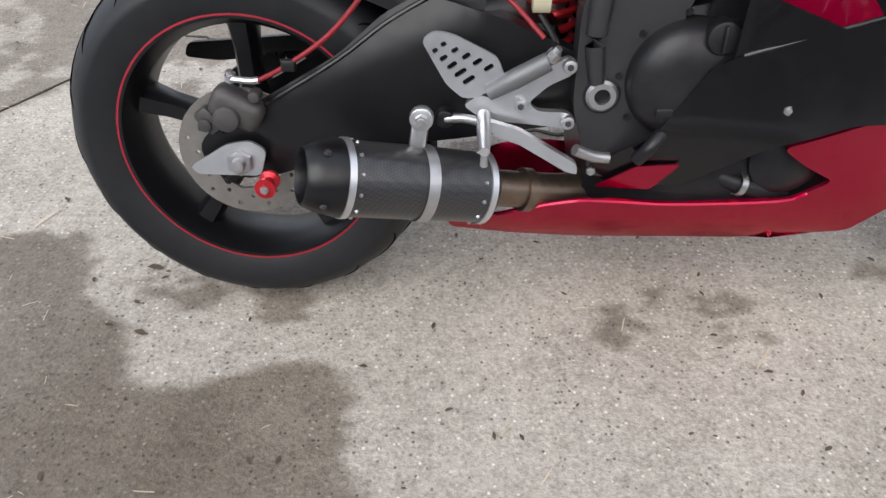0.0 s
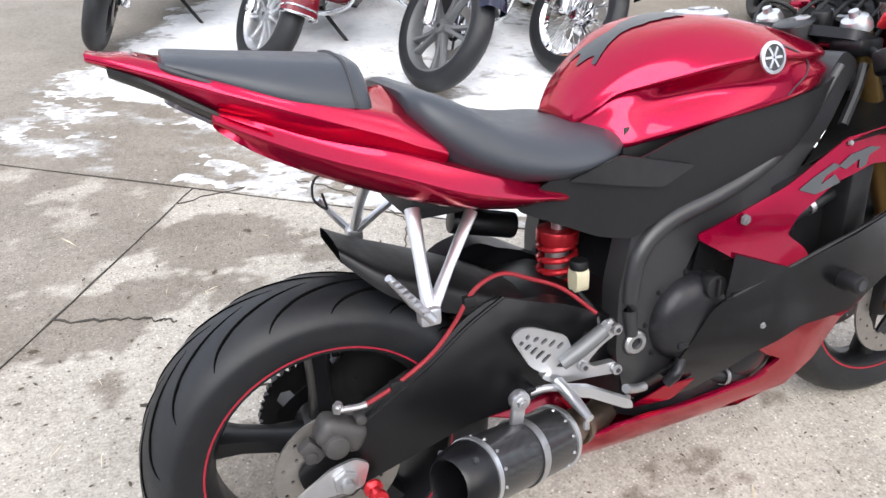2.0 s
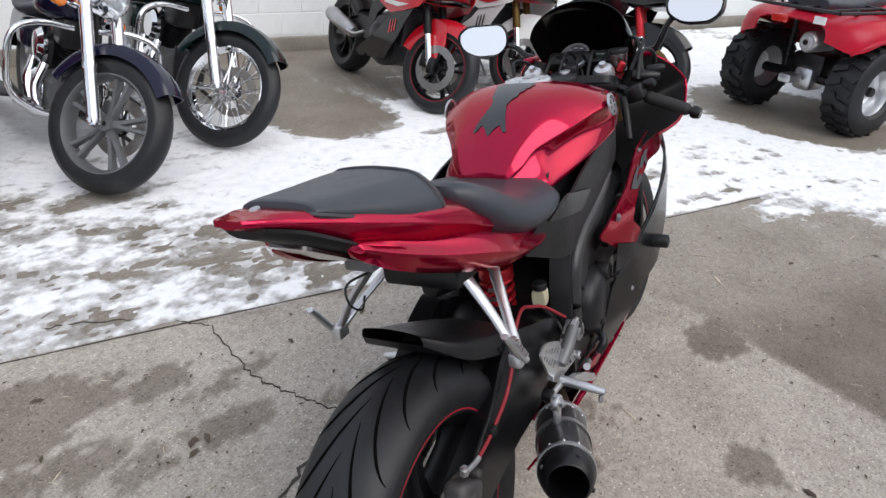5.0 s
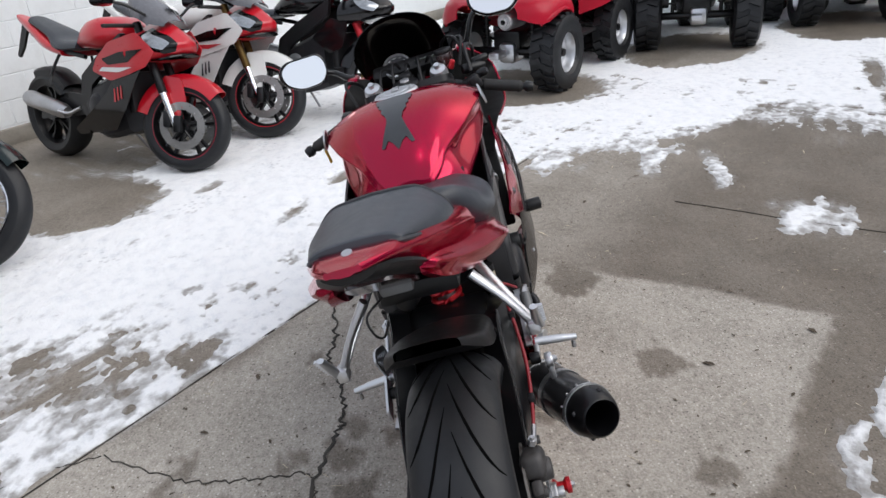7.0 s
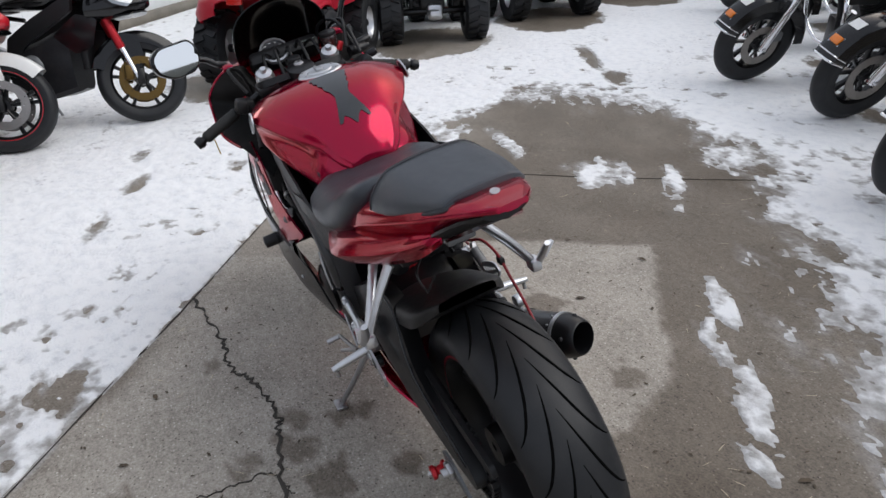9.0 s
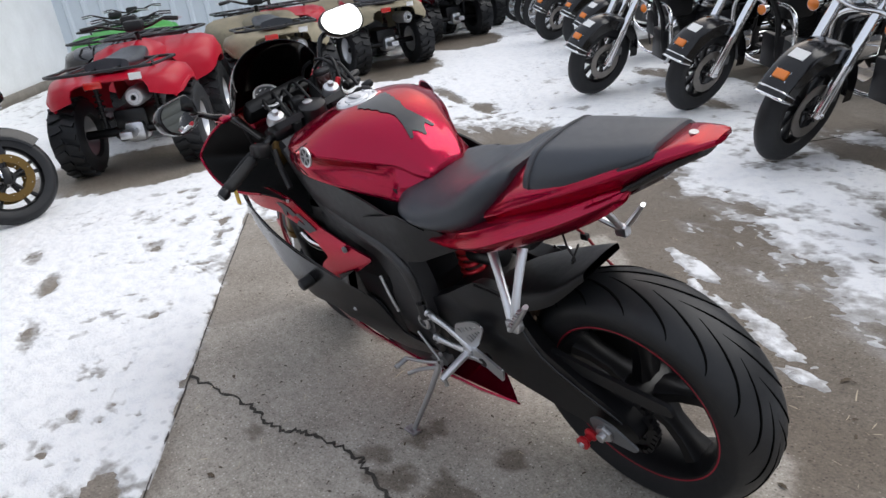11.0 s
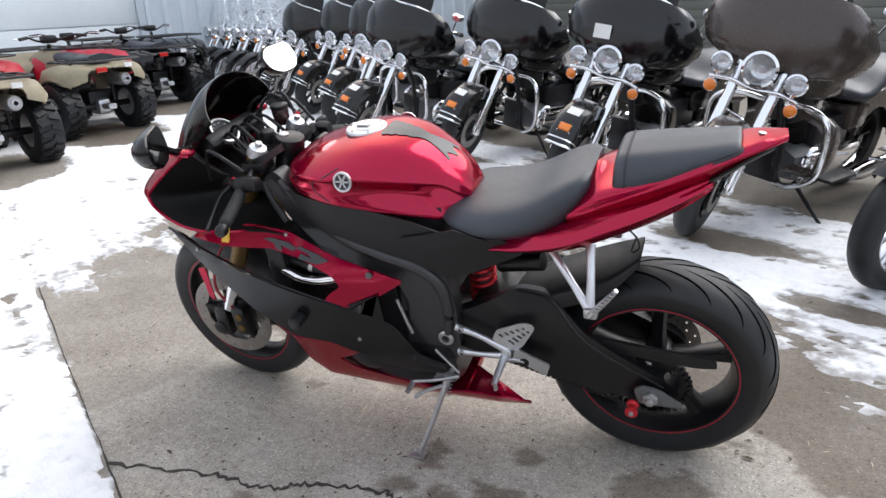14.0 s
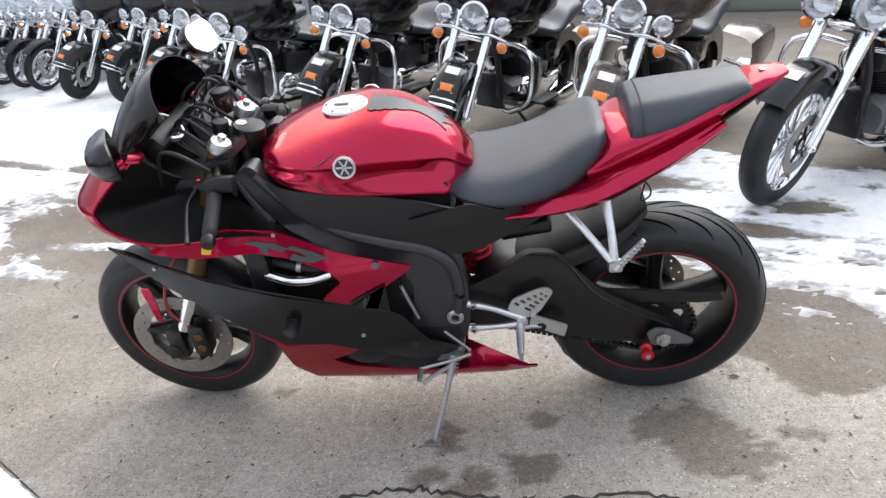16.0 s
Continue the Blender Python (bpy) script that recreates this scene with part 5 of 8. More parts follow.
bmesh.ops.delete(hg, geom=[f for f in hg.faces if abs(f.calc_center_median().y) < 0.11 and f.normal.z < -0.8 and f.calc_area() > 0.004], context="FACES")
part("rear_hugger", hg, MATTE, hero, "", 50)
for s in (1, -1):
    part("hugger_flank", panel([(0.40, 0.50), (0.32, 0.535), (0.24, 0.570), (0.27, 0.52), (0.32, 0.47), (0.42, 0.45)], side(0.117, s), 0.004, 0.01, 0.03), MATTE, hero)

# ---- fairings, nose and cockpit of the sport motorcycle ----
def fair_y(x, z=0.6):
    base = float(np.interp(x, (0.30, 0.55, 0.70, 0.85, 1.0, 1.15, 1.28, 1.40, 1.47), (0.16, 0.185, 0.215, 0.24, 0.252, 0.25, 0.235, 0.205, 0.185)))
    return base - 0.55 * max(0, 0.40 - z) ** 1.2 - 0.28 * max(0, z - 0.66)


def belly_y(x, z):
    base = float(np.interp(z, (0.15, 0.175, 0.21, 0.27, 0.34, 0.43), (0.105, 0.128, 0.155, 0.180, 0.205, 0.240)))
    return base * float(np.interp(x, (0.32, 0.45, 0.60, 1.0, 1.08), (0.80, 0.95, 1.0, 1.0, 0.93)))


for s in (1, -1):
    # red V-shaped upper panel
    V1 = [(1.30, 0.752), (1.215, 0.765), (1.11, 0.792), (0.985, 0.782), (0.835, 0.712), (0.66, 0.650), (0.66, 0.640), (0.79, 0.558), (0.915, 0.550), (0.880, 0.595), (0.838, 0.626), (0.857, 0.660), (0.947, 0.706), (1.041, 0.728), (1.208, 0.716), (1.34, 0.722)]
    up = part("upper_fairing", panel(V1, side(lambda x, z: fair_y(x, z) + 0.004, s), 0.005, 0.01, 0.03), RED, hero, "candy red upper fairing side panel")
    part("fairing_bolt", bolt((0.745, s * (fair_y(0.745, 0.66) + 0.006), 0.668), (0, s, 0), 0.011, 0.005), GREYMETAL, up)
    part("fairing_pin", bolt((0.985, s * (fair_y(0.985, 0.77) + 0.005), 0.772), (0, s, 0.3), 0.006, 0.004), STEEL, up)
    # slanted model figures on the upper panel, cut as vinyl shapes
    for pts in ([(1.035, 0.760), (0.985, 0.752), (0.955, 0.735), (0.97, 0.727), (1.005, 0.742), (1.0, 0.725), (1.02, 0.728), (1.03, 0.745), (1.065, 0.755)],
                [(0.945, 0.742), (0.895, 0.722), (0.86, 0.705), (0.895, 0.692), (0.955, 0.706), (0.945, 0.722), (0.91, 0.708), (0.925, 0.722), (0.96, 0.735)]):
        part("model_mark", panel(pts, side(lambda x, z: fair_y(x, z) + 0.0062, s), 0.0, 0.003, 0.02), DECAL, up, "dark grey mark of cut vinyl")
    # long black blade panel and its red lower lip
    BL = [(1.475, 0.722), (1.40, 0.716), (1.295, 0.688), (1.095, 0.632), (0.864, 0.562), (0.72, 0.508), (0.70, 0.49), (0.64, 0.385), (0.555, 0.315), (0.60, 0.285), (0.70, 0.30), (0.80, 0.385), (0.90, 0.428), (1.02, 0.440), (1.12, 0.50), (1.26, 0.60), (1.38, 0.675)]
    lo = part("side_fairing", panel(BL, side(lambda x, z: fair_y(x, z) + 0.010 * max(0, math.sin((x - 0.6) * 4)), s), 0.006, 0.01, 0.03), FAIR_BLACK, hero, "satin black side fairing blade")
    part("fairing_bolt", bolt((0.812, s * (fair_y(0.812, 0.445) + 0.003), 0.445), (0, s, 0), 0.008, 0.005), STEEL, lo)
    part("fairing_bolt", bolt((1.33, s * (fair_y(1.33, 0.69) + 0.004), 0.682), (0, s, 0), 0.006, 0.004), STEEL, lo)
    part("fairing_bolt", bolt((0.565, s * (fair_y(0.565, 0.31) + 0.003), 0.312), (0, s, 0), 0.008, 0.005), STEEL, lo)
    part("top_edge", tube([(x, s * (fair_y(x, z) + 0.004), z) for x, z in ((1.46, 0.722), (1.295, 0.69), (1.095, 0.634), (0.90, 0.574), (0.74, 0.517))], 0.004, 4, 8), FAIR_BLACK, lo)
    part("lower_lip", panel([(1.30, 0.626), (1.22, 0.580), (1.11, 0.505), (1.03, 0.445), (0.98, 0.428), (1.02, 0.415), (1.07, 0.44), (1.16, 0.52), (1.26, 0.60)], side(lambda x, z: fair_y(x, z) - 0.006, s), 0.004, 0.006, 0.03), RED, hero)
    sl = part("frame_slider", cyl((0.985, s * 0.245, 0.512), (0.985, s * 0.300, 0.512), 0.020, 0.019, 24, 0.004), MATTE, hero)
    part("slider_hole", cyl((0.985, s * 0.2995, 0.512), (0.985, s * 0.3015, 0.512), 0.010, None, 16), INK, sl)
    # red belly pan half
    BP = [(1.075, 0.40), (1.04, 0.435), (0.945, 0.432), (0.88, 0.40), (0.83, 0.378), (0.875, 0.345), (0.93, 0.315), (0.88, 0.275), (0.70, 0.262), (0.60, 0.268), (0.53, 0.262), (0.43, 0.226), (0.335, 0.186), (0.345, 0.172), (0.55, 0.165), (0.84, 0.172), (1.0, 0.20), (1.06, 0.27)]
    if s > 0:
        BP = [q for q in BP if q[1] > 0.30 or q[0] > 0.8 or q[1] < 0.18]
        BP[BP.index((0.345, 0.172)):BP.index((0.345, 0.172))] = [(0.70, 0.232), (0.60, 0.222), (0.50, 0.230), (0.43, 0.222), (0.345, 0.188)]
    bp = part("belly_pan", panel(BP, side(belly_y, s), 0.006, 0.012, 0.03), RED, hero, "dusty candy red belly pan")
    if s < 0:
        part("belly_lip", tube([(x, s * (belly_y(x, z) + 0.001), z) for x, z in ((0.90, 0.29), (0.86, 0.272), (0.70, 0.262), (0.60, 0.267), (0.53, 0.262), (0.42, 0.222))], 0.005, 4, 8), RED, bp)
    if s < 0:
        part("red_flash", panel([(0.69, 0.345), (0.63, 0.335), (0.575, 0.285), (0.66, 0.292)], side(lambda x, z: fair_y(x, z) + 0.008, s), 0.003, 0.004, 0.03), RED, lo)
for s in (1, -1):
    part("inner_shield", panel([(1.12, 0.70), (0.95, 0.72), (0.72, 0.65), (0.70, 0.52), (0.78, 0.46), (1.0, 0.50), (1.10, 0.58)], side(0.158, s), 0.004, 0.02, 0.05), MATTE, hero)
    part("radiator_hose", tube([(1.05, s * 0.165, 0.655), (0.96, s * 0.178, 0.640), (0.88, s * 0.172, 0.610), (0.82, s * 0.165, 0.56)], 0.014, 4, 10), RUBBER, hero)
    part("hose_band", lathe([(0.0145, -0.006), (0.017, -0.006), (0.017, 0.006), (0.0145, 0.006)], (0.96, s * 0.178, 0.640), (0.9, 0, 0.25), 18), STEEL, hero)
    part("shield_bolt", bolt((1.06, s * 0.162, 0.665), (0, s, 0), 0.006, 0.005), STEEL, hero)
part("belly_floor", body([(0.56, [(0, 0.150), (0.08, 0.154), (0.112, 0.172), (0, 0.18)]), (0.7, [(0, 0.148), (0.08, 0.152), (0.115, 0.172), (0, 0.18)]),
                          (0.9, [(0, 0.155), (0.08, 0.16), (0.12, 0.18), (0, 0.19)]), (1.04, [(0, 0.20), (0.08, 0.205), (0.11, 0.24), (0, 0.25)])], 3, 2), RED, hero)
part("belly_gusset", panel([(0.56, -0.03), (0.57, 0.11), (0.36, 0.10), (0.38, 0.085)], lambda u, v: Vector((u, v, 0.172)), 0.004, 0.006, 0.03), RED, hero)


# nose shell: from its rear rim, past the corner beside the lamp, round to the centre line
RIM = [Vector(p) for p in ((1.300, 0.140, 0.972), (1.285, 0.186, 0.985), (1.335, 0.234, 0.945), (1.384, 0.266, 0.896), (1.386, 0.274, 0.872), (1.36, 0.279, 0.842), (1.31, 0.283, 0.812), (1.242, 0.280, 0.792), (1.16, 0.262, 0.784), (1.10, 0.250, 0.786))]
MID = [Vector(p) for p in ((1.40, 0, 0.962), (1.43, 0, 0.950), (1.49, 0, 0.910), (1.53, 0, 0.870), (1.545, 0, 0.845), (1.55, 0, 0.815), (1.54, 0.02, 0.785), (1.50, 0.07, 0.755), (1.42, 0.15, 0.735), (1.32, 0.205, 0.728))]
for s in (1, -1):
    mirror_y = Vector((1, s, 1))
    rows = []
    for a, c in zip(spline(RIM, 3), spline(MID, 3)):
        k = Vector((c.x * 0.6 + a.x * 0.4 + 0.035, a.y * 0.78 + c.y * 0.22, (a.z + c.z) / 2))
        rows.append([((1 - t) ** 2 * a + 2 * t * (1 - t) * k + t * t * c) * mirror_y for t in np.linspace(0, 1, 9)])
    b = skin(rows, False, False)
    bmesh.ops.solidify(b, geom=list(b.faces), thickness=0.004)
    part("nose_cowl", b, RED, hero, "candy red half of the nose cowl", 60)
    part("cowl_rim", tube([p * mirror_y for p in RIM[1:]], 0.0042, 4, 8), RED, hero)
    # black lining between the rim and the forks
    rim = [p * mirror_y + Vector((-0.004, -s * 0.004, 0)) for p in spline(RIM, 2)] + [Vector((x, s * y, z)) for x, y, z in ((1.04, 0.236, 0.782), (0.97, 0.222, 0.768), (0.90, 0.205, 0.735))]
    rows = [[p + (Vector((1.17, s * 0.06, 0.845)) - p) * f + Vector((0.05 * math.sin(math.pi * f) * max(0, p.x - 1.2) * 4, 0, -0.02 * math.sin(math.pi * f))) for p in rim] for f in (0.0, 0.15, 0.32, 0.5, 0.7, 0.9)]
    b = skin(rows, False, False)
    bmesh.ops.solidify(b, geom=list(b.faces), thickness=0.003)
    part("inner_panel", b, INNER, hero)
part("dash_floor", box((1.24, 0, 0.86), (0.30, 0.24, 0.05), 0.02), MATTE, hero)

# tinted double-bubble screen: lines from the nose to the trailing edge, swept round
def scr(s):
    f = 1 - math.sqrt(max(0, 1 - s * s))
    mid = spline([(1.440, 0, 0.940), (1.398, 0, 1.010), (1.352, 0, 1.070), (1.306, 0, 1.116), (1.270, 0, 1.140), (1.244, 0, 1.150)], 2)
    edge = spline([(1.310, 0.142, 0.952), (1.283, 0.146, 0.984), (1.253, 0.148, 1.012), (1.229, 0.148, 1.034), (1.211, 0.146, 1.050), (1.201, 0.144, 1.060)], 2)
    return [Vector((a.x + (c.x - a.x) * f, c.y * s, a.z + (c.z - a.z) * f)) for a, c in zip(mid, edge)]


b = skin([scr(s) for s in np.sin(np.linspace(-math.pi / 2, math.pi / 2, 25))], False, False)
bmesh.ops.solidify(b, geom=list(b.faces), thickness=0.003)
part("windscreen", b, TINT, hero, "dark tinted double bubble windscreen", 60)
part("screen_band", tube([(1.41, 0.128, 0.925), (1.35, 0.148, 0.936), (1.31, 0.152, 0.944), (1.28, 0.152, 0.952)], 0.005, 4, 8), RED, hero)
part("screen_band", tube([(1.41, -0.128, 0.925), (1.35, -0.148, 0.936), (1.31, -0.152, 0.944), (1.28, -0.152, 0.952)], 0.005, 4, 8), RED, hero)

# forks, triple clamp, clip-on bars, controls
for s in (1, -1):
    top, low = Vector((1.105, s * 0.105, 0.965)), Vector((1.412, s * 0.105, 0.335))
    fk = empty_part("fork_leg", hero, (0, 0, 0))
    d = (low - top)
    part("outer_tube", cyl(top - d * 0.0, top + d * 0.70, 0.027, None, 24, 0.003), GOLD, fk, "gold anodised fork tube")
    part("dust_seal", cyl(top + d * 0.69, top + d * 0.73, 0.031, None, 24, 0.003), GOLD, fk)
    part("stanchion", cyl(top + d * 0.72, top + d * 0.93, 0.0215, None, 24), CHROME, fk)
    b = box((1.424, s * 0.105, 0.325), (0.055, 0.05, 0.11), 0.014)
    b = cyl((1.437, s * 0.085, 0.303), (1.437, s * 0.135, 0.303), 0.025, None, 20, 0.004, b)
    part("axle_clamp", b, SATIN, fk)
    cp = part("fork_cap", lathe([(0, 0.030), (0.009, 0.030), (0.010, 0.018), (0.024, 0.014), (0.029, 0.0), (0.029, -0.012), (0, -0.012)], top + Vector((0, 0, 0.0)), -d, 28), ALLOY, fk, "bright alloy fork cap and adjuster")
    cl = part("front_caliper", box((1.352, s * 0.098, 0.335), (0.055, 0.06, 0.115), 0.014, None), SATIN, hero)
    for dz in (-0.022, 0.022):
        part("caliper_cap", cyl((1.346, s * 0.128, 0.335 + dz), (1.346, s * 0.133, 0.335 + dz), 0.014, 0.012, 20, 0.001), GOLD, cl)
    part("brake_line", tube([(1.365, s * 0.12, 0.39), (1.41, s * 0.12, 0.47), (1.36, s * 0.11, 0.60), (1.25, s * 0.07, 0.72)], 0.005, 5, 8), REDHOSE, hero)
    part("fork_guard", panel([(1.455, 0.52), (1.485, 0.52), (1.475, 0.40), (1.455, 0.39)], side(0.095, s), 0.004, 0.006, 0.03), RED, hero)
    # clip-on
    inner, outer = Vector((1.115, s * 0.12, 0.925)), Vector((1.085, s * 0.345, 0.852))
    g = outer - inner
    bar = empty_part("clip_on_bar", hero, (0, 0, 0))
    part("bar_tube", cyl(inner, outer, 0.011, None, 16), SATIN, bar)
    part("bar_clamp", box((1.112, s * 0.108, 0.925), (0.07, 0.07, 0.035), 0.01), SATIN, bar)
    part("grip", lathe([(0.011, 0)] + [(0.0165 + 0.0012 * (k % 2), 0.006 + 0.0072 * k) for k in range(17)] + [(0.011, 0.128)], inner + g * 0.44, g, 22, closed=False), GRIP, bar)
    part("bar_end", lathe([(0, 0), (0.016, 0), (0.018, 0.01), (0.014, 0.024), (0, 0.024)], outer, g, 22), SATIN, bar)
    part("switch_pod", box((0, 0, 0), (0.042, 0.055, 0.045), 0.01, Matrix.Translation(inner + g * 0.32) @ Matrix.Rotation(s * 0.3, 4, "X")), MATTE, bar)
    part("lever_perch", box((0, 0, 0), (0.05, 0.03, 0.025), 0.006, Matrix.Translation(inner + g * 0.28 + Vector((0.03, 0, -0.004)))), SATIN, bar)
    part("lever", tube([tuple(inner + g * 0.28 + Vector((0.045, 0, -0.006))), tuple(inner + g * 0.5 + Vector((0.068, 0, -0.01))), tuple(inner + g * 0.8 + Vector((0.062, 0, -0.012))), tuple(inner + g * 1.0 + Vector((0.055, 0, -0.014)))],
                       [0.007, 0.006, 0.005, 0.007], 4, 8), SATIN, bar)
    part("lever_adjuster", cyl(inner + g * 0.24 + Vector((0.045, 0, 0)), inner + g * 0.33 + Vector((0.05, 0, 0)), 0.009, None, 14, 0.001), REDALU, bar)
tri_c = panel([(0.02, 0.145), (-0.03, 0.13), (-0.045, 0.05), (-0.045, -0.05), (-0.03, -0.13), (0.02, -0.145), (0.035, -0.10), (0.025, 0), (0.035, 0.10)], lambda u, v: Vector((1.105 + u, v, 0.952 - 0.3 * u)), 0.02, 0.02, 0.03)
part("triple_clamp", tri_c, SATIN, hero)
part("steering_nut", cyl((1.085, 0, 0.955), (1.08, 0, 0.978), 0.018, 0.016, 6, 0.002), STEEL, hero)
part("ignition_lock", cyl((1.14, 0, 0.95), (1.135, 0, 0.985), 0.022, 0.021, 20, 0.003), MATTE, hero)
part("fluid_cup", cyl((1.17, -0.13, 0.955), (1.17, -0.13, 1.005), 0.024, 0.026, 22, 0.003), SMOKE, hero)
part("fluid_cup_lid", cyl((1.17, -0.13, 1.005), (1.17, -0.13, 1.018), 0.028, None, 22, 0.003), MATTE, hero)
for k in range(5):
    part("cable", tube([(1.12, 0.09 - 0.045 * k, 0.93), (1.21, 0.075 - 0.04 * k, 1.0 + 0.01 * (k % 2)), (1.26, 0.03 - 0.02 * k, 0.95), (1.20, -0.02, 0.85)], 0.005, 5, 8), MATTE, hero)
for q, d, r, ln in (((1.135, -0.175, 0.945), (0.35, -0.9, -0.1), 0.016, 0.075), ((1.16, -0.21, 0.955), (0.2, -0.95, 0.05), 0.012, 0.05), ((1.10, -0.215, 0.925), (-0.3, -0.9, 0.2), 0.013, 0.035)):
    q, d = Vector(q), Vector(d).normalized()
    part("brake_master", lathe([(0, 0), (r * 0.8, 0), (r, 0.006), (r, ln * 0.8), (r * 0.7, ln), (0, ln)], q, d, 16), SATIN, hero)
for k, (a, c) in enumerate((((1.14, -0.17, 0.96), (1.25, -0.16, 1.01)), ((1.15, -0.20, 0.955), (1.27, -0.13, 1.02)), ((1.10, -0.20, 0.94), (1.22, -0.22, 0.985)), ((1.12, 0.17, 0.93), (1.24, 0.16, 0.97)))):
    a, c = Vector(a), Vector(c)
    part("control_hose", tube([a, (a + c) / 2 + Vector((0.0, -0.03 + 0.02 * k, 0.045)), c, c + Vector((0.03, 0.02 * (1 if k < 3 else -1), -0.09))], 0.0055, 5, 8), MATTE, hero)
part("stopper_clip", cyl((1.128, -0.142, 0.962), (1.122, -0.155, 0.985), 0.010, 0.008, 12, 0.002), REDALU, hero)
for s in (1, -1):
    part("choke_pod", box((0, 0, 0), (0.05, 0.035, 0.04), 0.009, Matrix.Translation((1.075, s * 0.205, 0.912)) @ Matrix.Rotation(s * 0.35, 4, "X")), MATTE, hero)
    part("weather_seal", tube([(1.06, s * 0.17, 0.90), (1.03, s * 0.185, 0.85), (0.99, s * 0.20, 0.80)], 0.009, 4, 8), MATTE, hero)
# instruments
dash = part("instrument_pod", box((0, 0, 0), (0.05, 0.235, 0.085), 0.018, Matrix.Translation((1.285, 0.0, 0.965)) @ Matrix.Rotation(-0.85, 4, "Y")), MATTE, hero, "instrument cluster with a round tachometer")
dn = Vector((-0.66, 0, 0.75))
tc = Vector((1.272, 0.03, 0.985))
part("tacho_ring", lathe([(0.040, 0), (0.046, 0), (0.046, 0.014), (0.040, 0.014)], tc, dn, 36), ALLOY, dash)
part("tacho_face", lathe([(0, 0.004), (0.041, 0.004), (0.041, 0), (0, 0)], tc, dn, 36), INK, dash)
m = Matrix.Translation(tc + dn * 0.006) @ frame_to(dn)
for k in range(9):
    a = 0.6 + k * 0.55
    part("tacho_tick", box((0.034 * math.cos(a), 0.034 * math.sin(a), 0), (0.008, 0.002, 0.001), 0, m @ Matrix.Rotation(0, 4, "Z")), PAPER, dash)
part("lcd", box((0, 0, 0), (0.002, 0.075, 0.045), 0.001, Matrix.Translation((1.258, -0.068, 0.982)) @ Matrix.Rotation(-0.85, 4, "Y")), surface("lcd_grey", (0.20, 0.23, 0.21), 0.2, vary=0.05), dash)
# key ring tag hanging at the bar
part("key_tag", panel([(-0.012, 0.0), (0.012, 0.0), (0.012, -0.05), (-0.012, -0.05)], lambda u, v: Vector((1.105 + u - v * 0.35, 0.315, 0.835 + v)), 0.003, 0.004, 0.02), YELLOW, hero, "yellow paper price tag")
part("tag_string", tube([(1.105, 0.312, 0.86), (1.11, 0.318, 0.845), (1.105, 0.316, 0.833)], 0.0025, 3, 6), PAPER, hero)
# mirrors
for s, c in ((1, Vector((1.242, 0.322, 1.058))), (-1, Vector((1.262, -0.322, 1.102)))):
    mr = empty_part("mirror", hero, (0, 0, 0))
    n = Vector((-0.86, -0.48, 0.10)).normalized() if s > 0 else Vector((-1, 0.05, 0.52)).normalized()
    side_v = n.cross(Vector((0, 0, 1))).normalized()
    up_v = side_v.cross(n)

    def mplace(u, v, w=0.0):
        return c + side_v * u + up_v * v + n * w

    out = [(-0.078, 0.018), (-0.062, 0.046), (0.045, 0.052), (0.078, 0.030), (0.074, -0.012), (0.03, -0.044), (-0.045, -0.046), (-0.074, -0.022)]
    ol = rounded([Vector(p) for p in out], 0.03, 3)
    rings = []
    for f, w in ((1.0, 0.004), (1.06, 0.0), (1.05, -0.012), (0.88, -0.035), (0.55, -0.052), (0.15, -0.058)):
        rings.append([mplace(p.x * f, p.y * f, w) for p in ol])
    part("mirror_shell", skin(rings, True, True), FAIR_BLACK, mr)
    b = bmesh.new()
    b.faces.new([b.verts.new(mplace(p.x * 0.95, p.y * 0.95, 0.0055)) for p in ol])
    part("mirror_glass", b, MIRROR, mr, "mirror glass reflecting a white sky")
    part("mirror_stalk", tube([(1.31, s * 0.185, 0.985), (1.305, s * 0.21, 1.0), (1.31, s * 0.25, c.z - 0.03), tuple(c - n * 0.04)], [0.014, 0.010, 0.009, 0.010], 5, 10), FAIR_BLACK, mr)
    part("stalk_foot", box((1.30, s * 0.186, 0.985), (0.07, 0.035, 0.018), 0.007), RED, mr)

# ---- parked touring and custom motorcycles ----
def arc_fender(R, half, a0, a1, drop=0.05, at=(0, 0, 0), n=22, thick=0.004):
    """A mudguard: a curved shell round the axle from angle a0 to a1 (degrees from forward, over the top)."""
    rings = []
    for k in range(n + 1):
        a = radians(a0 + (a1 - a0) * k / n)
        c, s = math.cos(a), math.sin(a)
        row = []
        for y, dr in ((half, -drop), (half * 0.98, -0.012), (half * 0.8, 0.004), (half * 0.4, 0.010), (0, 0.012), (-half * 0.4, 0.010), (-half * 0.8, 0.004), (-half * 0.98, -0.012), (-half, -drop)):
            row.append(Vector((at[0] + (R + dr) * c, y, at[2] + (R + dr) * s)))
        rings.append(row)
    b = skin(rings, False, False)
    bmesh.ops.solidify(b, geom=list(b.faces), thickness=thick)
    return b


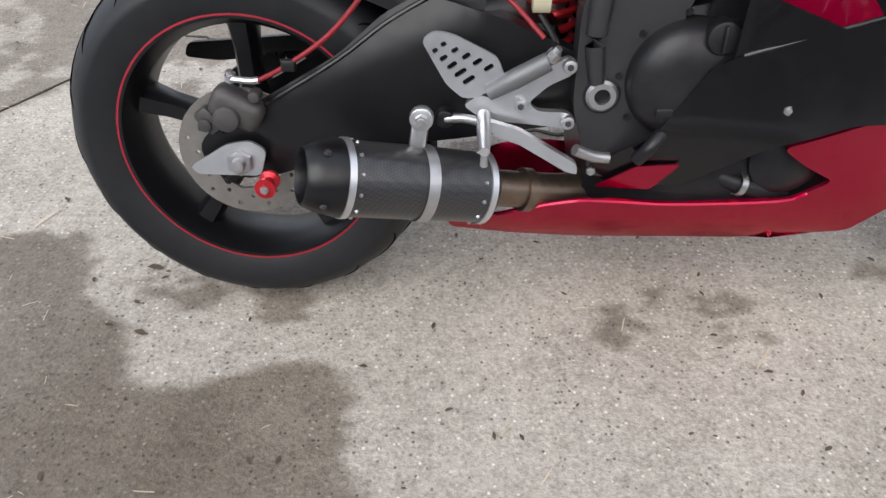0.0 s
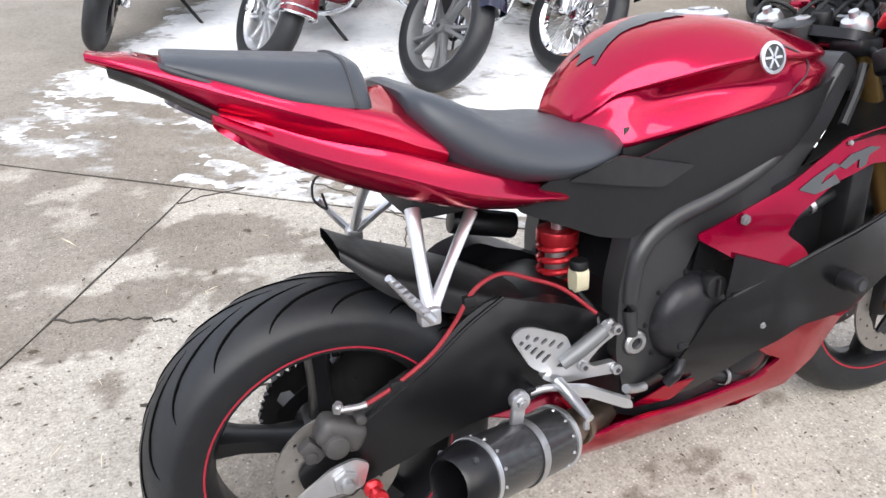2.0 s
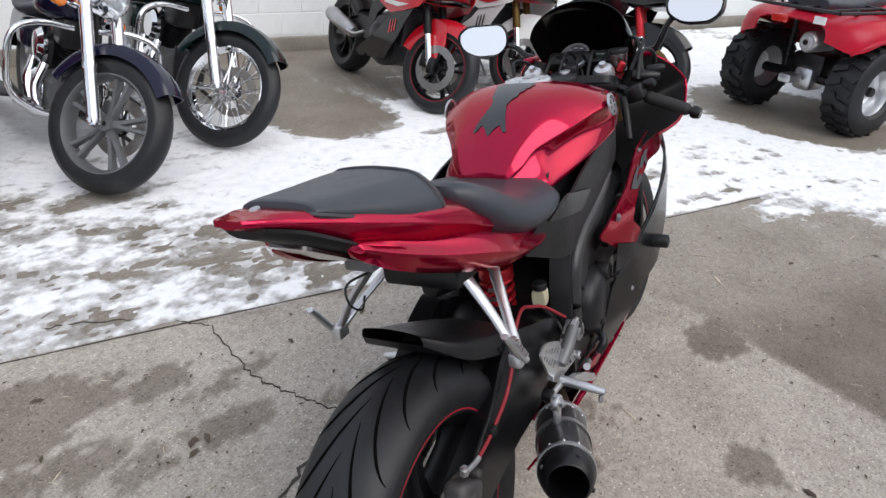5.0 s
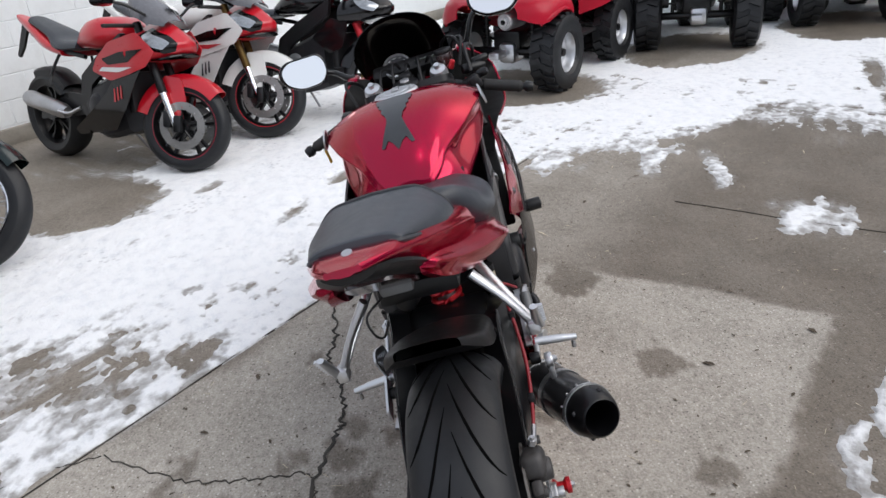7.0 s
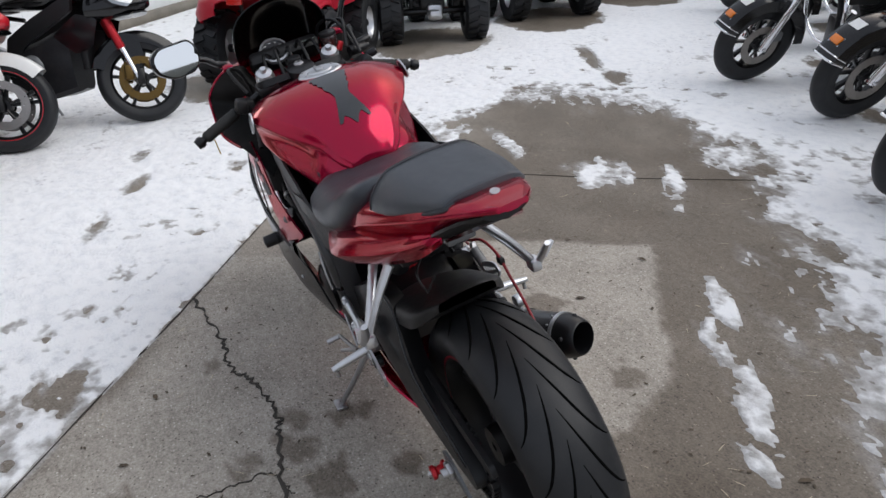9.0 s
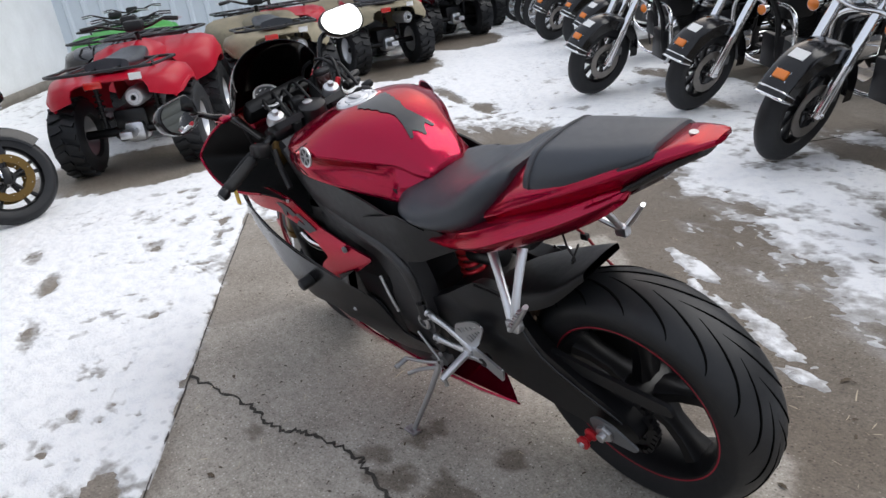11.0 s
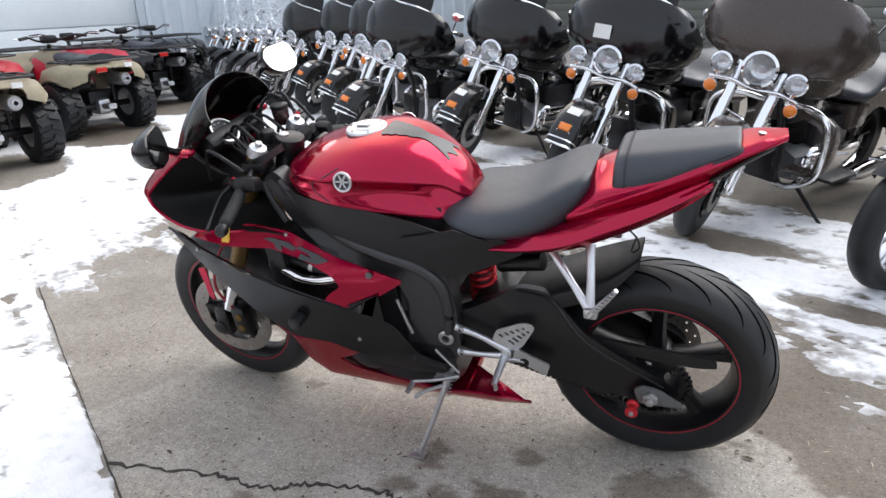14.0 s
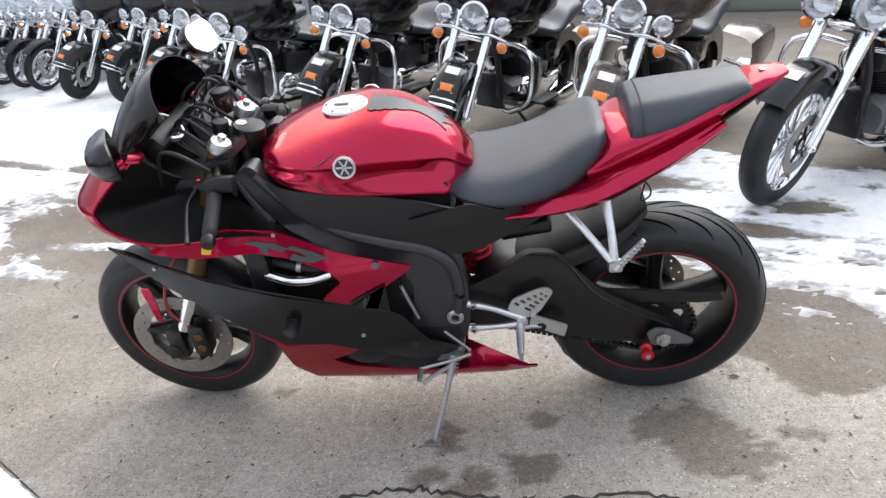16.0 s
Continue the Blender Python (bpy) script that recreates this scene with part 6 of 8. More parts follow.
def lamp(parent, c, r, n=(1, 0, 0.05), deep=0.10, name="headlight", shell=None, lens=None):
    c, n = Vector(c), Vector(n).normalized()
    ob = part(name, lathe([(0.0, -deep), (r * 0.55, -deep * 0.92), (r * 0.9, -deep * 0.5), (r, -0.01), (r, 0.004), (r * 0.86, 0.002), (r * 0.6, -deep * 0.35), (0, -deep * 0.5)], c, n, 30, closed=False), shell or CHROME, parent)
    part("trim_ring", lathe([(r * 0.86, 0.0), (r * 1.04, -0.006), (r * 1.06, 0.006), (r * 0.9, 0.014)], c, n, 30), CHROME, ob)
    part("lens", lathe([(0, 0.016), (r * 0.45, 0.013), (r * 0.88, 0.004), (r * 0.88, 0.0), (0, 0.008)], c, n, 26, closed=False), lens or LENS, ob)
    if r > 0.06:
        part("bulb_shield", oriented_disc(c - n * deep * 0.2, n, r * 0.22, 0.006, 18), CHROME, ob)
    return ob


def v_twin(parent, x=-0.83, z=0.42):
    eng = empty_part("engine", parent, (0, 0, 0))
    part("crankcase", body([(x - 0.30, [(0, z - 0.20), (0.12, z - 0.19), (0.13, z - 0.05), (0, z)]), (x, [(0, z - 0.22), (0.16, z - 0.20), (0.17, z - 0.03), (0, z + 0.03)]), (x + 0.18, [(0, z - 0.18), (0.12, z - 0.16), (0.12, z - 0.04), (0, z)])], 3, 2), GREYMETAL, eng)
    for s in (1, -1):
        part("cover", lathe([(0, 0.04), (0.08, 0.035), (0.11, 0.015), (0.115, 0), (0, 0)], (x + 0.04, s * 0.15, z - 0.10), (0, s, 0), 30), CHROME, eng)
    for lean in (0.42, -0.42):
        d = Vector((math.sin(lean), 0, math.cos(lean)))
        base = Vector((x, 0, z - 0.02))
        barrel = part("cylinder", cyl(base + d * 0.05, base + d * 0.22, 0.066, None, 18), SATIN, eng)
        fin = None
        for k in range(9):
            c = Matrix.Translation(base + d * (0.06 + 0.018 * k)) @ frame_to(d)
            if fin is None:
                fin = part("fin", lathe([(0.06, -0.004), (0.085, -0.004), (0.085, 0.004), (0.06, 0.004)], (0, 0, 0), (0, 0, 1), 18), SATIN, barrel)
                fin.matrix_basis = c
            else:
                again("fin", fin, barrel, c)
        part("rocker_box", box((0, 0, 0), (0.17, 0.15, 0.08), 0.02, Matrix.Translation(Vector((x, 0, z - 0.02)) + d * 0.26) @ Matrix.Rotation(lean, 4, "Y")), CHROME, eng)
    part("air_cleaner", lathe([(0, 0.05), (0.07, 0.046), (0.095, 0.02), (0.095, 0), (0, 0)], (x, -0.12, z + 0.13), (0, -1, 0), 30), CHROME, eng)
    for k, (q0, q1) in enumerate((((x + 0.12, -0.14, z + 0.05), (x + 0.16, -0.17, z - 0.20)), ((x - 0.08, -0.15, z + 0.05), (x, -0.18, z - 0.2)))):
        part("exhaust_header", tube([q0, (q0[0] + 0.04, -0.19, z - 0.08), q1, (q1[0] - 0.4, -0.2, z - 0.24)], 0.024, 5, 12), CHROME, eng)
    part("muffler", lathe([(0.0, 0), (0.035, 0), (0.05, 0.1), (0.05, 0.7), (0.042, 0.76), (0.03, 0.76), (0.03, 0.6)], (x - 0.40, -0.22, z - 0.22), (-1, 0, 0.03), 24, closed=False), CHROME, eng)
    part("muffler", lathe([(0.0, 0), (0.035, 0), (0.05, 0.1), (0.05, 0.7), (0.042, 0.76), (0.03, 0.76), (0.03, 0.6)], (x - 0.40, 0.22, z - 0.22), (-1, 0, 0.03), 24, closed=False), CHROME, eng)
    return eng


def touring(paint, label, fairing=True, lowers=True, tag=True, spokes=9, windshield=False, twin_lamp=False, big_wheel=False, bags=True, fender_lamp=True, wire=0, rim=None, passing=True, trim=None, apes=False, steer=20.0, name="touring_motorcycle"):
    """A heavy motorcycle; its front tyre touches the ground at the origin and it faces +x."""
    o = empty(name, Matrix(), label, "motorcycle")
    R = 0.315 if not big_wheel else 0.335
    rr = 0.205 if not (big_wheel or wire) else 0.245
    wheel_parts(o, R, rr, 0.062 if not wire else 0.05, spokes, (RUBBER, rim or SATIN), (0, 0, R), spokes < 6, 0.035, None, "front_wheel", 0.011 if spokes > 6 else 0.014, wire=wire, crown=0.4)
    wheel_parts(o, 0.315, 0.205, 0.07, 9, (RUBBER, rim or SATIN), (-1.62, 0, 0.315), False, 0.04, None, "rear_wheel", 0.011, wire=wire, crown=0.4)
    brake_disc(o, (0, 0.075, R), 0.146, 0.09, holes=0)
    part("brake_caliper", box((-0.09, 0.09, R + 0.07), (0.10, 0.05, 0.07), 0.012), GREYMETAL, o)
    # front mudguard with its trim, lamp and paper tag
    fr = R + 0.035
    if fender_lamp:
        fd = part("front_fender", arc_fender(fr, 0.085, 28, 185, 0.085, (0, 0, R)), paint, o)
        for a, w in ((27, 0.010), (33, 0.006)):
            c, s = math.cos(radians(a)), math.sin(radians(a))
            part("fender_trim", tube([((fr - 0.085) * c * (0.98), 0.088, R + (fr - 0.085) * s), ((fr - 0.01) * c, 0.087, R + (fr - 0.01) * s), ((fr + 0.016) * c, 0.05, R + (fr + 0.016) * s), ((fr + 0.02) * c, 0, R + (fr + 0.02) * s),
                                      ((fr + 0.016) * c, -0.05, R + (fr + 0.016) * s), ((fr - 0.01) * c, -0.087, R + (fr - 0.01) * s), ((fr - 0.085) * c * 0.98, -0.088, R + (fr - 0.085) * s)], w * 0.75, 3, 8), CHROME, fd)
        c, s = math.cos(radians(45)), math.sin(radians(45))
        lm = Matrix.Translation((fr * c + 0.014 * c, 0, R + fr * s + 0.014 * s)) @ Matrix.Rotation(radians(45), 4, "Y")
        part("fender_lamp", box((0, 0, 0), (0.050, 0.075, 0.022), 0.007, lm), AMBER, fd, "amber fender tip lamp")
        part("lamp_bezel", box((0, 0, -0.008), (0.066, 0.092, 0.012), 0.005, lm), CHROME, fd)
    else:
        fd = part("front_fender", arc_fender(fr, 0.07, 40, 160, 0.05, (0, 0, R)), paint, o)
    if tag:
        a = radians(66)
        part("paper_tag", box((0, 0, 0), (0.065, 0.085, 0.002), 0, Matrix.Translation(((fr + 0.016) * math.cos(a), 0, R + (fr + 0.016) * math.sin(a))) @ Matrix.Rotation(radians(90) - a, 4, "Y")), PAPER, fd, "white paper stock tag")
    # forks
    top = Vector((-0.345, 0, 1.02))
    for s in (1, -1):
        fk = empty_part("fork_leg", o, (0, 0, 0))
        a, b2 = Vector((0.01, s * 0.108, R - 0.02)), Vector((-0.36, s * 0.108, 1.02))
        part("slider", lathe([(0.0, 0), (0.026, 0), (0.033, 0.03), (0.030, 0.26), (0.034, 0.28), (0.034, 0.30), (0.0, 0.30)], a, b2 - a, 22), CHROME if trim is None else trim, fk)
        part("fork_shroud", cyl(a + (b2 - a) * 0.37, b2, 0.029, 0.031, 22), CHROME if trim is None else trim, fk)
        part("axle_cap", cyl((0, s * 0.10, R), (0, s * 0.145, R), 0.018, 0.015, 16, 0.003), CHROME, fk)
    part("triple_tree", box((-0.285, 0, 0.83), (0.07, 0.27, 0.05), 0.012), CHROME, o)
    # lamps
    if twin_lamp:
        for s in (1, -1):
            lamp(o, (-0.20, s * 0.115, 0.93), 0.085, (1, 0, 0.05), 0.12)
    else:
        lamp(o, (-0.205, 0, 0.91), 0.088, (1, 0, 0.05), 0.12)
    if passing:
        br = part("lamp_bar", tube([(-0.21, 0.235, 0.80), (-0.22, 0.13, 0.815), (-0.215, 0, 0.80), (-0.22, -0.13, 0.815), (-0.21, -0.235, 0.80)], 0.012, 4, 10), CHROME, o)
        for s in (1, -1):
            lamp(o, (-0.20, s * 0.195, 0.89), 0.054, (1, 0, 0.02), 0.09, "passing_lamp")
            part("lamp_post", cyl((-0.215, s * 0.195, 0.80), (-0.22, s * 0.195, 0.85), 0.012, None, 12), CHROME, o)
            ts = part("turn_signal", lathe([(0, -0.05), (0.028, -0.045), (0.035, 0), (0.03, 0.002), (0, 0.002)], (-0.21, s * 0.215, 0.755), (1, 0, 0), 24), CHROME, o)
            part("amber_lens", lathe([(0, 0.018), (0.02, 0.015), (0.033, 0.002), (0, 0.0)], (-0.21, s * 0.215, 0.755), (1, 0, 0), 24), AMBER, ts)
    else:
        for s in (1, -1):
            part("turn_signal", lathe([(0, 0.016), (0.02, 0.013), (0.03, 0.0), (0.026, -0.04), (0, -0.045)], (-0.30, s * 0.20, 0.80), (1, 0, 0), 22), AMBER, o)
            part("signal_stem", cyl((-0.31, s * 0.10, 0.80), (-0.31, s * 0.18, 0.80), 0.008, None, 10), CHROME, o)
    if fairing:
        # broad fork-mounted fairing: a shell swept back at both sides, arched over the headlight
        rows = []
        for z, hw, x0, curl in ((0.80, 0.13, -0.335, 0.03), (0.85, 0.18, -0.305, 0.06), (0.885, 0.32, -0.285, 0.16), (0.92, 0.415, -0.272, 0.24), (0.98, 0.455, -0.264, 0.28), (1.07, 0.46, -0.262, 0.28), (1.16, 0.44, -0.280, 0.25), (1.25, 0.385, -0.325, 0.20), (1.31, 0.30, -0.37, 0.14)):
            row = []
            for t in np.linspace(-1, 1, 19):
                k = abs(t)
                lift = 0.06 * max(0, 1 - k * 1.3) if z < 0.9 else 0
                row.append(Vector((x0 - curl * 1.25 * k ** 2.2 + 0.03 * (1 - k) * (z < 1.0), hw * math.sin(t * 1.45) / math.sin(1.45), z + lift + 0.02 * k * (z < 1.0) - 0.05 * k ** 2 * (z > 1.1))))
            rows.append(row)
        b = skin(rows, False, False)
        bmesh.ops.solidify(b, geom=list(b.faces), thickness=0.006)
        fa = part("fairing", b, paint, o, "", 60)
        rows = [[Vector((x0 - 0.10 * abs(t) ** 2.2, hw * t, z - 0.02 * abs(t) ** 2)) for t in np.linspace(-1, 1, 13)] for z, hw, x0 in ((1.295, 0.25, -0.365), (1.34, 0.24, -0.40), (1.40, 0.22, -0.44), (1.44, 0.18, -0.465))]
        b = skin(rows, False, False)
        bmesh.ops.solidify(b, geom=list(b.faces), thickness=0.004)
        part("windscreen", b, TINT, fa)
        part("screen_trim", tube([(-0.475, 0.26, 1.27), (-0.40, 0.16, 1.305), (-0.355, 0, 1.312), (-0.40, -0.16, 1.305), (-0.475, -0.26, 1.27)], 0.006, 4, 8), CHROME, fa)
        part("fairing_back", box((-0.45, 0, 1.08), (0.10, 0.62, 0.28), 0.04), MATTE, fa)
        for s in (1, -1):
            part("fairing_cap", panel([(-0.30, 0.90), (-0.36, 1.00), (-0.56, 1.06), (-0.66, 1.02), (-0.60, 0.97), (-0.42, 0.90)], side(lambda x, z: 0.22 - 0.75 * (x + 0.36), s), 0.02, 0.02, 0.05), MATTE, fa)
    if windshield:
        rows = [[Vector((x0 - 0.06 * abs(t) ** 2, hw * t, z)) for t in np.linspace(-1, 1, 11)] for z, hw, x0 in ((0.98, 0.20, -0.30), (1.10, 0.25, -0.34), (1.30, 0.25, -0.41), (1.42, 0.20, -0.45), (1.46, 0.12, -0.46))]
        b = skin(rows, False, False)
        bmesh.ops.solidify(b, geom=list(b.faces), thickness=0.004)
        part("windshield", b, LENS, o)
        part("screen_bracket", tube([(-0.40, 0.24, 1.12), (-0.34, 0, 1.10), (-0.40, -0.24, 1.12)], 0.008, 4, 8), CHROME, o)
    hb = 1.34 if apes else 1.12
    bar = part("handlebar", tube([(-0.80, 0.40, hb - 0.04), (-0.66, 0.40, hb), (-0.50, 0.30, hb + 0.01), (-0.44, 0.12, 1.06), (-0.44, -0.12, 1.06), (-0.50, -0.30, hb + 0.01), (-0.66, -0.40, hb), (-0.80, -0.40, hb - 0.04)], 0.0135, 5, 10), CHROME, o)
    for s in (1, -1):
        part("grip", cyl((-0.80, s * 0.40, hb - 0.04), (-0.68, s * 0.40, hb - 0.005), 0.019, None, 14, 0.003), GRIP, bar)
        part("mirror", body([(-0.02, [(0, -0.03), (0.055, -0.01), (0.05, 0.03), (0, 0.04)]), (0.02, [(0, -0.02), (0.04, -0.008), (0.035, 0.02), (0, 0.03)])], 2, 2), CHROME, o).matrix_basis = Matrix.Translation((-0.60, s * 0.44, hb + 0.14))
        part("mirror_stem", cyl((-0.62, s * 0.40, hb), (-0.60, s * 0.44, hb + 0.13), 0.006, None, 8), CHROME, o)
    # the whole front end is turned to the left about the steering axis
    pivot, way = Vector((-0.36, 0, 1.02)), Vector((-0.37, 0, 0.72)).normalized()
    swing = Matrix.Translation(pivot) @ Matrix.Rotation(radians(steer), 4, way) @ Matrix.Translation(-pivot)
    for ch in o.children:
        if not ch.name.startswith("rear_wheel"):
            ch.matrix_basis = swing @ ch.matrix_basis
    # tank, seat, covers
    part("fuel_tank", body([(-0.52, [(0, 0.74), (0.08, 0.76), (0.09, 0.86), (0, 0.93)]), (-0.66, [(0, 0.70), (0.15, 0.73), (0.17, 0.87), (0, 0.965)]), (-0.85, [(0, 0.69), (0.16, 0.72), (0.17, 0.85), (0, 0.945)]), (-1.02, [(0, 0.69), (0.10, 0.71), (0.10, 0.80), (0, 0.86)])], 4, 4), paint, o, "", 60)
    part("seat", body([(-0.96, [(0, 0.68), (0.12, 0.70), (0.13, 0.76), (0, 0.80)]), (-1.20, [(0, 0.64), (0.18, 0.66), (0.18, 0.72), (0, 0.745)]), (-1.42, [(0, 0.68), (0.17, 0.71), (0.16, 0.82), (0, 0.85)]), (-1.72, [(0, 0.74), (0.13, 0.76), (0.13, 0.84), (0, 0.87)])], 4, 3), SEAT, o, "", 60)
    part("rear_fender", arc_fender(0.36, 0.10, 20, 175, 0.12, (-1.62, 0, 0.315)), paint, o)
    part("tail_lamp", box((-1.99, 0, 0.55), (0.06, 0.12, 0.06), 0.012), REDLENS, o)
    part("frame", tube([(-0.38, 0, 0.95), (-0.52, 0.05, 0.60), (-0.60, 0.09, 0.22), (-1.20, 0.10, 0.20), (-1.35, 0.09, 0.55), (-1.10, 0.05, 0.66), (-0.60, 0, 0.78)], 0.020, 5, 10), SATIN, o)
    v_twin(o)
    part("oil_cooler", box((-0.545, 0, 0.36), (0.05, 0.19, 0.24), 0.012), ENGINE, o)
    part("gearbox", box((-1.02, 0, 0.42), (0.42, 0.26, 0.34), 0.04), ENGINE, o)
    part("electrics_box", box((-0.66, 0, 0.66), (0.22, 0.20, 0.16), 0.03), MATTE, o)
    part("primary_cover", box((-1.0, 0.17, 0.33), (0.55, 0.07, 0.18), 0.035), CHROME, o)
    part("side_cover", box((-1.22, 0.0, 0.56), (0.22, 0.34, 0.16), 0.03), paint, o)
    for s in (1, -1):
        part("floorboard", box((-0.80, s * 0.30, 0.30), (0.30, 0.11, 0.022), 0.008), MATTE, o)
        part("crash_bar", tube([(-0.50, s * 0.06, 0.70), (-0.47, s * 0.22, 0.71), (-0.44, s * 0.335, 0.66), (-0.44, s * 0.36, 0.52), (-0.46, s * 0.335, 0.36), (-0.50, s * 0.20, 0.26), (-0.56, s * 0.08, 0.24)], 0.0155, 6, 12), CHROME, o)
        if lowers:
            part("lower_fairing", body([(-0.60, [(-0.10, 0.36), (0.09, 0.38), (0.10, 0.62), (-0.08, 0.68)]), (-0.50, [(-0.12, 0.33), (0.10, 0.36), (0.11, 0.64), (-0.09, 0.70)]), (-0.455, [(-0.09, 0.37), (0.07, 0.39), (0.08, 0.60), (-0.06, 0.66)])], 3, 3, mirror=False), paint, o).matrix_basis = Matrix.Translation((0, s * 0.24, 0)) @ Matrix.Diagonal((1, s, 1, 1))
        if bags:
            part("saddlebag", body([(-1.36, [(-0.10, 0.36), (0.09, 0.38), (0.10, 0.62), (-0.10, 0.68)]), (-1.55, [(-0.11, 0.33), (0.11, 0.35), (0.12, 0.66), (-0.11, 0.70)]), (-1.98, [(-0.10, 0.40), (0.08, 0.42), (0.09, 0.64), (-0.10, 0.68)])], 4, 3, mirror=False), paint, o).matrix_basis = Matrix.Translation((0, s * 0.33, 0)) @ Matrix.Diagonal((1, s, 1, 1))
            part("bag_guard", tube([(-1.34, s * 0.25, 0.30), (-1.33, s * 0.44, 0.34), (-1.33, s * 0.45, 0.46), (-1.36, s * 0.28, 0.50)], 0.013, 5, 10), CHROME, o)
    part("kickstand", tube([(-0.72, 0.12, 0.22), (-0.68, 0.26, 0.12), (-0.64, 0.42, 0.012)], [0.014, 0.012, 0.010], 4, 10), SATIN if not trim else CHROME, o)
    return o


def stand(o, x, y, head, lean=7.0, z=0.0, size=1.0):
    o.matrix_world = Matrix.Translation((x, y, z + 0.003)) @ Matrix.Rotation(radians(head), 4, "Z") @ Matrix.Rotation(radians(-lean), 4, "X") @ Matrix.Scale(size, 4)
    return o


def park(o, x, y, head, lean=7.0, label="", group="", size=1.0):
    c = copy_thing(o, Matrix.Translation((x, y, 0.003)) @ Matrix.Rotation(radians(head), 4, "Z") @ Matrix.Rotation(radians(-lean), 4, "X") @ Matrix.Scale(size, 4))
    return tagged(c, label, "", group)


ROW = "motorcycles parked along the open side of the lot"
t1 = touring(BLACK, "gloss black touring motorcycle with a broad fork fairing")
stand(t1, 0.84, -2.58, 62, 8)
tagged(t1, group=ROW)
ft = part("fairing_tag", box((0, 0, 0), (0.003, 0.11, 0.085), 0, Matrix.Translation((-0.246, -0.10, 1.06)) @ Matrix.Rotation(0.12, 4, "X") @ Matrix.Rotation(-0.1, 4, "Y")), PAPER, t1, "white paper tag taped to the fairing")
ft.matrix_basis = Matrix.Translation((-0.36, 0, 1.02)) @ Matrix.Rotation(radians(20), 4, Vector((-0.37, 0, 0.72)).normalized()) @ Matrix.Translation((0.36, 0, -1.02))
t2 = touring(BLACK, "black touring motorcycle with passing lamps and a white fender tag", lowers=False)
stand(t2, 1.88, -3.40, 60, 8)
tagged(t2, group=ROW)
park(t2, 2.93, -3.62, 60, 8, "black touring motorcycle on melting snow with amber fender lamp", ROW)
for x, y, h in ((3.75, -4.75, 58), (4.62, -5.60, 57), (5.50, -6.10, 59)):
    park(t2, x, y, h, 8, "black touring motorcycle farther down the row", ROW)
t3 = touring(BROWN, "bronze brown touring motorcycle with a chrome-trimmed front fender", lowers=True)
stand(t3, -0.02, -2.03, 58, 8)
tagged(t3, group=ROW)
t4 = touring(BLACK, "black custom touring motorcycle with twin headlights and a bright cast wheel", twin_lamp=True, big_wheel=True, lowers=False, spokes=10, fender_lamp=False, rim=CHROME, passing=False, steer=5)
stand(t4, -0.87, -1.50, 40, 9)
tagged(t4, group=ROW)
t5 = touring(BLACK, "black cruiser with tall chrome handlebars and a bare headlight", fairing=False, lowers=False, windshield=True, fender_lamp=False, tag=False, apes=True, wire=40, rim=CHROME)
stand(t5, 6.50, -6.95, 58, 8)
tagged(t5, group=ROW)
for x, y, h in ((7.05, -7.35, 60), (7.70, -7.80, 57), (8.4, -8.35, 58), (9.1, -8.8, 60)):
    park(t5, x, y, h, 8, "cruiser with tall chrome handlebars and windshield", ROW)

LROW = "motorcycles parked along the white wall"
t6 = touring(NAVY, "navy blue cruiser with a cast wheel and chrome fork", fairing=False, lowers=False, spokes=5, fender_lamp=False, tag=False, big_wheel=True, bags=False, rim=GREYMETAL, passing=False, steer=36)
stand(t6, 1.22, 2.51, -114, 13)
t7 = touring(GREEN, "dark green cruiser with a wire-spoked front wheel", fairing=False, lowers=False, fender_lamp=False, tag=False, bags=False, wire=48, rim=CHROME, passing=False, big_wheel=True, steer=34)
stand(t7, 2.05, 2.54, -112, 12)
t8 = touring(MAROON, "maroon touring motorcycle with leg fairings and chrome guards", rim=ALLOY, steer=40)
stand(t8, 0.45, 3.05, -118, 12)
t9 = touring(NAVY, "dark blue touring motorcycle with chrome guards", lowers=True)
stand(t9, -0.36, 3.72, -118, 11)
for t in (t6, t7, t8, t9):
    tagged(t, group=LROW)

# ---- other sport motorcycles by the white wall ----
LAMPGLASS = surface("headlight_glass", (0.34, 0.36, 0.38), 0.12, metal=0.6, coat=0.6, vary=0.5, scale=40)
PALEDISC = surface("bright_disc_steel", (0.28, 0.27, 0.26), 0.38, metal=0.75, vary=0.2, scale=30)
SMOKED = surface("smoke_grey_screen", (0.10, 0.10, 0.11), 0.12, coat=0.5, vary=0.3)


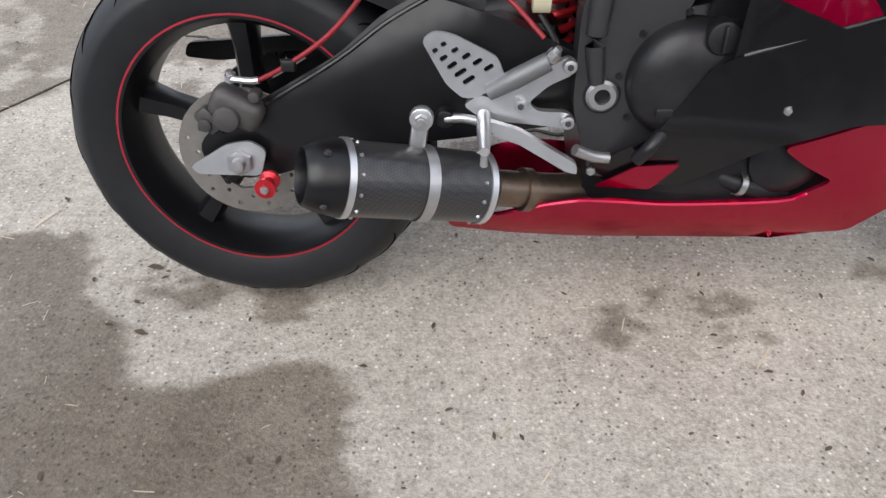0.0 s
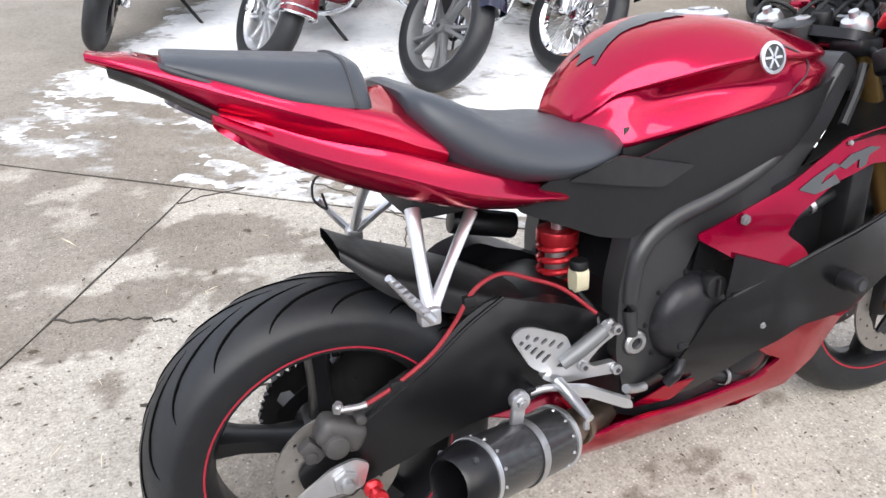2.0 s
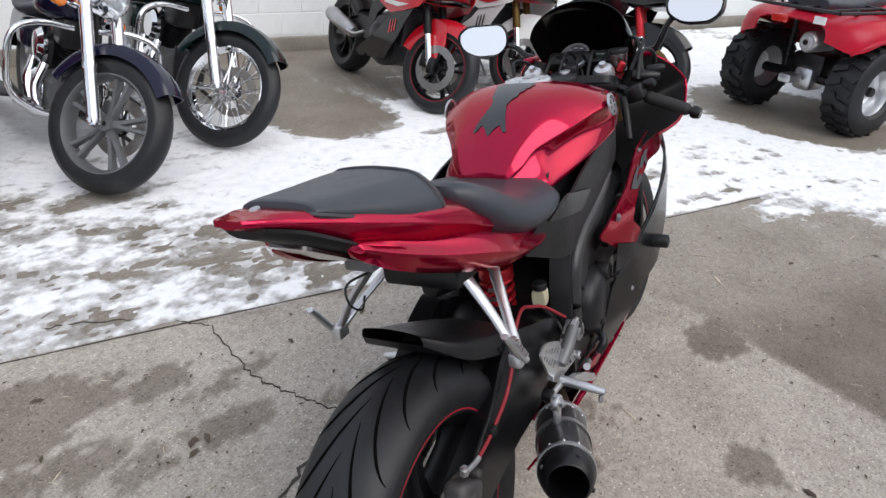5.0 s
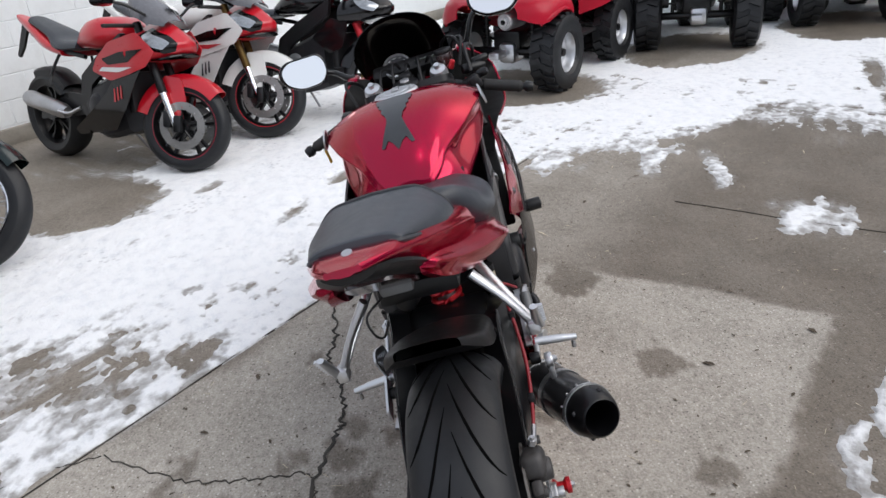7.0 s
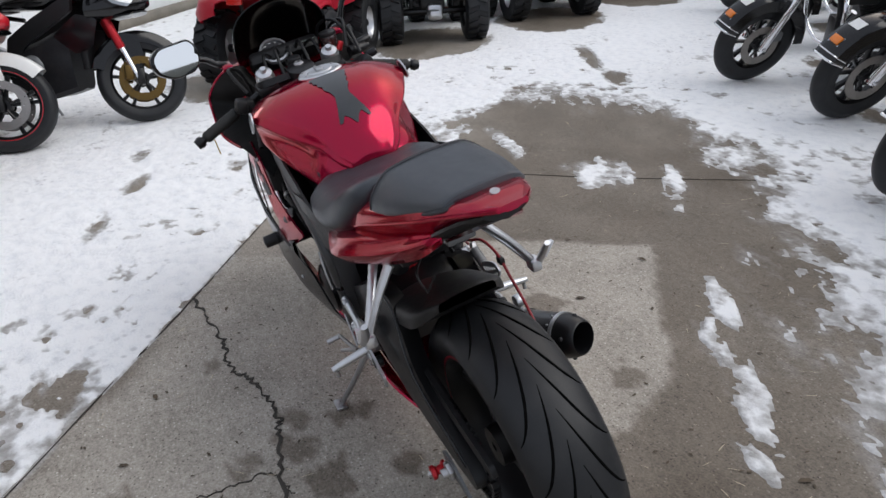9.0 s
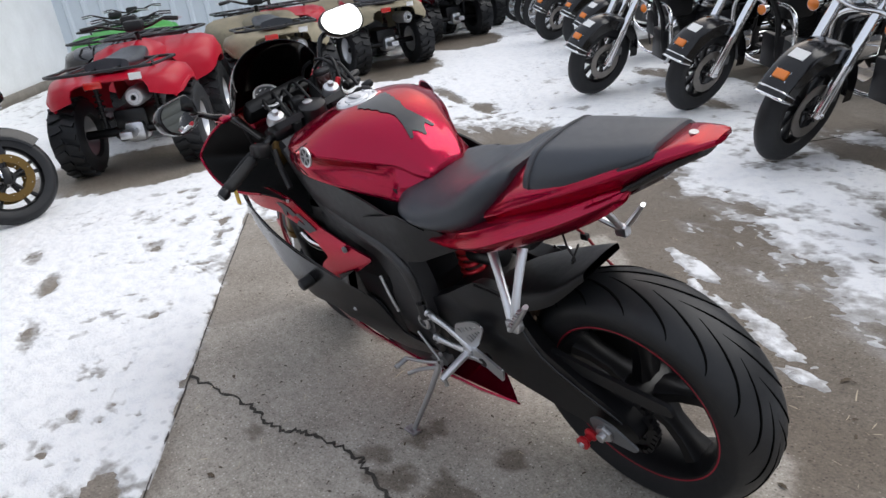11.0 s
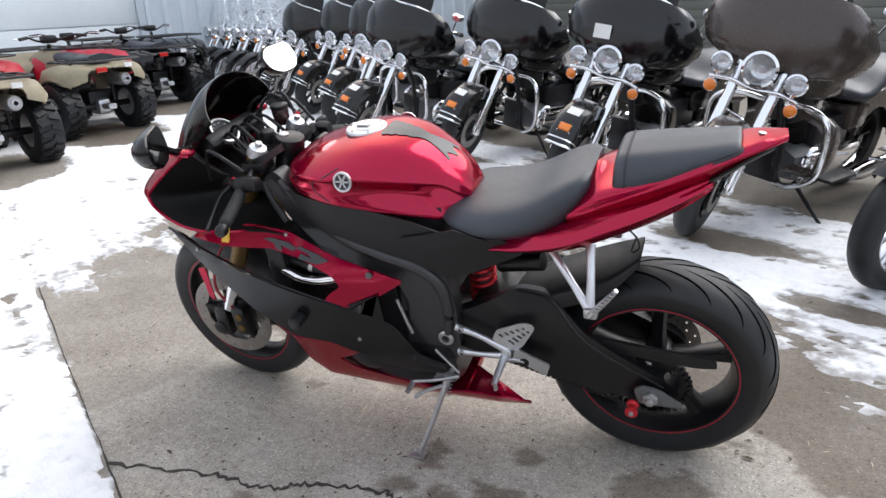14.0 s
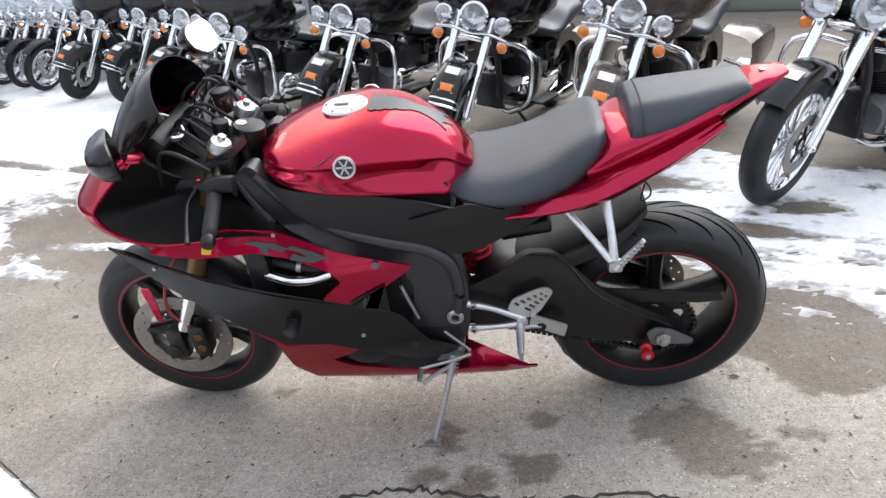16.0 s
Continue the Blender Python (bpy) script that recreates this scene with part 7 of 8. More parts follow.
def sportbike(main, second, label, rim=SATIN, fork=GOLD, fender=None, naked=False, disc=None, top=None, steer=26.0):
    """Front tyre touches the ground at the origin; faces +x."""
    o = empty("sport_motorcycle", Matrix(), label, "motorcycle", LROW)
    wheel_parts(o, 0.30, 0.222, 0.06, 5, (RUBBER, rim), (0, 0, 0.30), True, 0.04, None, "front_wheel", 0.012, None if naked else SPORT_RED if main is WHITE else CLEARRED, crown=0.6)
    wheel_parts(o, 0.316, 0.224, 0.092, 5, (RUBBER, rim), (-1.40, 0, 0.316), True, 0.045, None, "rear_wheel", 0.014, crown=0.6)
    for s in (1, -1):
        brake_disc(o, (0, s * 0.078, 0.30), 0.155, 0.10, disc or PALEDISC, holes=16)
        part("brake_caliper", box((-0.085, s * 0.095, 0.34), (0.055, 0.055, 0.11), 0.014), disc or SATIN, o)
        a, b = Vector((-0.03, s * 0.105, 0.30)), Vector((-0.28, s * 0.105, 0.94))
        part("fork_slider", cyl(a, a + (b - a) * 0.36, 0.022, None, 18), CHROME, o)
        part("fork_tube", cyl(a + (b - a) * 0.32, b, 0.028, None, 18, 0.003), fork, o)
        part("fork_foot", box((-0.012, s * 0.105, 0.31), (0.055, 0.05, 0.11), 0.012), SATIN, o)
        part("clip_on", tube([(-0.28, s * 0.11, 0.92), (-0.33, s * 0.24, 0.90), (-0.36, s * 0.35, 0.88)], 0.013, 3, 10), GRIP, o)
        part("mirror", body([(-0.05, [(0, -0.03), (0.07, -0.02), (0.07, 0.03), (0, 0.04)]), (0.02, [(0, -0.015), (0.04, -0.01), (0.04, 0.02), (0, 0.025)])], 3, 3), second, o).matrix_basis = Matrix.Translation((-0.16, s * 0.34, 1.08))
        part("mirror_stem", tube([(-0.08, s * 0.14, 1.0), (-0.12, s * 0.25, 1.06), (-0.16, s * 0.33, 1.08)], 0.009, 3, 8), SATIN, o)
    part("front_fender", arc_fender(0.325, 0.065, 42, 165, 0.075, (0, 0, 0.30)), fender or main, o)
    part("fork_fender", panel([(0.03, 0.46), (0.0, 0.60), (-0.12, 0.62), (-0.13, 0.52), (-0.08, 0.36), (-0.03, 0.33)], side(0.075), 0.005, 0.02, 0.04), fender or main, o)
    part("fork_fender", panel([(0.03, 0.46), (0.0, 0.60), (-0.12, 0.62), (-0.13, 0.52), (-0.08, 0.36), (-0.03, 0.33)], side(0.075, -1), 0.005, 0.02, 0.04), fender or main, o)
    # the front end is turned to the left about the steering head
    head, way = Vector((-0.28, 0, 0.94)), Vector((-0.25, 0, 0.64)).normalized()
    swing = Matrix.Translation(head) @ Matrix.Rotation(radians(steer), 4, way) @ Matrix.Translation(-head)
    for ch in o.children:
        if ch.name.split(".")[0] not in ("rear_wheel", "mirror", "mirror_stem"):
            ch.matrix_basis = swing @ ch.matrix_basis
    nose = part("nose_fairing", body([(0.13, [(0, 0.79), (0.025, 0.80), (0.03, 0.83), (0, 0.845)]), (0.06, [(0, 0.75), (0.10, 0.765), (0.115, 0.83), (0, 0.905)]), (-0.06, [(0, 0.71), (0.165, 0.735), (0.175, 0.85), (0, 0.965)]), (-0.22, [(0, 0.70), (0.215, 0.735), (0.20, 0.84), (0, 0.955)])], 4, 4), top or main, o, "", 60)
    ntree = tree_of(nose)
    for s in (1, -1):
        part("lamp_surround", panel([(0.105, 0.83), (0.04, 0.875), (-0.10, 0.925), (-0.16, 0.885), (-0.05, 0.80), (0.04, 0.765), (0.09, 0.78)], lambda u, v: onto(ntree, (u, s * 0.6, v), (0, -s, 0), 0.003), 0.0, 0.012, 0.02), TINT, nose)
        part("headlight", panel([(0.075, 0.832), (0.03, 0.858), (-0.09, 0.900), (-0.12, 0.880), (-0.04, 0.815), (0.04, 0.79)], lambda u, v: onto(ntree, (u, s * 0.6, v), (0, -s, 0), 0.006), 0.0, 0.012, 0.02), LAMPGLASS, nose)
        if not naked:
            part("side_fairing", panel([(-0.10, 0.90), (0.02, 0.78), (-0.06, 0.69), (-0.20, 0.645), (-0.40, 0.60), (-0.58, 0.66), (-0.52, 0.74), (-0.38, 0.84)],
                                       side(lambda x, z: 0.225 - 0.2 * max(0, x + 0.15), s), 0.005, 0.02, 0.04), main, o)
            low = part("lower_fairing", panel([(-0.10, 0.68), (-0.20, 0.645), (-0.40, 0.60), (-0.48, 0.52), (-0.66, 0.40), (-0.96, 0.25), (-0.93, 0.21), (-0.48, 0.27), (-0.30, 0.42), (-0.20, 0.56)],
                                              side(lambda x, z: 0.215 - 0.3 * max(0, 0.4 - z), s), 0.005, 0.02, 0.04), FAIR_BLACK if second is BLACK else main, o)
            for k in range(3):
                part("side_mark", panel([(-0.31 - 0.035 * k, 0.57 - 0.01 * k), (-0.322 - 0.035 * k, 0.57 - 0.01 * k), (-0.335 - 0.035 * k, 0.49 - 0.012 * k), (-0.315 - 0.035 * k, 0.485 - 0.012 * k)], side(0.219, s), 0.0, 0.003, 0.03), SPORT_RED if second is BLACK else INK, low)
            part("air_scoop", panel([(-0.06, 0.80), (-0.20, 0.72), (-0.40, 0.70), (-0.46, 0.735), (-0.28, 0.78)], side(lambda x, z: 0.229 - 0.2 * max(0, x + 0.15), s), 0.003, 0.01, 0.04), TINT, o)
            part("side_stripe", panel([(-0.16, 0.69), (-0.30, 0.655), (-0.50, 0.66), (-0.46, 0.685), (-0.30, 0.685)], side(lambda x, z: 0.230 - 0.2 * max(0, x + 0.15), s), 0.003, 0.01, 0.04), WHITE if second is BLACK else second, o)
        else:
            part("radiator_shroud", panel([(-0.16, 0.72), (-0.30, 0.76), (-0.48, 0.62), (-0.34, 0.50), (-0.22, 0.54)], side(0.19, s), 0.006, 0.02, 0.04), main, o)
        part("frame_spar", panel([(-0.32, 0.90), (-0.62, 0.74), (-0.80, 0.62), (-0.86, 0.36), (-0.76, 0.34), (-0.70, 0.56), (-0.34, 0.78)], side(0.165, s), 0.04, 0.02, 0.05), SATIN, o)
        part("swingarm", panel([(-0.80, 0.48), (-1.05, 0.50), (-1.42, 0.35), (-1.44, 0.29), (-1.10, 0.32), (-0.80, 0.36)], side(0.125, s), 0.04, 0.02, 0.05), SATIN if not naked else ALLOY, o)
    scr_rows = [[Vector((x - 0.0, hw * math.cos(a), z0 + (z1 - z0) * math.sin(a))) for a in np.linspace(0, math.pi, 11)] for x, hw, z0, z1 in ((0.02, 0.09, 0.93, 0.965), (-0.08, 0.15, 0.95, 1.05), (-0.20, 0.15, 1.0, 1.12), (-0.27, 0.11, 1.05, 1.15))]
    b = skin(scr_rows, False, False)
    bmesh.ops.solidify(b, geom=list(b.faces), thickness=0.003)
    part("windscreen", b, SMOKED, o)
    part("screen_tag", box((0, 0, 0), (0.06, 0.08, 0.002), 0, Matrix.Translation((-0.055, 0.05, 1.045)) @ Matrix.Rotation(0.62, 4, "Y") @ Matrix.Rotation(-0.35, 4, "X")), PAPER, o, "white paper stock tag")
    part("intake_mouth", box((0.075, 0, 0.80), (0.06, 0.10, 0.05), 0.012), TINT, nose)
    part("chin_panel", panel([(0.10, 0.04), (0.06, 0.13), (-0.06, 0.17), (-0.06, -0.17), (0.06, -0.13), (0.10, -0.04)], lambda u, v: Vector((u, v, 0.735 + 0.30 * max(0, u))), 0.01, 0.02, 0.05), TINT, nose)
    part("radiator", box((-0.30, 0, 0.52), (0.05, 0.34, 0.26), 0.012), MATTE, o)
    part("subframe", tube([(-0.80, 0.11, 0.74), (-1.10, 0.12, 0.80), (-1.45, 0.07, 0.92)], 0.016, 3, 8), SATIN, o)
    part("subframe", tube([(-0.80, -0.11, 0.74), (-1.10, -0.12, 0.80), (-1.45, -0.07, 0.92)], 0.016, 3, 8), SATIN, o)
    part("rear_mudguard", arc_fender(0.335, 0.08, 40, 110, 0.05, (-1.40, 0, 0.316)), MATTE, o)
    for sg in (1, -1):
        part("rearset", tube([(-0.86, sg * 0.17, 0.40), (-0.98, sg * 0.19, 0.36), (-1.04, sg * 0.23, 0.38)], 0.012, 3, 8), ALLOY, o)
        part("passenger_bracket", tube([(-1.08, sg * 0.12, 0.76), (-1.14, sg * 0.17, 0.62), (-1.10, sg * 0.20, 0.55)], 0.010, 3, 8), SATIN, o)
    part("fuel_tank", body([(-0.38, [(0.06, 0.84), (0.10, 0.86), (0.10, 0.92), (0, 0.95)]), (-0.52, [(0.14, 0.80), (0.20, 0.87), (0.15, 0.98), (0, 1.0)]), (-0.70, [(0.14, 0.80), (0.19, 0.86), (0.14, 0.96), (0, 0.98)]), (-0.86, [(0.09, 0.80), (0.12, 0.83), (0.09, 0.87), (0, 0.885)])], 4, 3), main, o, "", 60)
    part("seat", body([(-0.84, [(0.10, 0.79), (0.15, 0.80), (0.12, 0.84), (0, 0.85)]), (-1.05, [(0.12, 0.78), (0.17, 0.80), (0.13, 0.85), (0, 0.86)]), (-1.20, [(0.08, 0.86), (0.12, 0.88), (0.10, 0.92), (0, 0.93)]), (-1.46, [(0.05, 0.97), (0.08, 0.98), (0.06, 1.01), (0, 1.02)])], 4, 3), SEAT, o, "", 60)
    part("tail_cowl", body([(-1.0, [(0.09, 0.74), (0.15, 0.75), (0.15, 0.78), (0, 0.78)]), (-1.22, [(0.08, 0.78), (0.14, 0.80), (0.14, 0.86), (0, 0.87)]), (-1.45, [(0.05, 0.89), (0.09, 0.90), (0.09, 0.96), (0, 0.97)]), (-1.68, [(0.02, 1.0), (0.03, 1.0), (0.03, 1.03), (0, 1.035)])], 4, 3), main, o, "", 60)
    part("engine", body([(-0.84, [(0, 0.24), (0.13, 0.26), (0.15, 0.50), (0, 0.54)]), (-0.62, [(0, 0.20), (0.17, 0.23), (0.16, 0.56), (0, 0.60)]), (-0.40, [(0, 0.26), (0.14, 0.28), (0.14, 0.66), (0, 0.70)])], 3, 3), ENGINE, o)
    for s in (1, -1):
        part("engine_cover", lathe([(0, 0.045), (0.06, 0.04), (0.085, 0.02), (0.09, 0), (0, 0)], (-0.66, s * 0.155, 0.42), (0, s, 0), 28), GREYMETAL if naked else ENGINE, o)
    part("silencer", lathe([(0, 0), (0.04, 0), (0.055, 0.05), (0.06, 0.36), (0.05, 0.40), (0.03, 0.40), (0.03, 0.3)], (-1.02, -0.17, 0.36) if not naked else (-1.0, 0.18, 0.50), (-1, -0.1, 0.25), 26, closed=False), STEEL, o)
    part("number_hanger", panel([(-1.66, 0.98), (-1.80, 0.74), (-1.78, 0.72), (-1.70, 0.80), (-1.60, 0.95)], side(0.01), 0.02, 0.01, 0.05), MATTE, o)
    part("kickstand", tube([(-0.80, 0.12, 0.28), (-0.77, 0.20, 0.15), (-0.75, 0.29, 0.015)], 0.010, 3, 8), STEEL, o)
    return o


s1 = sportbike(SPORT_RED, BLACK, "bright red and black sport motorcycle against the white wall", fork=SATIN)
stand(s1, 3.43, 1.87, -120, 9)
s2 = sportbike(WHITE, SPORT_RED, "white sport motorcycle with a red nose and red rims", rim=SATIN, top=SPORT_RED)
stand(s2, 4.10, 1.49, -118, 9)
s3 = sportbike(BLACK, BLACK, "black half-faired motorcycle with red forks and gold brake discs", fork=REDALU, naked=True, disc=GOLD)
stand(s3, 4.40, 0.64, -112, 9)

# ---- quad bikes in front of the metal building ----
def quad(paint, label, green=False):
    """Rear axle over the origin, facing +x."""
    o = empty("quad_bike", Matrix(), label, "quad bike", "quad bikes along the metal building")
    lug = None
    for nm, x, s in (("rear_wheel", 0, 1), ("rear_wheel", 0, -1), ("front_wheel", 1.22, 1), ("front_wheel", 1.22, -1)):
        R, hf = (0.305, 0.125) if x == 0 else (0.30, 0.105)
        w = empty_part(nm, o, (x, s * (0.445 if x == 0 else 0.44), R))
        if x == 0 and s == 1 or x and s == 1:
            rim_r = 0.155
            ty = part("tyre", lathe([(rim_r, hf * 0.75), (rim_r + 0.02, hf * 0.95), (R * 0.82, hf), (R * 0.95, hf * 0.82), (R - 0.012, hf * 0.4), (R - 0.012, -hf * 0.4), (R * 0.95, -hf * 0.82), (R * 0.82, -hf), (rim_r + 0.02, -hf * 0.95), (rim_r, -hf * 0.75)], seg=44), RUBBER, w)
            b = None
            for k in range(20):
                for sg in (1, -1):
                    a = 2 * math.pi * (k + (0.5 if sg > 0 else 0)) / 20
                    b = box((0, sg * hf * 0.42, R - 0.006), (0.042, hf * 0.75, 0.024), 0, Matrix.Rotation(a, 4, "Y") @ Matrix.Rotation(sg * 0.35, 4, "Z"), b)
            lg = tagged(part("tread_lug", b, RUBBER, w), kind="stuff")
            rm = part("rim", lathe([(rim_r + 0.004, hf * 0.78), (rim_r - 0.01, hf * 0.6), (rim_r - 0.02, hf * 0.15), (0.10, hf * 0.05), (0.06, hf * 0.25), (0.0, hf * 0.30), (0.0, -hf * 0.1), (0.1, -hf * 0.1), (rim_r - 0.02, -hf * 0.5), (rim_r + 0.004, -hf * 0.78)], seg=36, closed=False), ALLOY if not green else SATIN, w)
            hb = part("hub_cap", lathe([(0, 0.03), (0.03, 0.028), (0.035, 0), (0, 0)], (0, hf * 0.30, 0), (0, 1, 0), 20), SATIN, w)
            tmpl = (ty, lg, rm, hb)
        else:
            for q in tmpl:
                again(q.name.split(".")[0], q, w, Matrix.Diagonal((1, -1, 1, 1)))
    # moulded body: rear and front mudguards, side skirts
    for nm, rows in (("rear_bodywork", ((-0.34, 0.28, 0.62, 0.73), (-0.26, 0.46, 0.57, 0.75), (-0.05, 0.52, 0.64, 0.78), (0.14, 0.51, 0.60, 0.77), (0.30, 0.43, 0.48, 0.70), (0.40, 0.26, 0.44, 0.67))),
                     ("front_bodywork", ((0.80, 0.28, 0.48, 0.76), (0.92, 0.50, 0.56, 0.80), (1.10, 0.55, 0.66, 0.86), (1.30, 0.55, 0.66, 0.88), (1.48, 0.50, 0.58, 0.84), (1.60, 0.30, 0.58, 0.80)))):
        rr = []
        for x, hw, z0, z1 in rows:
            rr.append([Vector((x, hw * y, z0 + (z1 - z0) * h)) for y, h in ((-1, 0), (-1.0, 0.35), (-0.93, 0.75), (-0.75, 0.92), (-0.4, 0.97), (0, 1.0), (0.4, 0.97), (0.75, 0.92), (0.93, 0.75), (1.0, 0.35), (1, 0))])
        cols = [spline([r[i] for r in rr], 4) for i in range(len(rr[0]))]
        b = skin([[c[k] for c in cols] for k in range(len(cols[0]))], False, False)
        bmesh.ops.solidify(b, geom=list(b.faces), thickness=0.012)
        part(nm, b, paint, o, "", 50)
    for s in (1, -1):
        part("fender_flare", tube([(-0.27, s * 0.44, 0.56), (-0.20, s * 0.50, 0.62), (-0.05, s * 0.525, 0.655), (0.12, s * 0.515, 0.62), (0.24, s * 0.47, 0.53)], [0.012, 0.016, 0.016, 0.014, 0.010], 4, 8), paint, o)
        part("side_panel", panel([(0.36, 0.66), (0.84, 0.70), (0.86, 0.56), (0.60, 0.48), (0.38, 0.50)], side(0.19, s), 0.008, 0.03, 0.06), paint, o)
    part("tank_cover", body([(0.42, [(0, 0.58), (0.10, 0.60), (0.12, 0.78), (0, 0.84)]), (0.66, [(0, 0.56), (0.14, 0.60), (0.15, 0.82), (0, 0.92)]), (0.95, [(0, 0.56), (0.14, 0.60), (0.16, 0.82), (0, 0.92)])], 3, 3), paint, o)
    part("seat", body([(-0.22, [(0, 0.78), (0.14, 0.80), (0.15, 0.86), (0, 0.89)]), (0.12, [(0, 0.76), (0.15, 0.78), (0.15, 0.85), (0, 0.87)]), (0.50, [(0, 0.78), (0.11, 0.80), (0.11, 0.88), (0, 0.90)])], 4, 3), SEAT, o, "", 60)
    # racks of bent pipe
    for nm, x0, x1, z in (("rear_rack", -0.38, 0.18, 0.815), ("front_rack", 0.98, 1.62, 0.93)):
        rk = empty_part(nm, o, (0, 0, 0))
        part("rack_rim", tube([(x0, -0.36, z), (x0, 0.36, z), (x1 * 0.5 + x0 * 0.5, 0.40, z), (x1, 0.35, z), (x1, -0.35, z), (x1 * 0.5 + x0 * 0.5, -0.40, z), (x0, -0.36, z)], 0.012, 3, 8), SATIN, rk)
        for k in range(4):
            y = -0.27 + 0.18 * k
            part("rack_bar", cyl((x0, y, z + 0.002), (x1, y, z + 0.002), 0.010, None, 8), SATIN, rk)
        for s in (1, -1):
            part("rack_leg", cyl(((x0 + x1) / 2, s * 0.30, z), ((x0 + x1) / 2 + 0.05, s * 0.26, z - 0.16), 0.011, None, 8), SATIN, rk)
    hbz = 1.06
    bar = part("handlebar", tube([(0.60, 0.40, hbz), (0.66, 0.28, hbz + 0.015), (0.74, 0.10, hbz - 0.04), (0.74, -0.10, hbz - 0.04), (0.66, -0.28, hbz + 0.015), (0.60, -0.40, hbz)], 0.012, 4, 10), SATIN, o)
    for s in (1, -1):
        part("grip", cyl((0.60, s * 0.40, hbz), (0.635, s * 0.29, hbz + 0.012), 0.018, None, 12), GRIP, bar)
        part("lever", tube([(0.67, s * 0.26, hbz + 0.01), (0.70, s * 0.34, hbz + 0.005), (0.68, s * 0.42, hbz)], 0.006, 3, 8), ALLOY, bar)
    part("display_pod", box((0.73, 0, 1.04), (0.12, 0.16, 0.09), 0.025), MATTE, o)
    part("steering_stem", cyl((0.74, 0, 0.98), (0.98, 0, 0.45), 0.022, None, 14), SATIN, o)
    part("chassis", box((0.60, 0, 0.40), (1.30, 0.26, 0.16), 0.03), SATIN, o)
    part("engine", body([(0.34, [(0, 0.32), (0.14, 0.34), (0.15, 0.52), (0, 0.60)]), (0.60, [(0, 0.28), (0.18, 0.30), (0.18, 0.52), (0, 0.62)]), (0.84, [(0, 0.32), (0.13, 0.34), (0.13, 0.50), (0, 0.58)])], 3, 3), GREYMETAL, o)
    part("rear_axle", cyl((0, -0.38, 0.305), (0, 0.38, 0.305), 0.035, None, 18, 0.004), SATIN, o)
    part("differential", box((0.0, -0.02, 0.30), (0.20, 0.16, 0.17), 0.04), ALLOY, o)
    part("tow_hitch", box((-0.20, 0, 0.31), (0.14, 0.10, 0.06), 0.012), ALLOY, o)
    for s in (1, -1):
        part("footwell", box((0.52, s * 0.36, 0.36), (0.52, 0.20, 0.03), 0.012), MATTE, o)
        part("a_arm", tube([(1.10, s * 0.12, 0.38), (1.20, s * 0.34, 0.31), (1.32, s * 0.12, 0.38)], 0.016, 3, 8), SATIN, o)
        b = None
        for k in range(5):
            b = lathe([(0.026, -0.006), (0.036, -0.006), (0.036, 0.006), (0.026, 0.006)], (0.02, s * 0.22, 0.42 + 0.045 * k), (0, 0, 1), 16, b)
        part("rear_spring", cyl((0.02, s * 0.22, 0.32), (0.02, s * 0.22, 0.70), 0.018, None, 12, 0, b), SATIN, o)
    ex = part("silencer", lathe([(0, 0.30), (0.06, 0.30), (0.07, 0.26), (0.07, 0.02), (0.058, 0.0), (0.034, 0.0), (0.034, 0.1)], (-0.36, -0.17, 0.60), (1, 0, 0.0), 26, closed=False), STEEL, o)
    part("spark_arrestor", lathe([(0.02, -0.02), (0.036, -0.02), (0.036, 0.03), (0.02, 0.03)], (-0.36, -0.17, 0.60), (1, 0, 0), 22), ALLOY, ex)
    part("tail_lamp", box((-0.338, 0.10, 0.72), (0.03, 0.13, 0.055), 0.01), REDLENS, o)
    part("number_tag", box((-0.36, -0.22, 0.75), (0.008, 0.09, 0.05), 0.002), PAPER, o)
    for s in (1, -1):
        part("headlight", lathe([(0, 0.02), (0.05, 0.012), (0.06, 0), (0.03, -0.06), (0, -0.06)], (1.60, s * 0.20, 0.72), (1, 0, 0), 22), LENS, o)
    part("front_bumper", tube([(1.50, 0.30, 0.46), (1.72, 0.28, 0.50), (1.74, 0.20, 0.72), (1.74, -0.20, 0.72), (1.72, -0.28, 0.50), (1.50, -0.30, 0.46)], 0.018, 4, 10), SATIN, o)
    return o


def at_pose(x, y, h):
    return Matrix.Translation((x, y, 0.002)) @ Matrix.Rotation(radians(h), 4, "Z")


q1 = quad(ATV_RED, "red utility quad bike with black racks and knobbly tyres")
q1.matrix_world = at_pose(5.03, -0.43, -34)
q2 = quad(TAN, "tan camouflage quad bike with a round silencer")
q2.matrix_world = at_pose(6.0, -2.32, -17)
copy_thing(q2, at_pose(6.55, -4.10, -10))
q3 = quad(BLACK, "black utility quad bike with black racks", True)
q3.matrix_world = at_pose(7.55, -6.15, -12)
tagged(copy_thing(q1, at_pose(8.3, -5.2, 150)), "red utility quad bike facing the others")
tagged(copy_thing(q1, at_pose(8.4, -3.4, 165)), "red quad bike standing in the second row")
tagged(copy_thing(q3, at_pose(7.6, -1.6, 150)), "black quad bike standing in the second row")
q4 = quad(LIME, "lime green sport quad bike")
q4.matrix_world = at_pose(9.75, -2.0, 160)
copy_thing(q4, at_pose(11.0, -2.7, 155))
tagged(copy_thing(q3, at_pose(9.2, -7.4, 160)), "black quad bike beside the far cruisers")

# ---- buildings round the lot ----
TURN = Matrix.Rotation(math.atan2(E1.y, E1.x), 4, "Z")


def lot_box(a, b, z, s, bev=0.0, bm=None):
    return box((0, 0, 0), s, bev, Matrix.Translation(lot(a, b, z)) @ TURN, bm)


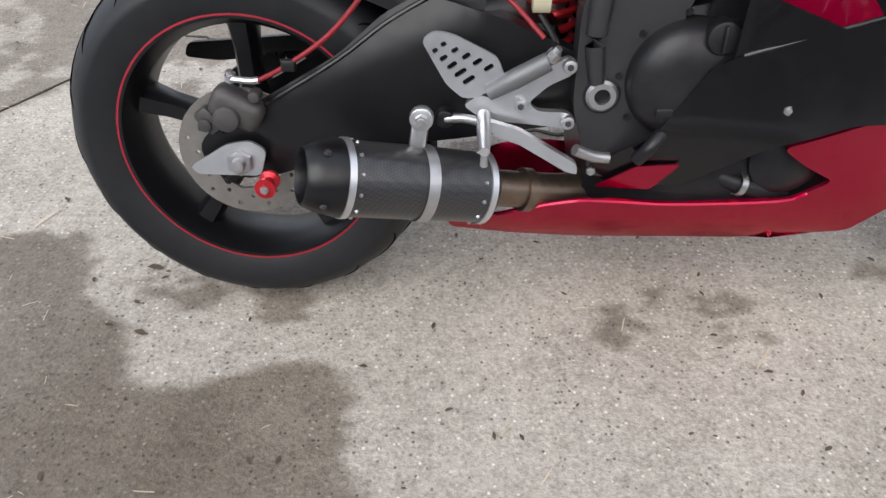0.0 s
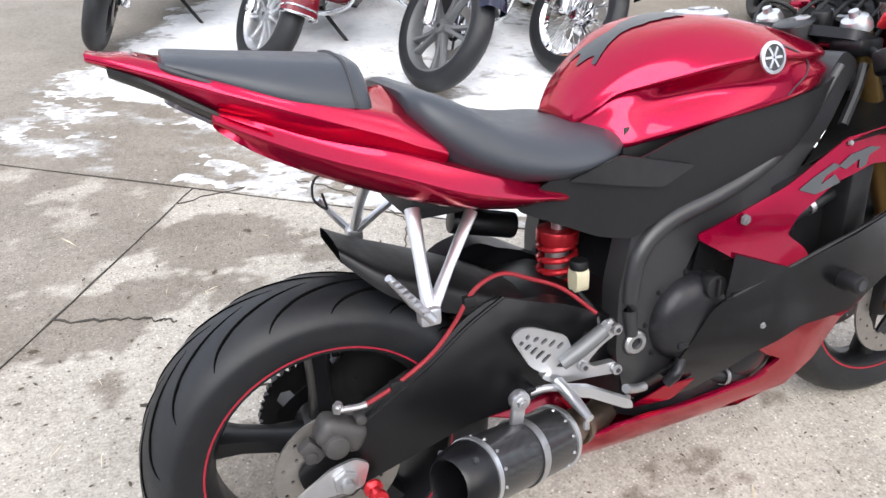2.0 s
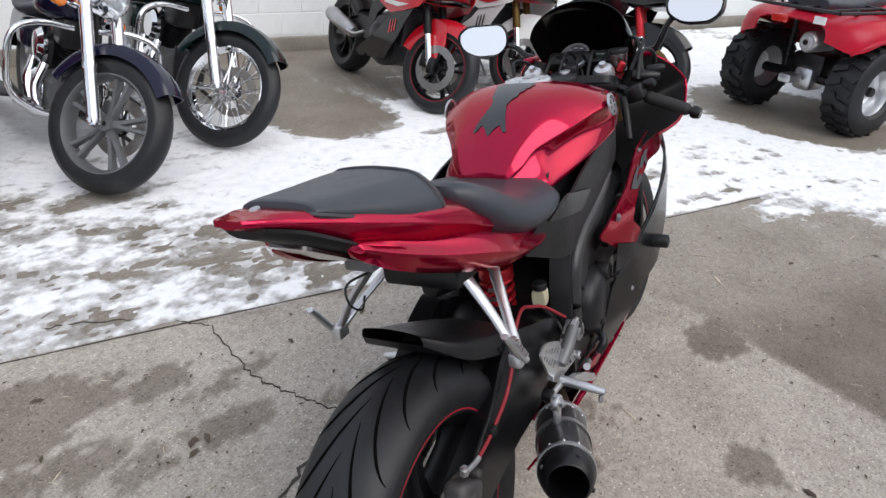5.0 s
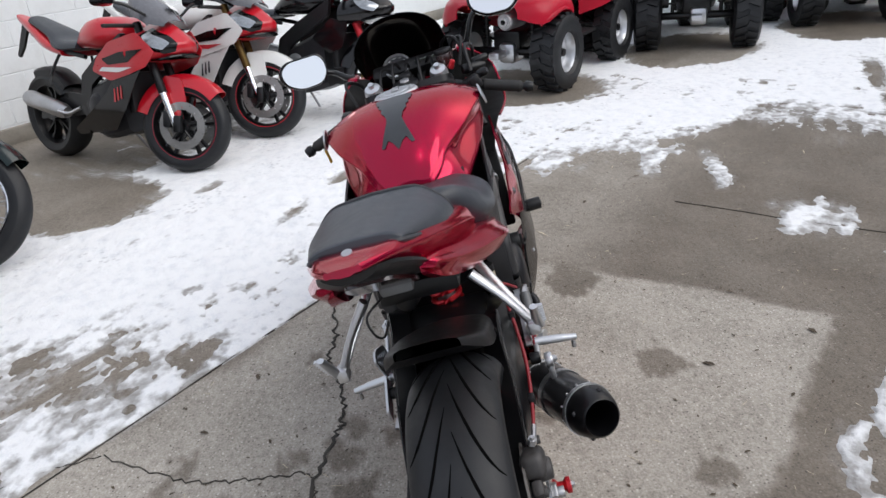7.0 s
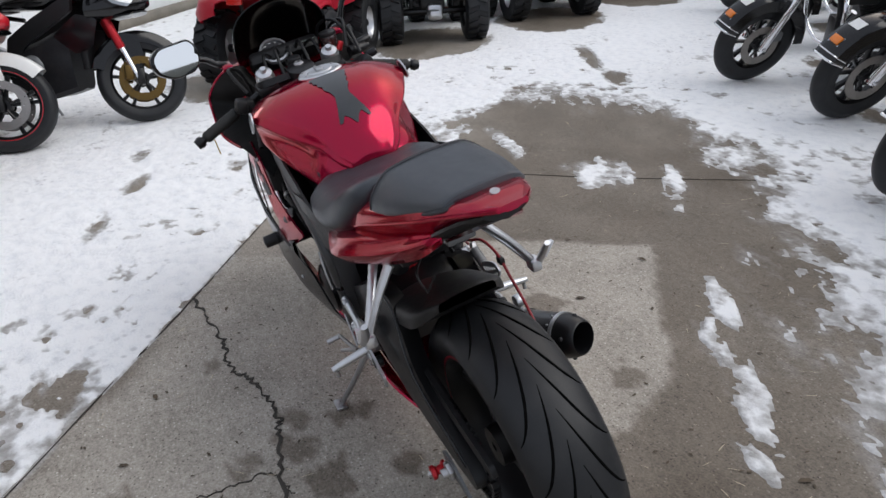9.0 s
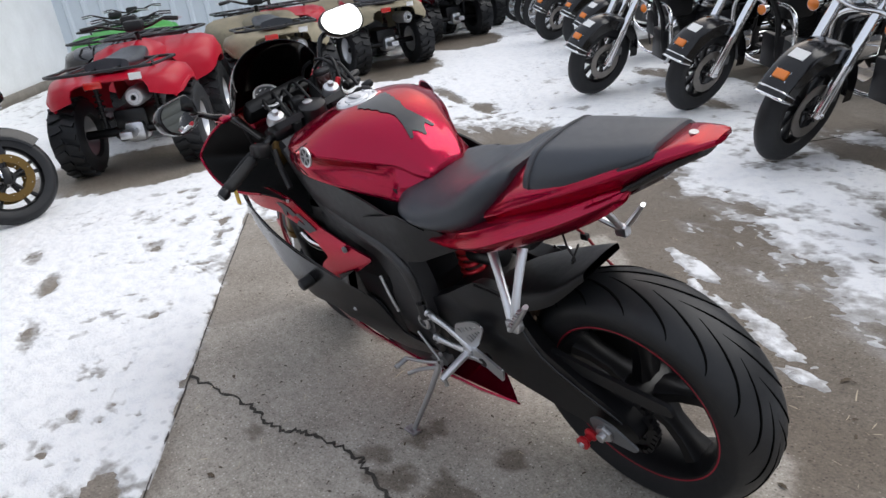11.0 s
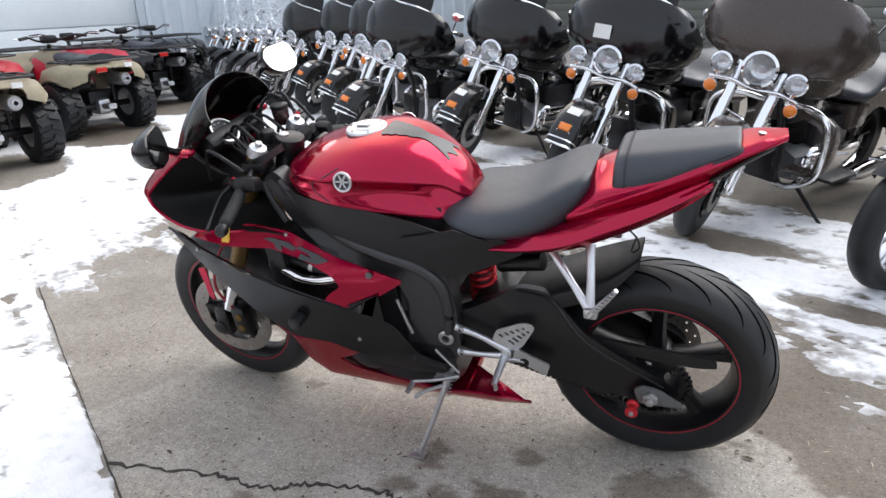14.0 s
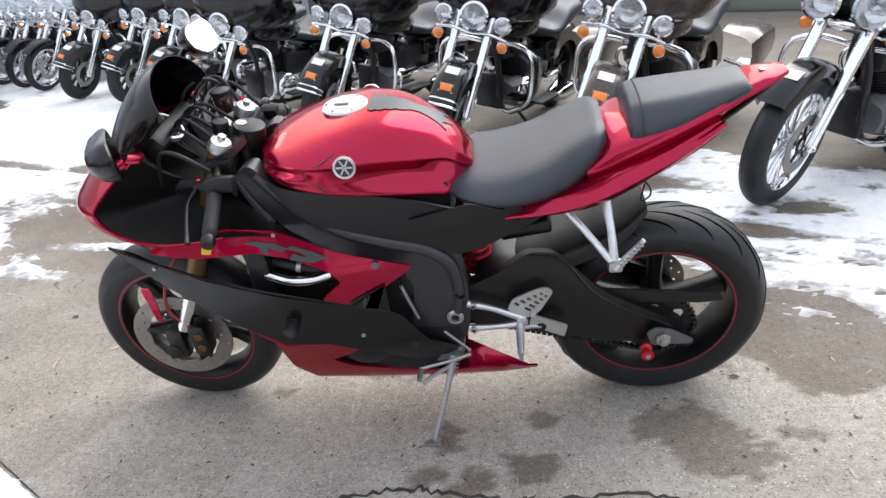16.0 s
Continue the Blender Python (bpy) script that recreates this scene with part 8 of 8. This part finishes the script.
WALLPAINT = surface("white_masonry_paint", (0.78, 0.80, 0.81), 0.75, vary=0.06, scale=6, relief=0.35, relief_scale=60, dirt=0.18)
MORTAR = surface("painted_mortar", (0.76, 0.78, 0.79), 0.85, vary=0.08, scale=8)
METAL = surface("pale_blue_sheet_metal", (0.62, 0.68, 0.73), 0.45, metal=0.1, vary=0.06, scale=3, dirt=0.04)
DOORPAINT = surface("white_door_panel", (0.74, 0.78, 0.80), 0.5, vary=0.05, scale=4, dirt=0.06)
SIDING = surface("dull_green_siding", (0.15, 0.155, 0.135), 0.6, vary=0.08, scale=5)

wall_n = part("wall_north", lot_box(4.0, 5.90, 1.6, (17.0, 0.22, 3.2)), MORTAR)
tagged(wall_n, "white painted block wall stained near the ground", "wall", kind="structure")
part("footing", lot_box(4.0, 5.76, 0.06, (17.0, 0.06, 0.14), 0.01), surface("footing_concrete", (0.24, 0.22, 0.19), 0.9, vary=0.25), wall_n)

wall_e = empty("wall_east", Matrix(), "pale blue ribbed metal building wall", "wall")
tagged(wall_e, kind="structure")
EA = 12.4


def ribbed(name, b0, b1, z0, z1):
    prof = []
    b = b0
    while b < b1:
        prof += [(b, 0), (b + 0.16, 0), (b + 0.19, -0.035), (b + 0.24, -0.035), (b + 0.27, 0)]
        b += 0.30
    rows = [[lot(EA + o, q, z) for q, o in prof] for z in (z0, z1)] + [[lot(EA + 0.08, q, z) for q, o in prof] for z in (z1, z0)]
    return part(name, skin(rows, False, False), METAL, wall_e, "", 20)


D0, D1 = -1.32, 2.25
ribbed("metal_siding", -14.0, D0 - 0.12, 0, 5.2)
ribbed("metal_siding", D1 + 0.12, 6.4, 0, 5.2)
ribbed("metal_siding", D0 - 0.12, D1 + 0.12, 4.3, 5.2)
door = part("door_1", lot_box(EA + 0.10, (D0 + D1) / 2, 2.15, (0.04, D1 - D0, 4.3)), DOORPAINT)
tagged(door, "closed white overhead garage door with wide panels", "garage door", kind="structure")
panel_h = 0.53
for k in range(8):
    part("door_panel", lot_box(EA + 0.065, (D0 + D1) / 2, 0.03 + panel_h * (k + 0.5), (0.03, D1 - D0 - 0.02, panel_h - 0.02), 0.006), DOORPAINT, door)
for q in (D0 - 0.06, D1 + 0.06):
    part("door_jamb", lot_box(EA + 0.03, q, 2.15, (0.12, 0.12, 4.3), 0.01), METAL, door)
part("door_head", lot_box(EA + 0.03, (D0 + D1) / 2, 4.36, (0.12, D1 - D0 + 0.24, 0.12), 0.01), METAL, door)

wall_s = part("wall_south", lot_box(2.0, -9.6, 1.3, (30, 0.2, 2.6)), SIDING)
tagged(wall_s, "dull grey-green lapped siding wall behind the motorcycles", "wall", kind="structure")
for k in range(17):
    ob = part("siding_board", lot_box(2.0, -9.49, 0.10 + 0.15 * k, (30, 0.02, 0.145), 0.004), SIDING, wall_s)

# white blocks of the north wall, running bond
blk = None
for row in range(11):
    for k in range(19):
        a = 0.0 + 0.405 * k + (0.2 if row % 2 else 0)
        if a > 7.0:
            continue
        m = Matrix.Translation(lot(a, 5.796, 0.24 + 0.203 * row)) @ TURN
        if blk is None:
            blk = part("block", box((0, 0, 0), (0.398, 0.02, 0.196), 0.004, None, None, 1), WALLPAINT, wall_n)
            blk.matrix_basis = m
        else:
            again("block", blk, wall_n, m)
rest = None
for row in range(11, 15):
    rest = lot_box(3.6, 5.796, 0.24 + 0.203 * row, (7.4, 0.02, 0.193), 0.005, rest)
tagged(part("upper_courses", rest, WALLPAINT, wall_n), kind="stuff")
